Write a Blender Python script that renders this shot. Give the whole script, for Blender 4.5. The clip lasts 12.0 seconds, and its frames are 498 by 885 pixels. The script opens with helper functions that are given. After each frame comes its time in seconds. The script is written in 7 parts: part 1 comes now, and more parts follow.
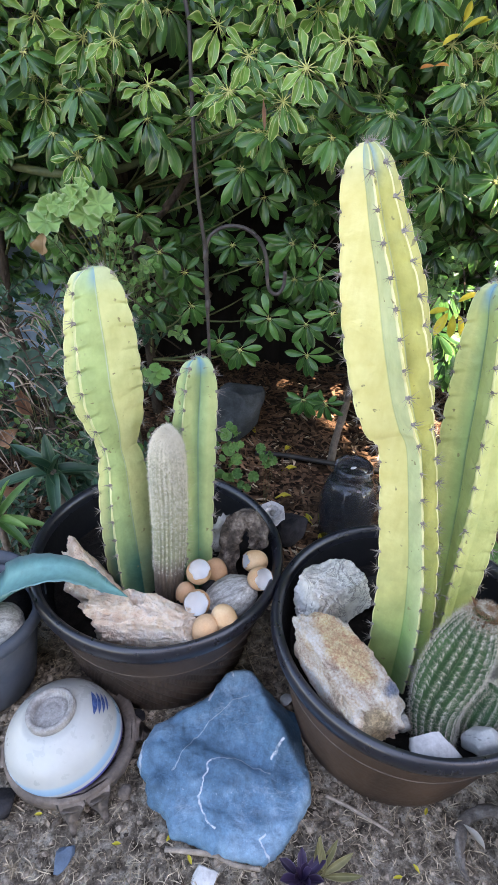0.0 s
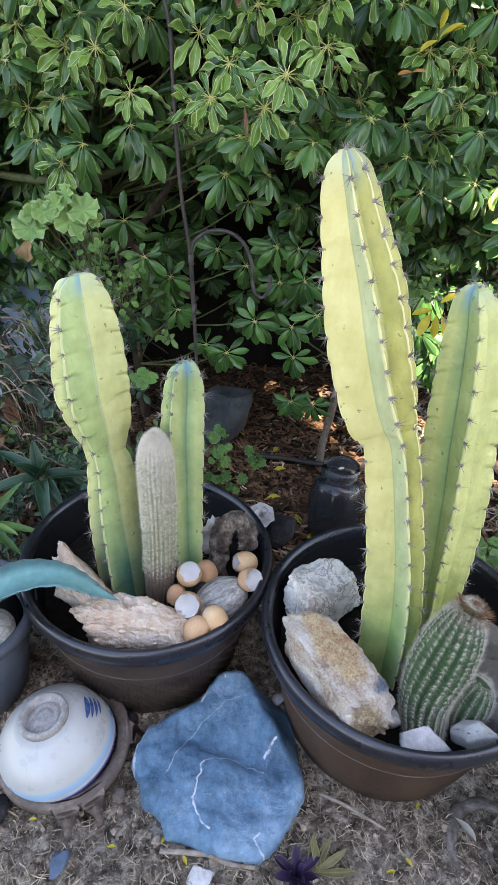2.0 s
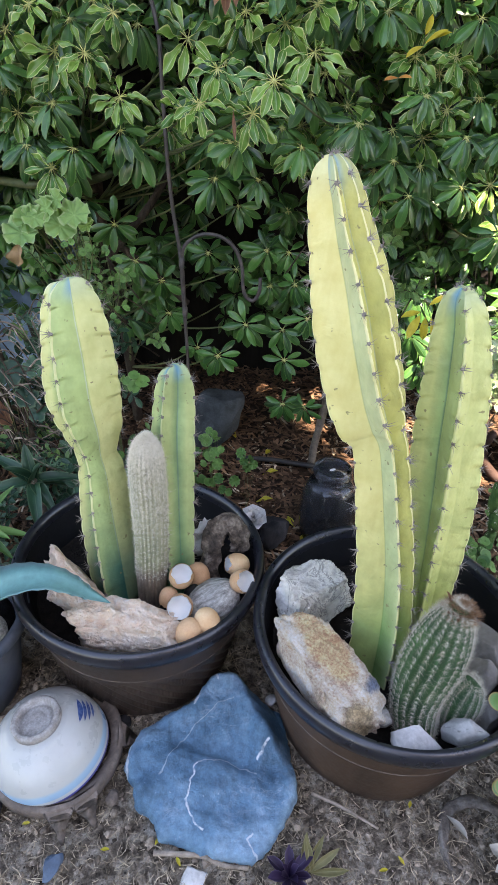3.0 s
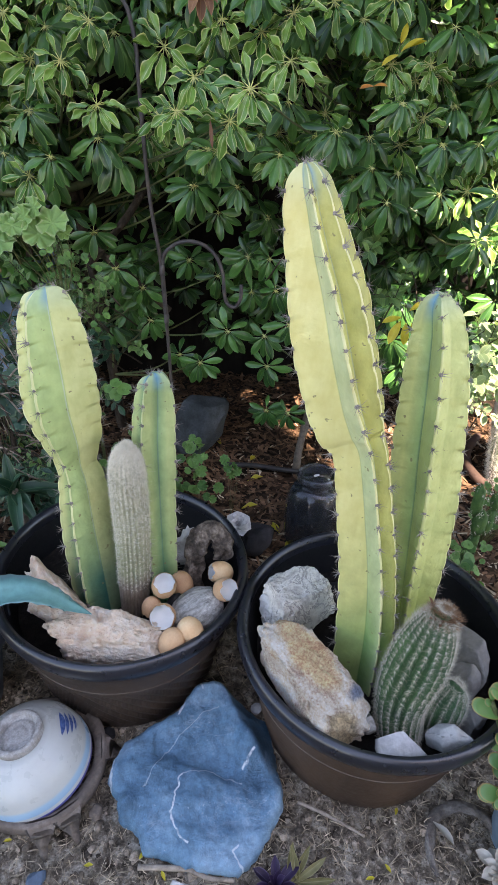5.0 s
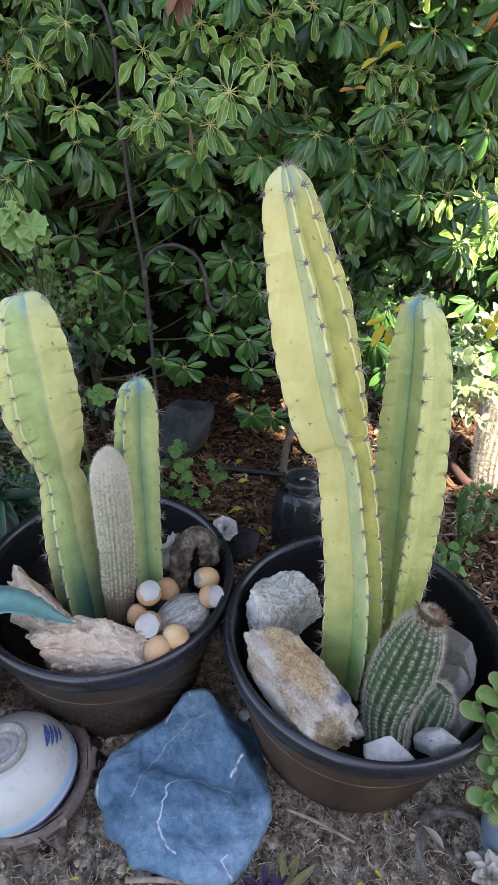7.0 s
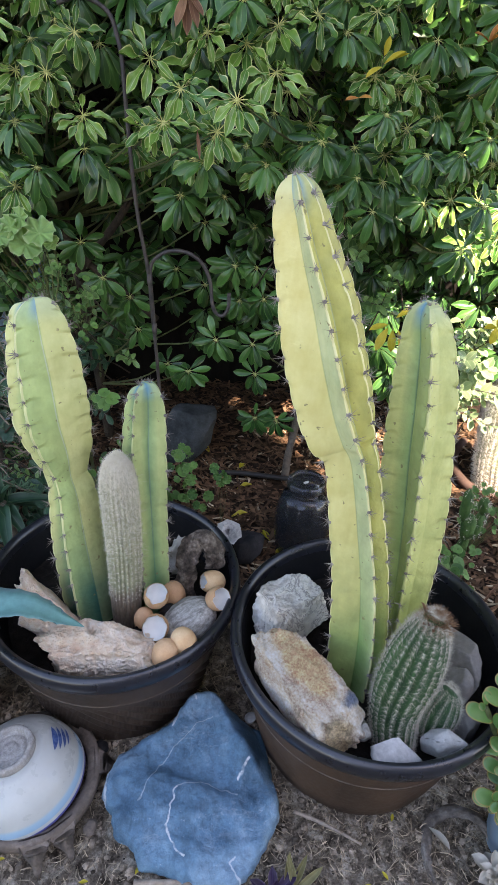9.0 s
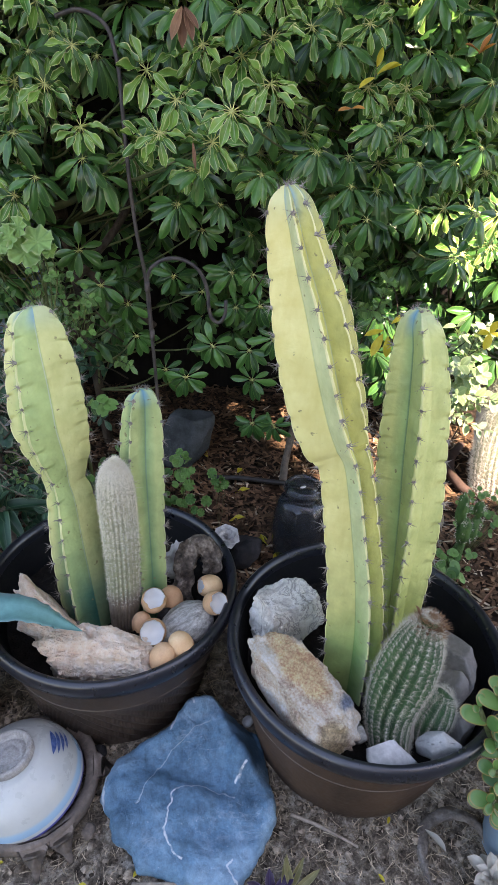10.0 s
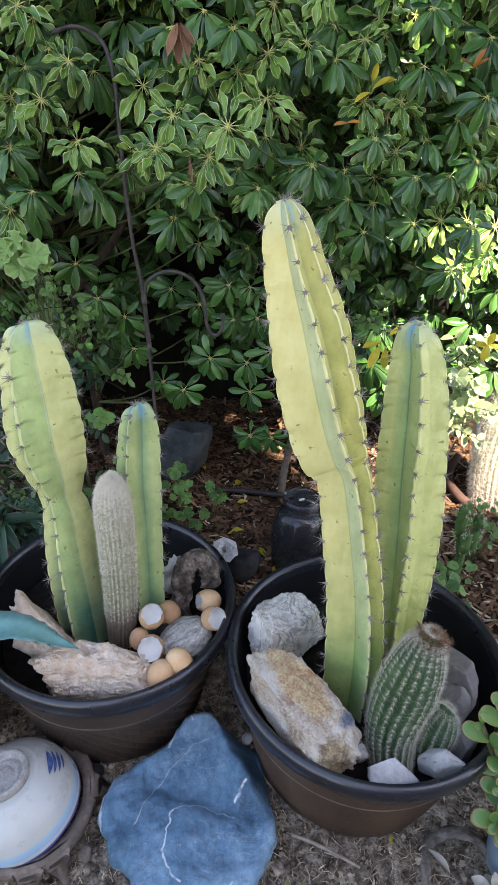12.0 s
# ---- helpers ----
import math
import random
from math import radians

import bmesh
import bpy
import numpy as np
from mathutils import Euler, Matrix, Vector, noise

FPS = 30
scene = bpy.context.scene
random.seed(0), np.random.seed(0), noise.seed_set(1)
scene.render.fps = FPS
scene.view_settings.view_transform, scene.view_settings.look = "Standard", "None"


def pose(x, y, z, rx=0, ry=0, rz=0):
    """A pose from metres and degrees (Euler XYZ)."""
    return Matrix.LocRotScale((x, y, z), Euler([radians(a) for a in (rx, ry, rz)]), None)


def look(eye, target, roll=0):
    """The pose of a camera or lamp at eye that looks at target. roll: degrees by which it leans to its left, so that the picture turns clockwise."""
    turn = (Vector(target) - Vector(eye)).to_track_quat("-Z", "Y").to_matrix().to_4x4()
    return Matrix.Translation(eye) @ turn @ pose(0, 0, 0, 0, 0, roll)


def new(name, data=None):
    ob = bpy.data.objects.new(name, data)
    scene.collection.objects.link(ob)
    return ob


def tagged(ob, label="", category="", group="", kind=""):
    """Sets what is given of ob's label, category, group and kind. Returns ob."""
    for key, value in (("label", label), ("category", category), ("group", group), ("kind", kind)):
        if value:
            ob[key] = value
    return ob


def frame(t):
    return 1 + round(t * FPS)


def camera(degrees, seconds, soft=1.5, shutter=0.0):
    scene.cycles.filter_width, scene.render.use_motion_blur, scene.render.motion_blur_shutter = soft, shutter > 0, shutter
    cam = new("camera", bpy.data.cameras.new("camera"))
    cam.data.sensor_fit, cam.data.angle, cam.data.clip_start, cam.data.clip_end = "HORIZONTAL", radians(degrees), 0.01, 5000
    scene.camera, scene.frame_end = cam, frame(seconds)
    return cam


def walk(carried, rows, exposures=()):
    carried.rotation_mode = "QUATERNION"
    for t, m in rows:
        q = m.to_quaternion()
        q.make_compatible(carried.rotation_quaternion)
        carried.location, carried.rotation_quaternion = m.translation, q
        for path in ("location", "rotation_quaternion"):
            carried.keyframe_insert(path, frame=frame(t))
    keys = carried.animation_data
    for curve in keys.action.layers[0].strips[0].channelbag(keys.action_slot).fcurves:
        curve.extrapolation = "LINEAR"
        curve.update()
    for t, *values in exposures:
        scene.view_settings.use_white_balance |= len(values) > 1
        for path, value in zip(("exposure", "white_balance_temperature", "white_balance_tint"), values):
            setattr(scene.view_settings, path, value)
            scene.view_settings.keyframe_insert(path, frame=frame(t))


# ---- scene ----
EXPOSURE, KELVIN, TINT = 2.75, 7550, 20
cam = camera(46.8, 12.0, soft=0.95)
PATH = [
    (0, pose(0.0, 0.0, 1.02, 55.544, -3.052, 2.092)),
    (0.5, pose(0.0018, 0.0039, 1.0207, 55.599, -2.957, 1.757)),
    (1, pose(0.002, 0.0018, 1.0213, 55.671, -2.879, 1.419)),
    (1.5, pose(0.0027, -0.0034, 1.0235, 55.742, -2.805, 1.046)),
    (2, pose(0.0037, -0.0079, 1.0257, 55.836, -2.783, 0.684)),
    (2.5, pose(0.0047, -0.0112, 1.0283, 55.985, -2.839, 0.229)),
    (3, pose(0.0089, -0.0134, 1.0288, 56.137, -2.794, -0.04)),
    (5, pose(0.0208, -0.0083, 1.0314, 56.67, -2.835, -1.395)),
    (5.5, pose(0.024, -0.0024, 1.031, 56.754, -2.779, -1.656)),
    (6, pose(0.0283, 0.002, 1.0286, 56.842, -2.847, -2.156)),
    (6.5, pose(0.0301, 0.0006, 1.0298, 56.904, -2.884, -2.551)),
    (7, pose(0.0284, -0.0008, 1.0313, 56.972, -2.853, -2.746)),
    (9, pose(0.0124, -0.0071, 1.0348, 57.383, -2.955, -2.985)),
    (9.5, pose(0.0174, -0.0107, 1.0397, 57.577, -2.818, -3.049)),
    (10, pose(0.0184, -0.0156, 1.0427, 57.819, -2.768, -3.09)),
    (10.5, pose(0.0153, -0.0181, 1.0429, 57.992, -2.772, -3.153)),
    (11, pose(0.0149, -0.0131, 1.0407, 58.197, -2.764, -3.234)),
    (11.5, pose(0.0168, -0.0087, 1.0409, 58.426, -2.684, -3.315)),
    (12, pose(0.0194, -0.0073, 1.0448, 58.82, -2.602, -3.403)),
]
walk(cam, PATH, [(t, EXPOSURE + e, KELVIN, TINT) for t, e in ((0.0, 0.2), (1.5, 0.1), (3.0, 0.0), (5.0, -0.15), (7.0, -0.27), (9.0, -0.23), (12.0, -0.22))])

# ---- sky and sun: open shade behind added unseen walls, sun past their corner ----
SUN_AZ, SUN_EL = 150.0, 45.0          # clockwise from +y, above the horizon
world = bpy.data.worlds.new("sky")
scene.world = world
world.use_nodes = True
wn = world.node_tree
sky = wn.nodes.new("ShaderNodeTexSky")
sky.sky_type = "NISHITA"
sky.sun_disc = False
sky.sun_elevation, sky.sun_rotation = radians(SUN_EL), radians(SUN_AZ)
sky.air_density, sky.dust_density = 1.0, 0.6
wn.links.new(sky.outputs["Color"], wn.nodes["Background"].inputs["Color"])
wn.nodes["Background"].inputs["Strength"].default_value = 0.12
sun_way = Vector((math.sin(radians(SUN_AZ)) * math.cos(radians(SUN_EL)), math.cos(radians(SUN_AZ)) * math.cos(radians(SUN_EL)), math.sin(radians(SUN_EL))))
sun_data = bpy.data.lights.new("sun", "SUN")
sun_data.energy, sun_data.angle, sun_data.color = 5.0, radians(0.5), (1.0, 0.94, 0.84)
sun = new("sun", sun_data)
sun.matrix_world = look(sun_way * 20, (0, 0, 0))


# ---- materials ----
def nodes_of(name):
    m = bpy.data.materials.new(name)
    m.use_nodes = True
    t = m.node_tree
    return m, t, t.nodes["Principled BSDF"]


def mix(t, fac, a, b, how="MIX"):
    n = t.nodes.new("ShaderNodeMix")
    n.data_type, n.blend_type = "RGBA", how
    for socket, value in ((n.inputs[0], fac), (n.inputs[6], a), (n.inputs[7], b)):
        if hasattr(value, "is_linked"):
            t.links.new(value, socket)
        elif isinstance(value, (int, float)):
            socket.default_value = value
        else:
            socket.default_value = (*value, 1)
    return n.outputs[2]


def ramp(t, fac, stops):
    n = t.nodes.new("ShaderNodeValToRGB")
    while len(n.color_ramp.elements) < len(stops):
        n.color_ramp.elements.new(0.5)
    for e, (p, c) in zip(n.color_ramp.elements, stops):
        e.position = p
        e.color = (*c, 1) if not isinstance(c, (int, float)) else (c, c, c, 1)
    t.links.new(fac, n.inputs[0])
    return n.outputs[0]


def noise_tex(t, scale, detail=5, rough=0.6, dist=0.0, stretch=(1, 1, 1)):
    co = t.nodes.new("ShaderNodeTexCoord")
    mp = t.nodes.new("ShaderNodeMapping")
    mp.inputs["Scale"].default_value = stretch
    n = t.nodes.new("ShaderNodeTexNoise")
    n.inputs["Scale"].default_value, n.inputs["Detail"].default_value = scale, detail
    n.inputs["Roughness"].default_value, n.inputs["Distortion"].default_value = rough, dist
    t.links.new(co.outputs["Object"], mp.inputs[0])
    t.links.new(mp.outputs[0], n.inputs["Vector"])
    return n.outputs[0]


def attribute(t, name):
    n = t.nodes.new("ShaderNodeAttribute")
    n.attribute_name = name
    return n.outputs["Fac"]


def chance(t):
    """A random number for each object and each loose piece."""
    a, b, s, f = t.nodes.new("ShaderNodeObjectInfo"), t.nodes.new("ShaderNodeNewGeometry"), t.nodes.new("ShaderNodeMath"), t.nodes.new("ShaderNodeMath")
    f.operation = "FRACT"
    t.links.new(a.outputs["Random"], s.inputs[0])
    t.links.new(b.outputs["Random Per Island"], s.inputs[1])
    t.links.new(s.outputs[0], f.inputs[0])
    return f.outputs[0]


def bump(t, bsdf, height, strength, distance):
    n = t.nodes.new("ShaderNodeBump")
    n.inputs["Strength"].default_value, n.inputs["Distance"].default_value = strength, distance
    t.links.new(height, n.inputs["Height"])
    t.links.new(n.outputs[0], bsdf.inputs["Normal"])


def surface(name, stops, scale=20, fine=180, grain=0.35, rough=(0.6, 0.85), relief=0.4, depth=0.003, metal=0.0, vary=0.0, stretch=(1, 1, 1), spec=0.4, dist=0.0):
    """Base colours over a coarse noise, a fine grain in value, roughness and relief."""
    m, t, b = nodes_of(name)
    col = ramp(t, noise_tex(t, scale, 7, 0.62, dist, stretch), stops)
    g = noise_tex(t, fine, 4, 0.7)
    col = mix(t, grain, col, ramp(t, g, ((0.25, 0.25), (0.5, 0.5), (0.75, 0.8))), "OVERLAY")
    if vary:
        col = mix(t, vary, col, ramp(t, chance(t), ((0.0, 0.15), (1.0, 0.9))), "OVERLAY")
    t.links.new(col, b.inputs["Base Color"])
    t.links.new(ramp(t, g, ((0.3, rough[0]), (0.7, rough[1]))), b.inputs["Roughness"])
    b.inputs["Metallic"].default_value = metal
    b.inputs["Specular IOR Level"].default_value = spec
    s = t.nodes.new("ShaderNodeMath")
    t.links.new(noise_tex(t, scale * 3, 6, 0.65, 0, stretch), s.inputs[0])
    t.links.new(g, s.inputs[1])
    bump(t, b, s.outputs[0], relief, depth)
    return m


def leafy(name, dark, light, edge, rough=0.38, through_light=0.25, spec=0.3):
    """A leaf: two greens by chance, a paler midrib and margin, some light passing through."""
    m, t, b = nodes_of(name)
    body = mix(t, chance(t), dark, light)
    body = mix(t, 0.25, body, ramp(t, noise_tex(t, 60, 4), ((0.3, 0.2), (0.7, 0.8))), "OVERLAY")
    a = attribute(t, "across")
    col = mix(t, ramp(t, a, ((0.0, 0.45), (0.1, 0.0), (0.8, 0.0), (1.0, 1.0))), body, edge)
    t.links.new(col, b.inputs["Base Color"])
    b.inputs["Roughness"].default_value = rough
    b.inputs["Specular IOR Level"].default_value = spec
    bump(t, b, noise_tex(t, 220, 3), 0.15, 0.001)
    tr = t.nodes.new("ShaderNodeBsdfTranslucent")
    t.links.new(mix(t, 1.0, col, (1.0, 1.0, 0.55), "MULTIPLY"), tr.inputs["Color"])
    ms = t.nodes.new("ShaderNodeMixShader")
    ms.inputs[0].default_value = through_light
    t.links.new(b.outputs[0], ms.inputs[1])
    t.links.new(tr.outputs[0], ms.inputs[2])
    t.links.new(ms.outputs[0], t.nodes["Material Output"].inputs["Surface"])
    return m


def cactus_skin(name, valley, face, crest, foot, line, tip=(0.1, 0.28, 0.42), strip=(0.34, 0.43, 0.25), shade=(0.38, 0.4, 0.12)):
    """Waxy skin: green in the grooves, yellow on the faces, pale on the ribs, darker and greener towards the foot, a
    blue bloom at the tip; shade: a painted tint for faces turned from the light.
    """
    m, t, b = nodes_of(name)
    rib, tall = attribute(t, "rib"), attribute(t, "tall")
    mott = noise_tex(t, 24, 5, 0.6)
    col = ramp(t, rib, ((0.0, line), (0.025, line), (0.06, valley), (0.3, mid_of(valley, face)), (0.52, face), (0.93, face), (0.975, crest)))
    tint = mix(t, ramp(t, rib, ((0.0, 0.0), (0.025, 0.0), (0.06, 1.0), (0.9, 1.0), (0.97, 0.15))), (0.0, 0.0, 0.0), (1.0, 1.0, 1.0))
    col = mix(t, mix(t, 1.0, attribute(t, "cool"), tint, "MULTIPLY"), col, strip)
    # shade on faces turned from the light, put into the colour
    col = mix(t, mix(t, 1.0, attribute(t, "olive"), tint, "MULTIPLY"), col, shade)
    # darker, greener colour towards the foot, strongest in the grooves
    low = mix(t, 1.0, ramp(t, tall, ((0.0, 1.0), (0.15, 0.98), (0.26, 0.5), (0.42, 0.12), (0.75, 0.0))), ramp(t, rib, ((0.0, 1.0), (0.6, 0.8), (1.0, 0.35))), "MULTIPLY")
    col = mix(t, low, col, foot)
    blotch = noise_tex(t, 9, 4, 0.6, 0.6)
    col = mix(t, 0.4, col, ramp(t, blotch, ((0.3, (0.4, 0.46, 0.42)), (0.7, (0.6, 0.57, 0.54)))), "OVERLAY")
    col = mix(t, 0.5, col, ramp(t, mott, ((0.3, 0.32), (0.7, 0.68))), "OVERLAY")
    streak = noise_tex(t, 60, 4, 0.6, 0.4, (1, 1, 0.25))
    col = mix(t, 0.2, col, ramp(t, streak, ((0.3, 0.3), (0.7, 0.7))), "OVERLAY")
    bloom = mix(t, 1.0, ramp(t, tall, ((0.94, 0.0), (0.985, 0.75))), ramp(t, rib, ((0.08, 1.0), (0.5, 0.25))), "MULTIPLY")
    col = mix(t, bloom, col, tip)
    scar = ramp(t, noise_tex(t, 85, 2, 0.5), ((0.69, 0.0), (0.73, 0.8)))
    col = mix(t, scar, col, (0.2, 0.17, 0.08))
    t.links.new(col, b.inputs["Base Color"])
    t.links.new(ramp(t, mott, ((0.3, 0.4), (0.7, 0.58))), b.inputs["Roughness"])
    b.inputs["Specular IOR Level"].default_value = 0.35
    s = t.nodes.new("ShaderNodeMath")
    t.links.new(noise_tex(t, 22, 3, 0.5, 0.4), s.inputs[0])
    t.links.new(mix(t, 0.12, (0.0, 0.0, 0.0), noise_tex(t, 150, 3, 0.6)), s.inputs[1])
    bump(t, b, s.outputs[0], 0.8, 0.007)
    return m


def stained_stone():
    """Pale broken stone with one ochre patch on its top and a bluish streak."""
    m, t, b = nodes_of("ochre_stone")
    col = ramp(t, noise_tex(t, 14, 7, 0.65, 0.5), ((0.3, (0.26, 0.19, 0.13)), (0.42, (0.64, 0.5, 0.38)), (0.52, (0.8, 0.69, 0.56)), (0.7, (0.88, 0.8, 0.7))))
    co = t.nodes.new("ShaderNodeTexCoord")
    rag = noise_tex(t, 26, 5, 0.7)
    for at, scale, reach, tint in (((0.008, 0.03, 0.028), (1.15, 0.5, 0.6), 0.034, (0.7, 0.47, 0.24)), ((-0.02, -0.085, 0.02), (1.0, 0.9, 0.6), 0.026, (0.46, 0.33, 0.18)), ((0.032, -0.055, 0.02), (0.8, 1.6, 0.6), 0.018, (0.13, 0.19, 0.3))):
        mp = t.nodes.new("ShaderNodeMapping")
        mp.inputs["Scale"].default_value = scale
        mp.inputs["Location"].default_value = [-p * q for p, q in zip(at, scale)]
        t.links.new(co.outputs["Object"], mp.inputs[0])
        ln = t.nodes.new("ShaderNodeVectorMath")
        ln.operation = "LENGTH"
        t.links.new(mp.outputs[0], ln.inputs[0])
        ad = t.nodes.new("ShaderNodeMath")
        ad.operation = "MULTIPLY_ADD"
        t.links.new(rag, ad.inputs[0])
        ad.inputs[1].default_value = 0.03
        t.links.new(ln.outputs["Value"], ad.inputs[2])
        col = mix(t, ramp(t, ad.outputs[0], ((reach + 0.008, 0.9), (reach + 0.02, 0.0))), col, tint)
    for scale, share in ((60, 0.55), (260, 0.8)):
        g = noise_tex(t, scale, 5, 0.7)
        col = mix(t, share, col, ramp(t, g, ((0.32, 0.18), (0.5, 0.5), (0.68, 0.8))), "OVERLAY")
    t.links.new(col, b.inputs["Base Color"])
    b.inputs["Roughness"].default_value = 0.8
    bump(t, b, noise_tex(t, 26, 10, 0.76), 1.0, 0.022)
    return m


def mid_of(a, b):
    return tuple((p + q) / 2 for p, q in zip(a, b))


SOIL = surface("soil", ((0.32, (0.035, 0.026, 0.018)), (0.5, (0.21, 0.167, 0.125)), (0.64, (0.52, 0.45, 0.36))), 44, 300, 1.0, (0.85, 1.0), 1.0, 0.008, spec=0.15)
POT_SOIL = surface("pot_soil", ((0.3, (0.008, 0.006, 0.005)), (0.7, (0.032, 0.025, 0.02))), 40, 260, 0.5, (0.85, 1.0), 1.0, 0.006, spec=0.15)
HUMUS = surface("dark_humus", ((0.3, (0.012, 0.008, 0.006)), (0.55, (0.04, 0.026, 0.018)), (0.75, (0.09, 0.06, 0.04))), 50, 280, 0.6, (0.85, 1.0), 1.0, 0.007, spec=0.12)
CLOD = surface("clod", ((0.3, (0.05, 0.037, 0.026)), (0.7, (0.36, 0.29, 0.22))), 60, 300, 0.4, (0.85, 1.0), 0.6, 0.002, vary=1.0, spec=0.15)
STRAW = surface("straw", ((0.3, (0.2, 0.145, 0.09)), (0.7, (0.54, 0.44, 0.31))), 60, 300, 0.3, (0.7, 0.9), 0.4, 0.001, vary=0.7, spec=0.2)
CHIP = surface("wood_chip", ((0.3, (0.03, 0.017, 0.01)), (0.7, (0.2, 0.115, 0.066))), 30, 220, 0.4, (0.75, 0.95), 0.6, 0.002, vary=0.9, stretch=(0.25, 1, 1), spec=0.15)
POT_BODY = surface("brown_plastic", ((0.3, (0.04, 0.025, 0.017)), (0.7, (0.105, 0.064, 0.042))), 12, 120, 0.3, (0.5, 0.7), 0.15, 0.001, spec=0.25, stretch=(1, 1, 0.35))
DARK_BODY = surface("dark_fluted_plastic", ((0.3, (0.034, 0.024, 0.018)), (0.7, (0.08, 0.056, 0.042))), 12, 120, 0.3, (0.45, 0.65), 0.1, 0.001, spec=0.3)
POT_RIM = surface("black_plastic", ((0.35, (0.012, 0.013, 0.018)), (0.75, (0.02, 0.021, 0.028))), 5, 60, 0.05, (0.26, 0.32), 0.0, 0.0005, spec=0.7)
MATT_BLACK = surface("matt_black_plastic", ((0.35, (0.005, 0.005, 0.006)), (0.75, (0.013, 0.012, 0.012))), 14, 160, 0.3, (0.5, 0.7), 0.06, 0.001, spec=0.25)
DUST_LINE = surface("dusty_plastic", ((0.3, (0.06, 0.045, 0.036)), (0.7, (0.15, 0.12, 0.1))), 30, 200, 0.3, (0.6, 0.8), 0.2, 0.001, spec=0.2)
GREY_POT = surface("slate_grey_plastic", ((0.3, (0.045, 0.055, 0.07)), (0.7, (0.1, 0.115, 0.14))), 12, 150, 0.3, (0.45, 0.65), 0.2, 0.001)
SPINE = surface("grey_spine", ((0.3, (0.14, 0.12, 0.105)), (0.7, (0.34, 0.305, 0.27))), 300, 600, 0.3, (0.6, 0.8), 0.1, 0.001, vary=0.4)
WOOL = surface("white_hair", ((0.3, (0.74, 0.69, 0.56)), (0.7, (0.9, 0.86, 0.74))), 120, 500, 0.1, (0.7, 0.9), 0.1, 0.001, vary=0.3)
PALE_SPINE = surface("pale_spine", ((0.3, (0.38, 0.34, 0.26)), (0.7, (0.72, 0.67, 0.55))), 200, 500, 0.2, (0.6, 0.8), 0.1, 0.001, vary=0.5)
TAN_ROCK = surface("tan_stone", ((0.27, (0.4, 0.27, 0.19)), (0.4, (0.78, 0.58, 0.43)), (0.55, (0.88, 0.72, 0.57)), (0.75, (0.9, 0.8, 0.68))), 16, 90, 0.7, (0.7, 0.9), 1.0, 0.014)
GREY_ROCK = surface("veined_grey_stone", ((0.32, (0.34, 0.31, 0.27)), (0.42, (0.62, 0.57, 0.5)), (0.475, (0.82, 0.77, 0.68)), (0.5, (0.36, 0.325, 0.28)), (0.52, (0.72, 0.67, 0.59)), (0.64, (0.86, 0.81, 0.72))), 15, 120, 0.5, (0.6, 0.85), 0.8, 0.008, dist=0.7)
OCHRE_ROCK = stained_stone()
WHITE_ROCK = surface("white_stone", ((0.3, (0.42, 0.41, 0.39)), (0.6, (0.62, 0.6, 0.57)), (0.75, (0.74, 0.72, 0.69))), 18, 140, 0.3, (0.55, 0.8), 0.4, 0.004)
PEBBLE = surface("smooth_grey_stone", ((0.32, (0.14, 0.135, 0.12)), (0.5, (0.36, 0.35, 0.32)), (0.68, (0.55, 0.54, 0.5))), 30, 260, 0.8, (0.6, 0.8), 0.5, 0.003, stretch=(1, 4, 4))
DARK_STONE = surface("dark_stone", ((0.3, (0.011, 0.011, 0.012)), (0.7, (0.04, 0.037, 0.039))), 24, 160, 0.4, (0.7, 0.9), 0.6, 0.004, spec=0.2)
BLOCK_STONE = surface("dark_slate_block", ((0.3, (0.022, 0.028, 0.03)), (0.7, (0.085, 0.1, 0.105))), 16, 160, 0.6, (0.55, 0.8), 0.6, 0.004, spec=0.3)
LAVA = surface("brown_lava_stone", ((0.32, (0.025, 0.02, 0.016)), (0.5, (0.15, 0.115, 0.092)), (0.68, (0.42, 0.35, 0.29))), 46, 180, 0.8, (0.8, 1.0), 1.0, 0.008)
CLAY = surface("weathered_clay", ((0.3, (0.07, 0.055, 0.045)), (0.55, (0.16, 0.125, 0.1)), (0.75, (0.26, 0.21, 0.18))), 22, 180, 0.45, (0.7, 0.95), 0.6, 0.003)
EGG = surface("brown_eggshell", ((0.3, (0.54, 0.3, 0.15)), (0.7, (0.66, 0.42, 0.24))), 30, 350, 0.25, (0.5, 0.65), 0.1, 0.001, vary=0.3)
EGG_IN = surface("white_eggshell_lining", ((0.3, (0.78, 0.77, 0.74)), (0.7, (0.86, 0.86, 0.84))), 30, 300, 0.1, (0.5, 0.65), 0.1, 0.001)
IRON = surface("rusty_iron", ((0.3, (0.035, 0.031, 0.032)), (0.6, (0.075, 0.065, 0.06)), (0.8, (0.13, 0.09, 0.07))), 50, 300, 0.4, (0.45, 0.7), 0.4, 0.001, metal=0.0)
BARK = surface("grey_bark", ((0.3, (0.025, 0.019, 0.014)), (0.7, (0.09, 0.07, 0.052))), 40, 200, 0.5, (0.75, 0.95), 0.8, 0.004, stretch=(1, 1, 0.3), spec=0.15)
TWIG = surface("dry_twig", ((0.3, (0.13, 0.1, 0.075)), (0.7, (0.33, 0.27, 0.21))), 60, 260, 0.4, (0.75, 0.95), 0.5, 0.002, vary=0.5)
GREEN_STEM = surface("green_stem", ((0.3, (0.05, 0.07, 0.022)), (0.7, (0.14, 0.16, 0.06))), 50, 250, 0.3, (0.5, 0.7), 0.3, 0.002, vary=0.4)
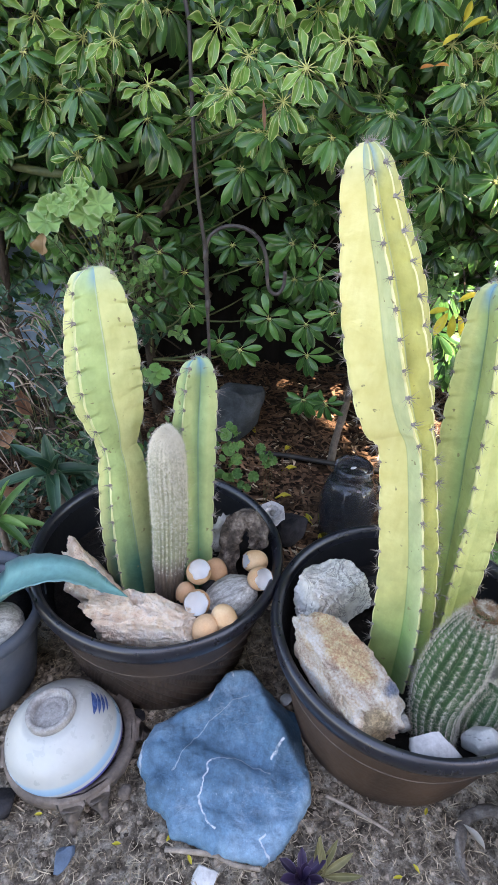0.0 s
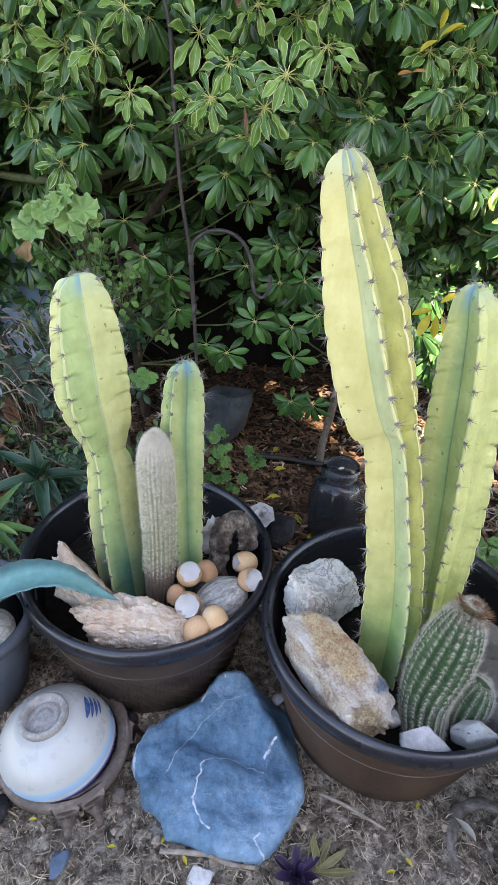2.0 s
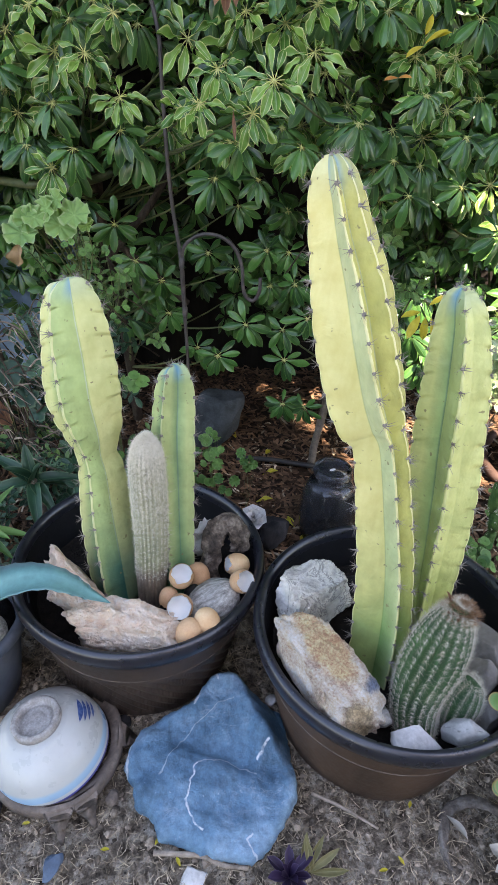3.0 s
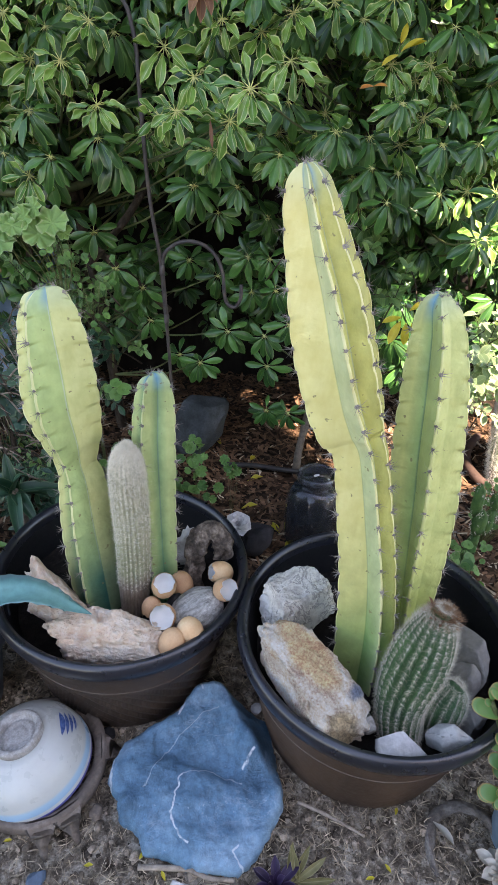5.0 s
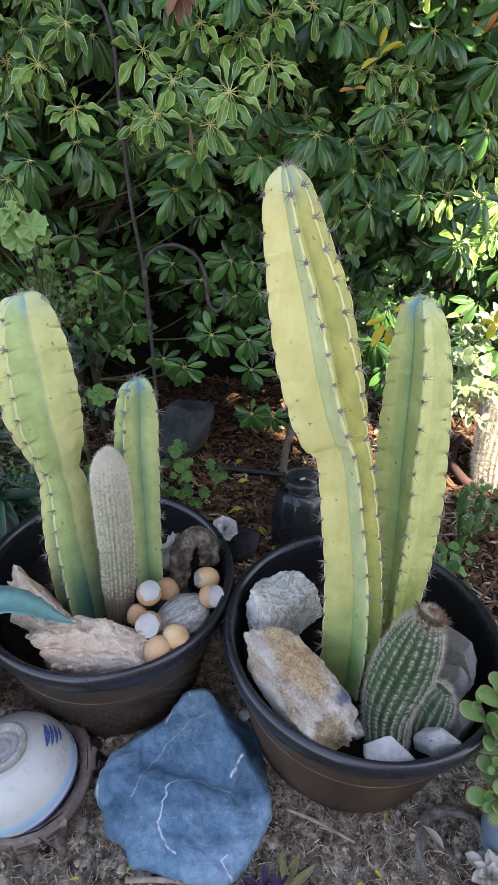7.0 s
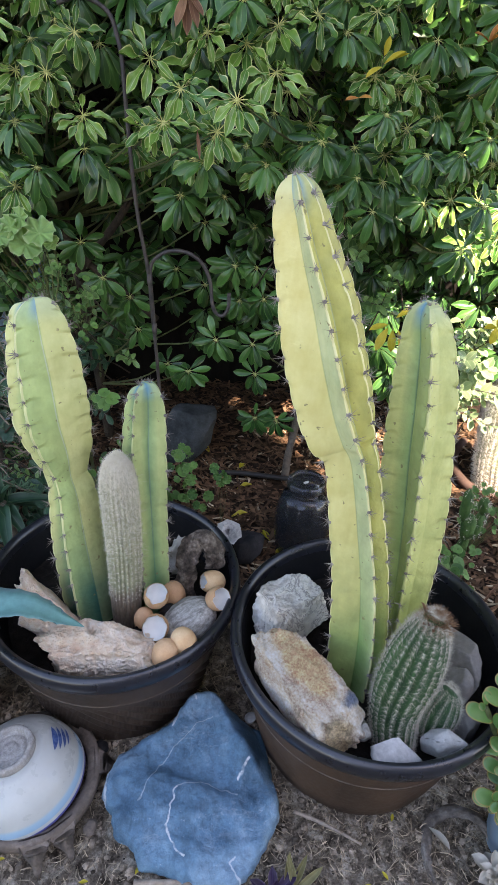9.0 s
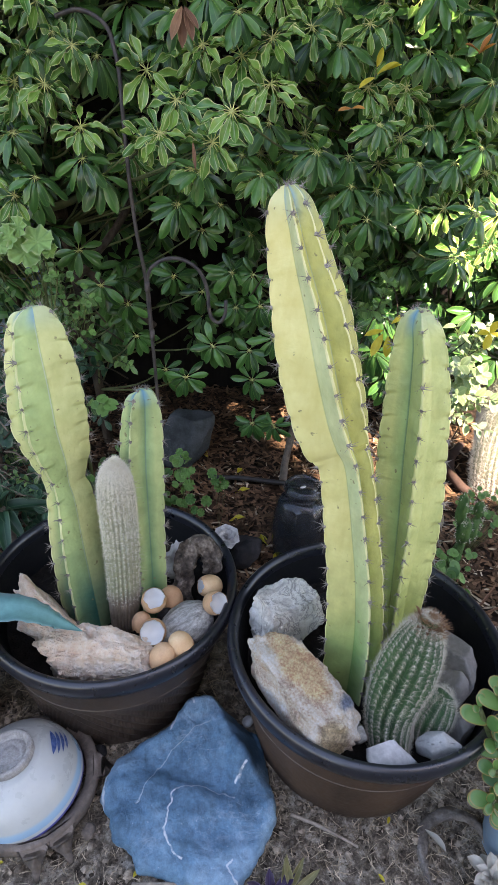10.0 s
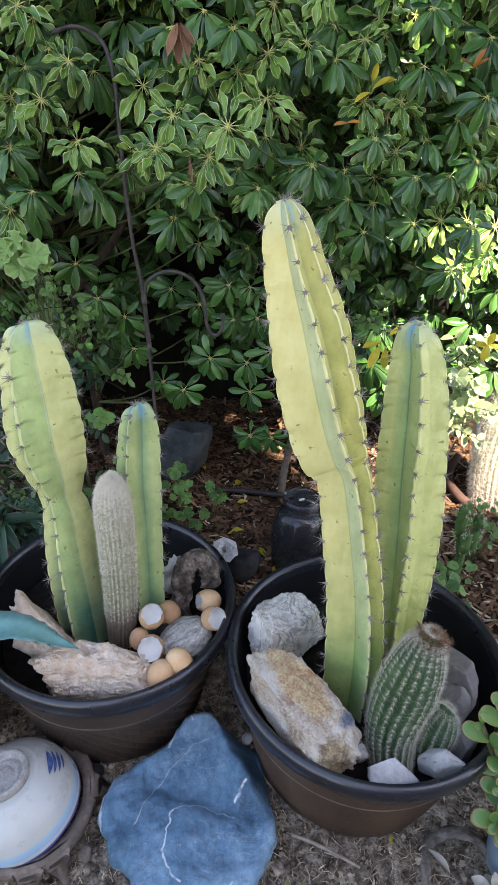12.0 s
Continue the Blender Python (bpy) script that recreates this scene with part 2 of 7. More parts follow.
PALE_STEM = surface("pale_leaf_stalk", ((0.3, (0.3, 0.34, 0.09)), (0.7, (0.5, 0.5, 0.2))), 50, 250, 0.2, (0.45, 0.6), 0.2, 0.001, vary=0.3)
BROWN_STONE = surface("brown_grey_stone", ((0.3, (0.12, 0.108, 0.095)), (0.7, (0.24, 0.22, 0.195))), 18, 160, 0.4, (0.6, 0.85), 0.5, 0.004)
PALE_STONE = surface("pale_grey_stone", ((0.3, (0.4, 0.385, 0.35)), (0.7, (0.58, 0.56, 0.52))), 18, 160, 0.35, (0.6, 0.85), 0.4, 0.003)
BLUE_PEBBLE = surface("blue_grey_stone", ((0.3, (0.04, 0.065, 0.1)), (0.7, (0.09, 0.13, 0.18))), 30, 200, 0.3, (0.5, 0.7), 0.3, 0.002)
TERRACOTTA = surface("terracotta", ((0.3, (0.05, 0.03, 0.024)), (0.7, (0.095, 0.06, 0.048))), 20, 180, 0.35, (0.7, 0.9), 0.3, 0.002, spec=0.15)
BLOCK_WALL = surface("block_wall_render", ((0.3, (0.24, 0.22, 0.2)), (0.7, (0.3, 0.28, 0.26))), 3, 60, 0.2, (0.8, 0.95), 0.3, 0.004)
# almost black, so that gaps in the hedge read as deep shade
DARK_BACK = surface("dark_backing", ((0.3, (0.006, 0.005, 0.004)), (0.7, (0.015, 0.012, 0.01))), 6, 80, 0.4, (0.75, 0.95), 0.5, 0.004, stretch=(6, 1, 0.4), spec=0.1)
BLUE_PLASTIC = surface("faded_blue_plastic", ((0.3, (0.14, 0.22, 0.32)), (0.7, (0.26, 0.37, 0.48))), 6, 80, 0.2, (0.4, 0.6), 0.1, 0.001)
BLACK_HOSE = surface("black_hose", ((0.3, (0.012, 0.012, 0.012)), (0.7, (0.035, 0.033, 0.03))), 30, 200, 0.3, (0.5, 0.7), 0.2, 0.001)
GREY_HOSE = surface("grey_root_bark", ((0.3, (0.05, 0.04, 0.033)), (0.5, (0.15, 0.125, 0.105)), (0.72, (0.3, 0.27, 0.24))), 40, 200, 0.6, (0.7, 0.9), 0.8, 0.004)

SHEFF = leafy("umbrella_leaf", (0.010, 0.048, 0.012), (0.062, 0.175, 0.036), (0.12, 0.23, 0.06), 0.29, 0.04, spec=0.42)
YOUNG = leafy("young_umbrella_leaf", (0.05, 0.155, 0.03), (0.18, 0.33, 0.06), (0.6, 0.64, 0.28), 0.27, 0.1, spec=0.52)
PRIVET = leafy("small_shrub_leaf", (0.04, 0.1, 0.03), (0.15, 0.27, 0.08), (0.22, 0.32, 0.12), 0.32, 0.22)
# pale variegated leaf, lightened further to carry the sun on it
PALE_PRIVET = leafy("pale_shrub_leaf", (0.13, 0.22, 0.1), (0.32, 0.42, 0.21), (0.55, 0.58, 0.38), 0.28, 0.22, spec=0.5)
YELLOW_LEAF = leafy("yellow_leaf", (0.5, 0.42, 0.03), (0.62, 0.5, 0.06), (0.6, 0.55, 0.12), 0.45, 0.3)
ORANGE_LEAF = leafy("orange_leaf", (0.4, 0.13, 0.04), (0.5, 0.24, 0.05), (0.5, 0.32, 0.1), 0.45, 0.3)
BROWN_LEAF = leafy("dead_leaf", (0.13, 0.06, 0.035), (0.26, 0.14, 0.075), (0.36, 0.22, 0.12), 0.7, 0.15)
TAN_LEAF = leafy("withered_tan_leaf", (0.26, 0.17, 0.09), (0.42, 0.3, 0.17), (0.2, 0.11, 0.06), 0.75, 0.15)
GERANIUM = leafy("geranium_leaf", (0.09, 0.22, 0.08), (0.24, 0.4, 0.13), (0.42, 0.52, 0.28), 0.6, 0.25)
WEED = leafy("weed_leaf", (0.045, 0.13, 0.03), (0.12, 0.25, 0.06), (0.16, 0.26, 0.09), 0.45, 0.2)
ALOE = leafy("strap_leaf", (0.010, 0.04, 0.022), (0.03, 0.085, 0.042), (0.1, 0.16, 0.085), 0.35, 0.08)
AGAVE = leafy("blue_agave_leaf", (0.08, 0.22, 0.2), (0.13, 0.3, 0.28), (0.26, 0.4, 0.39), 0.5, 0.05)
NEEDLE = leafy("needle_leaf", (0.04, 0.1, 0.05), (0.09, 0.17, 0.09), (0.14, 0.22, 0.12), 0.6, 0.1)
PURPLE = leafy("purple_leaf", (0.022, 0.012, 0.03), (0.055, 0.035, 0.085), (0.12, 0.09, 0.15), 0.4, 0.05)
OLIVE = leafy("dry_olive_leaf", (0.14, 0.125, 0.05), (0.24, 0.215, 0.1), (0.36, 0.32, 0.17), 0.6, 0.15)
PALE_LEAF = leafy("pale_fleshy_leaf", (0.42, 0.4, 0.33), (0.55, 0.5, 0.42), (0.6, 0.5, 0.42), 0.5, 0.1)


def jade_skin():
    m, t, b = nodes_of("jade_leaf")
    col = mix(t, chance(t), (0.045, 0.135, 0.035), (0.12, 0.235, 0.055))
    col = mix(t, ramp(t, attribute(t, "across"), ((0.86, 0.0), (1.0, 0.6))), col, (0.48, 0.2, 0.07))
    t.links.new(col, b.inputs["Base Color"])
    b.inputs["Roughness"].default_value = 0.35
    bump(t, b, noise_tex(t, 200, 3), 0.15, 0.001)
    return m


def near_line(t, points, width):
    """1 on a wandering line through points of the object's plan, 0 off it."""
    def vec(op, a, b=None, value=None):
        n = t.nodes.new("ShaderNodeVectorMath")
        n.operation = op
        for socket, v in ((n.inputs[0], a), (n.inputs[1], b)):
            if hasattr(v, "is_linked"):
                t.links.new(v, socket)
            elif v is not None:
                socket.default_value = v
        if value is not None:
            t.links.new(value, n.inputs["Scale"])
        return n.outputs["Value" if op in ("DOT_PRODUCT", "LENGTH") else "Vector"]
    co = t.nodes.new("ShaderNodeTexCoord")
    nz = t.nodes.new("ShaderNodeTexNoise")
    nz.inputs["Scale"].default_value, nz.inputs["Detail"].default_value = 45, 4
    t.links.new(co.outputs["Object"], nz.inputs["Vector"])
    sway = vec("MULTIPLY", vec("SUBTRACT", nz.outputs["Color"], (0.5, 0.5, 0.5)), (0.016, 0.016, 0.0))
    flat = vec("ADD", vec("MULTIPLY", co.outputs["Object"], (1, 1, 0)), sway)
    best = None
    for (ax, ay), (bx, by) in zip(points, points[1:]):
        d = Vector((bx - ax, by - ay, 0))
        rel = vec("SUBTRACT", flat, (ax, ay, 0))
        h = t.nodes.new("ShaderNodeMath")
        h.operation, h.use_clamp = "MULTIPLY", True
        t.links.new(vec("DOT_PRODUCT", rel, tuple(d)), h.inputs[0])
        h.inputs[1].default_value = 1 / d.length_squared
        dist = vec("LENGTH", vec("SUBTRACT", rel, vec("SCALE", tuple(d), value=h.outputs[0])))
        if best is None:
            best = dist
        else:
            m = t.nodes.new("ShaderNodeMath")
            m.operation = "MINIMUM"
            t.links.new(best, m.inputs[0])
            t.links.new(dist, m.inputs[1])
            best = m.outputs[0]
    wide = t.nodes.new("ShaderNodeMath")
    wide.operation, wide.use_clamp = "MULTIPLY", True
    t.links.new(best, wide.inputs[0])
    wide.inputs[1].default_value = 0.5 / width
    return ramp(t, wide.outputs[0], ((0.2, 1.0), (0.5, 0.0)))


def blue_slate():
    m, t, b = nodes_of("blue_slate")
    col = ramp(t, noise_tex(t, 6, 8, 0.62, 0.5), ((0.3, (0.026, 0.08, 0.135)), (0.5, (0.1, 0.215, 0.32)), (0.68, (0.24, 0.38, 0.49))))
    thread = ramp(t, noise_tex(t, 9, 4, 0.55, 0.9, (0.6, 1.3, 1)), ((0.494, 0.0), (0.5, 0.4), (0.506, 0.0)))
    col = mix(t, mix(t, 1.0, thread, ramp(t, noise_tex(t, 11, 3, 0.6, 0.0), ((0.5, 0.0), (0.62, 1.0))), "MULTIPLY"), col, (0.42, 0.5, 0.57))
    cloud = ramp(t, noise_tex(t, 60, 6, 0.75), ((0.48, 0.0), (0.68, 0.55)))
    col = mix(t, mix(t, 1.0, cloud, ramp(t, noise_tex(t, 10, 4), ((0.42, 0.0), (0.65, 1.0))), "MULTIPLY"), col, (0.34, 0.44, 0.54))
    fleck = ramp(t, noise_tex(t, 210, 3, 0.5), ((0.68, 0.0), (0.76, 0.55)))
    col = mix(t, fleck, col, (0.42, 0.48, 0.54))
    col = mix(t, 0.6, col, ramp(t, noise_tex(t, 90, 6, 0.75), ((0.3, 0.22), (0.7, 0.78))), "OVERLAY")
    for width, strong, points in ((0.0019, 1.0, ((-0.031, -0.007), (-0.036, -0.031), (-0.045, -0.064), (-0.035, -0.085), (-0.015, -0.103))), (0.003, 1.0, ((0.089, 0.026), (0.074, 0.004))),
                                  (0.0034, 0.8, ((-0.136, 0.046), (-0.149, 0.008), (-0.145, -0.029))), (0.0024, 0.8, ((-0.029, 0.121), (-0.04, 0.088))), (0.0024, 0.85, ((-0.009, 0.147), (-0.002, 0.132))),
                                  (0.0018, 0.8, ((0.065, -0.102), (0.056, -0.113), (0.068, -0.132), (0.077, -0.139))), (0.0013, 0.5, ((-0.03, -0.005), (0.02, 0.0), (0.07, -0.02))), (0.0011, 0.4, ((-0.09, -0.03), (-0.06, 0.03), (0.0, 0.09), (0.03, 0.1)))):
        worn = ramp(t, noise_tex(t, 70, 3, 0.6), ((0.36, 0.25), (0.5, strong)))
        col = mix(t, mix(t, 1.0, near_line(t, points, width), worn, "MULTIPLY"), col, (0.64, 0.69, 0.72))
    t.links.new(col, b.inputs["Base Color"])
    t.links.new(ramp(t, noise_tex(t, 30, 5), ((0.3, 0.42), (0.7, 0.7))), b.inputs["Roughness"])
    bump(t, b, noise_tex(t, 26, 9, 0.75, 0.4), 0.9, 0.009)
    return m


def glazed():
    """Greyish-white glaze with a blue band and lip towards the rim (height 0 at the lip, 1 at the foot)."""
    m, t, b = nodes_of("blue_and_white_glaze")
    h = attribute(t, "high")
    col = ramp(t, h, ((0.0, (0.07, 0.07, 0.27)), (0.055, (0.08, 0.08, 0.28)), (0.065, (0.46, 0.47, 0.45)), (0.135, (0.46, 0.47, 0.45)), (0.15, (0.24, 0.4, 0.54)), (0.27, (0.3, 0.45, 0.56)), (0.33, (0.46, 0.47, 0.44)), (1.0, (0.48, 0.48, 0.44))))
    col = mix(t, 0.3, col, ramp(t, noise_tex(t, 16, 5), ((0.3, 0.35), (0.7, 0.62))), "OVERLAY")
    dirt = ramp(t, noise_tex(t, 60, 5, 0.7), ((0.62, 0.0), (0.8, 0.35)))
    col = mix(t, dirt, col, (0.3, 0.27, 0.22))
    t.links.new(col, b.inputs["Base Color"])
    t.links.new(ramp(t, noise_tex(t, 30, 4), ((0.3, 0.22), (0.7, 0.42))), b.inputs["Roughness"])
    b.inputs["Specular IOR Level"].default_value = 0.5
    return m


def jar_glass():
    m, t, b = nodes_of("smoky_glass")
    b.inputs["Base Color"].default_value = (0.22, 0.24, 0.265, 1)
    b.inputs["Specular IOR Level"].default_value = 0.9
    b.inputs["Transmission Weight"].default_value = 0.9
    b.inputs["IOR"].default_value = 1.45
    t.links.new(ramp(t, noise_tex(t, 18, 5), ((0.3, 0.01), (0.7, 0.05))), b.inputs["Roughness"])
    bump(t, b, noise_tex(t, 22, 2, 0.4, 0.0, (1, 1, 0.35)), 0.5, 0.006)
    return m


def old_man_skin():
    m, t, b = nodes_of("woolly_cactus_skin")
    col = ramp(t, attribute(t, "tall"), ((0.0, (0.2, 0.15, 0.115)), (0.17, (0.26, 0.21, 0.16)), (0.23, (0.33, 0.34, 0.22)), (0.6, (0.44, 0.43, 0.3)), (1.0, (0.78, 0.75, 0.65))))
    col = mix(t, 0.5, col, ramp(t, noise_tex(t, 90, 5), ((0.3, 0.25), (0.7, 0.75))), "OVERLAY")
    t.links.new(col, b.inputs["Base Color"])
    b.inputs["Roughness"].default_value = 0.85
    bump(t, b, noise_tex(t, 200, 4), 0.5, 0.002)
    return m


SKIN_HAIRY = old_man_skin()
JADE, SLATE, GLAZE, GLASS = jade_skin(), blue_slate(), glazed(), jar_glass()
UNGLAZED = surface("unglazed_foot", ((0.3, (0.22, 0.2, 0.18)), (0.7, (0.46, 0.435, 0.4))), 60, 250, 0.6, (0.7, 0.9), 0.4, 0.002)
COBALT = surface("cobalt_brushwork", ((0.3, (0.03, 0.06, 0.18)), (0.7, (0.08, 0.14, 0.3))), 60, 250, 0.3, (0.2, 0.35), 0.05, 0.001)
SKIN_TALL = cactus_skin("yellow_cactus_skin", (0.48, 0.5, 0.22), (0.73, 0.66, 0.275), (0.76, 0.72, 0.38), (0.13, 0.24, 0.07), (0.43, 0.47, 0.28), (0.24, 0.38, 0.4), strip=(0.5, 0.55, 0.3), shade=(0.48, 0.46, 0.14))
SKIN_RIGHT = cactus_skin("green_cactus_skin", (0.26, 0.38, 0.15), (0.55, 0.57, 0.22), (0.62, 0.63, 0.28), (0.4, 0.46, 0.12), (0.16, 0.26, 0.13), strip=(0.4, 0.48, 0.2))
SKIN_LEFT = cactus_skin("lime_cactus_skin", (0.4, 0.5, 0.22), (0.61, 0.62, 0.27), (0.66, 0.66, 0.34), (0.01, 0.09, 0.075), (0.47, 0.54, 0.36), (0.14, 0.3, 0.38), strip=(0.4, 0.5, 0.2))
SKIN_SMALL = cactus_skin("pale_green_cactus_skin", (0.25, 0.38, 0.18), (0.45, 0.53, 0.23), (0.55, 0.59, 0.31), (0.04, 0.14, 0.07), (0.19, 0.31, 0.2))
SKIN_BARREL = surface("barrel_cactus_skin", ((0.3, (0.018, 0.058, 0.026)), (0.7, (0.055, 0.13, 0.04))), 20, 200, 0.3, (0.5, 0.7), 0.3, 0.002)
RUST_SPINE = surface("rust_spine", ((0.3, (0.16, 0.075, 0.035)), (0.7, (0.4, 0.24, 0.13))), 200, 500, 0.2, (0.6, 0.8), 0.1, 0.001, vary=0.5)
SKIN_PEAR = surface("prickly_pear_skin", ((0.3, (0.03, 0.085, 0.02)), (0.7, (0.085, 0.17, 0.04))), 40, 200, 0.3, (0.5, 0.7), 0.6, 0.004)


# ---- building helpers ----
def thing(name, x, y, z, label, category, group="", kind=""):
    ob = new(name)
    ob.empty_display_size = 0.02
    ob.location = (x, y, z)
    return tagged(ob, label, category, group, kind)


def part(name, data, material, parent=None, label="", smooth=True, m=None):
    """One mesh object from a bmesh or a mesh, under a thing or a part."""
    if isinstance(data, bmesh.types.BMesh):
        me = bpy.data.meshes.new(name)
        data.to_mesh(me)
        data.free()
    else:
        me = data
    if smooth and len(me.polygons):
        me.polygons.foreach_set("use_smooth", [True] * len(me.polygons))
    if not me.materials:
        me.materials.append(material)
    ob = new(name, me)
    ob.parent = parent
    if m is not None:
        ob.matrix_basis = m
    return tagged(ob, label)


def mesh_of(name, verts, faces, attrs=None, material=None):
    me = bpy.data.meshes.new(name)
    me.from_pydata([tuple(v) for v in verts], [], [tuple(f) for f in faces])
    for key, values in (attrs or {}).items():
        me.attributes.new(key, "FLOAT", "POINT").data.foreach_set("value", np.asarray(values, dtype=np.float32))
    if material:
        me.materials.append(material)
    return me


def lathe(name, profile, n=64, attr=None, wobble=0.0, seed=0, closed=False, caps=True):
    """A turned shape from (radius, height) pairs; attr: a value for each pair."""
    verts, faces, vals = [], [], []
    for k, (r, z) in enumerate(profile):
        for i in range(n):
            a = 2 * math.pi * i / n
            rr = r * (1 + wobble * noise.noise((math.cos(a) * 1.3 + seed, math.sin(a) * 1.3, z * 4)))
            verts.append((rr * math.cos(a), rr * math.sin(a), z))
            vals.append(attr[k] if attr else 0.0)
    last = len(profile)
    for k in range(last if closed else last - 1):
        for i in range(n):
            j, q = (i + 1) % n, (k + 1) % last
            faces.append((k * n + i, k * n + j, q * n + j, q * n + i))
    if caps and not closed:
        for k, flip in ((0, True), (last - 1, False)):
            if profile[k][0] > 1e-5 and profile[k][0] < 0.9:
                ring = [k * n + i for i in range(n)]
                faces.append(ring[::-1] if flip else ring)
    return mesh_of(name, verts, faces, {"high": vals} if attr else None)


def smooth_path(points, n):
    """Catmull-Rom through rows of any width, n samples."""
    p = np.array(points, dtype=float)
    p = np.vstack([2 * p[0] - p[1], p, 2 * p[-1] - p[-2]])
    out = []
    for s in np.linspace(0, len(p) - 3 - 1e-9, n):
        k = int(s)
        u = s - k
        a, b, c, d = p[k:k + 4]
        out.append(0.5 * (2 * b + (c - a) * u + (2 * a - 5 * b + 4 * c - d) * u * u + (3 * b - a - 3 * c + d) * u ** 3))
    return np.array(out)


def tube_data(points, radii, n=8, rough=0.0, seed=0):
    """Vertices and faces of a tube along points with a radius at each."""
    pts = [Vector(p[:3]) for p in points]
    verts, faces = [], []
    side = None
    for k, p in enumerate(pts):
        way = (pts[min(k + 1, len(pts) - 1)] - pts[max(k - 1, 0)]).normalized()
        if side is None:
            side = way.orthogonal().normalized()
        side = (side - way * side.dot(way)).normalized()
        up = way.cross(side)
        for i in range(n):
            a = 2 * math.pi * i / n
            r = radii[k]
            if rough:
                q = p * 30 + Vector((math.cos(a), math.sin(a), seed)) * 1.2
                r *= 1 + rough * noise.noise(q) + rough * 0.6 * noise.noise(q * 2.7)
            verts.append(p + (side * math.cos(a) + up * math.sin(a)) * r)
    for k in range(len(pts) - 1):
        for i in range(n):
            j = (i + 1) % n
            faces.append((k * n + i, k * n + j, (k + 1) * n + j, (k + 1) * n + i))
    faces.append(tuple(range(n))[::-1])
    faces.append(tuple((len(pts) - 1) * n + i for i in range(n)))
    return verts, faces


def tube(name, points, radius, n=8, samples=24, rough=0.0, taper=1.0, seed=0):
    p = smooth_path(points, samples)
    radii = [radius * (1 + (taper - 1) * k / (samples - 1)) for k in range(samples)]
    return mesh_of(name, *tube_data(p, radii, n, rough, seed))


def join_data(pieces):
    """Many (verts, faces, attr) as one."""
    verts, faces, vals, base = [], [], [], 0
    for v, f, a in pieces:
        verts.extend(v)
        faces.extend(tuple(i + base for i in q) for q in f)
        vals.extend(a)
        base += len(v)
    return verts, faces, vals


def rock(name, size, seed, planes=9, rough=0.08, sub=4, cut=(0.5, 0.85), fine=1.0, faces=(), chip=0.0, strata=None):
    """A broken stone: a ball cut by chance planes, roughened at two scales; chip: small broken facets, strata: the way and spacing of its layers."""
    rng = random.Random(seed)
    bm = bmesh.new()
    bmesh.ops.create_icosphere(bm, subdivisions=sub, radius=1.0)
    cuts = [(Vector(n).normalized(), d) for *n, d in faces]
    for _ in range(planes):
        n = Vector((rng.gauss(0, 1), rng.gauss(0, 1), rng.gauss(0, 1))).normalized()
        cuts.append((n, rng.uniform(*cut)))
    off = Vector((rng.uniform(0, 50), rng.uniform(0, 50), rng.uniform(0, 50)))
    for v in bm.verts:
        p = v.co.copy()
        for n, d in cuts:
            over = p.dot(n) - d
            if over > 0:
                p -= n * over * 0.97
        q = p + off
        ridge = 0.5 - abs(noise.noise(q * 3.1))
        k = 1 + rough * noise.noise(q * 1.7) * 1.6 + rough * ridge * 0.8 + rough * noise.noise(q * 6.5) * 0.6 + fine * rough * noise.noise(q * 15) * 0.35
        if chip:
            for f, share in ((1.9, 1.2), (4.5, 0.4), (11.0, 0.12)):
                w = q * f + noise.noise_vector(q * f * 0.8) * 0.35
                c = noise.voronoi(w)[1][0]
                tilt = noise.noise_vector(c * 3.7)
                k += chip * share * (tilt.dot(w - c) * 1.3 + 0.35 * noise.noise(c * 5.3))
        if strata:
            u = Vector(strata[:3]).normalized().dot(q) * strata[3] + 0.8 * noise.noise(q * 2.2)
            k += strata[4] * ((u % 1.0) ** 2 - 0.3) * (0.6 + 0.8 * noise.noise(q * 4.0))
        v.co = p * k
    big = [max(abs(v.co[i]) for v in bm.verts) for i in range(3)]
    for v in bm.verts:
        v.co = Vector([v.co[i] / big[i] * size[i] for i in range(3)])
    return bm


def stone(name, x, y, z, size, seed, material, label, turn=(0, 0, 0), group="", category="stone", **kw):
    ob = part(name, rock(name, size, seed, **kw), material, None, label, m=pose(x, y, z, *turn))
    return tagged(ob, category=category, group=group)


def leaf_data(length, width, fold=0.15, droop=0.3, wave=0.0, point=1.0, widest=0.55, nx=7, seed=0):
    """A leaf along +x with its face to +z: vertices, faces and the distance from the midrib (0 to 1)."""
    verts, faces, across = [], [], []
    for i in range(nx):
        u = i / (nx - 1)
        s = math.sin(math.pi * min(1.0, u ** (math.log(0.5) / math.log(widest)))) ** (0.75 * point)
        w = width * 0.5 * max(s, 0.04)
        x, z = length * u * (1 - 0.12 * droop * u), -length * droop * u * u * 0.6
        for k, a in enumerate((-1, -0.55, 0, 0.55, 1)):
            ruffle = wave * width * math.sin(u * 11 + seed + (2.0 if a > 0 else 0.0)) * abs(a) ** 2
            verts.append((x, a * w, z + abs(a) * w * fold * 2 + ruffle))
            across.append(abs(a))
    for i in range(nx - 1):
        for k in range(4):
            faces.append((i * 5 + k, (i + 1) * 5 + k, (i + 1) * 5 + k + 1, i * 5 + k + 1))
    return verts, faces, across


def leaf_mesh(name, material, **kw):
    v, f, a = leaf_data(**kw)
    return mesh_of(name, v, f, {"across": a}, material)


def aim(at, way, face, size=1.0):
    """A pose at a place with x along way and z close to face."""
    x = Vector(way).normalized()
    y = Vector(face).cross(x)
    if y.length < 1e-4:
        y = x.orthogonal()
    y.normalize()
    z = x.cross(y)
    m = Matrix((x, y, z)).transposed().to_4x4()
    return Matrix.Translation(at) @ m @ Matrix.Diagonal((size, size, size, 1))


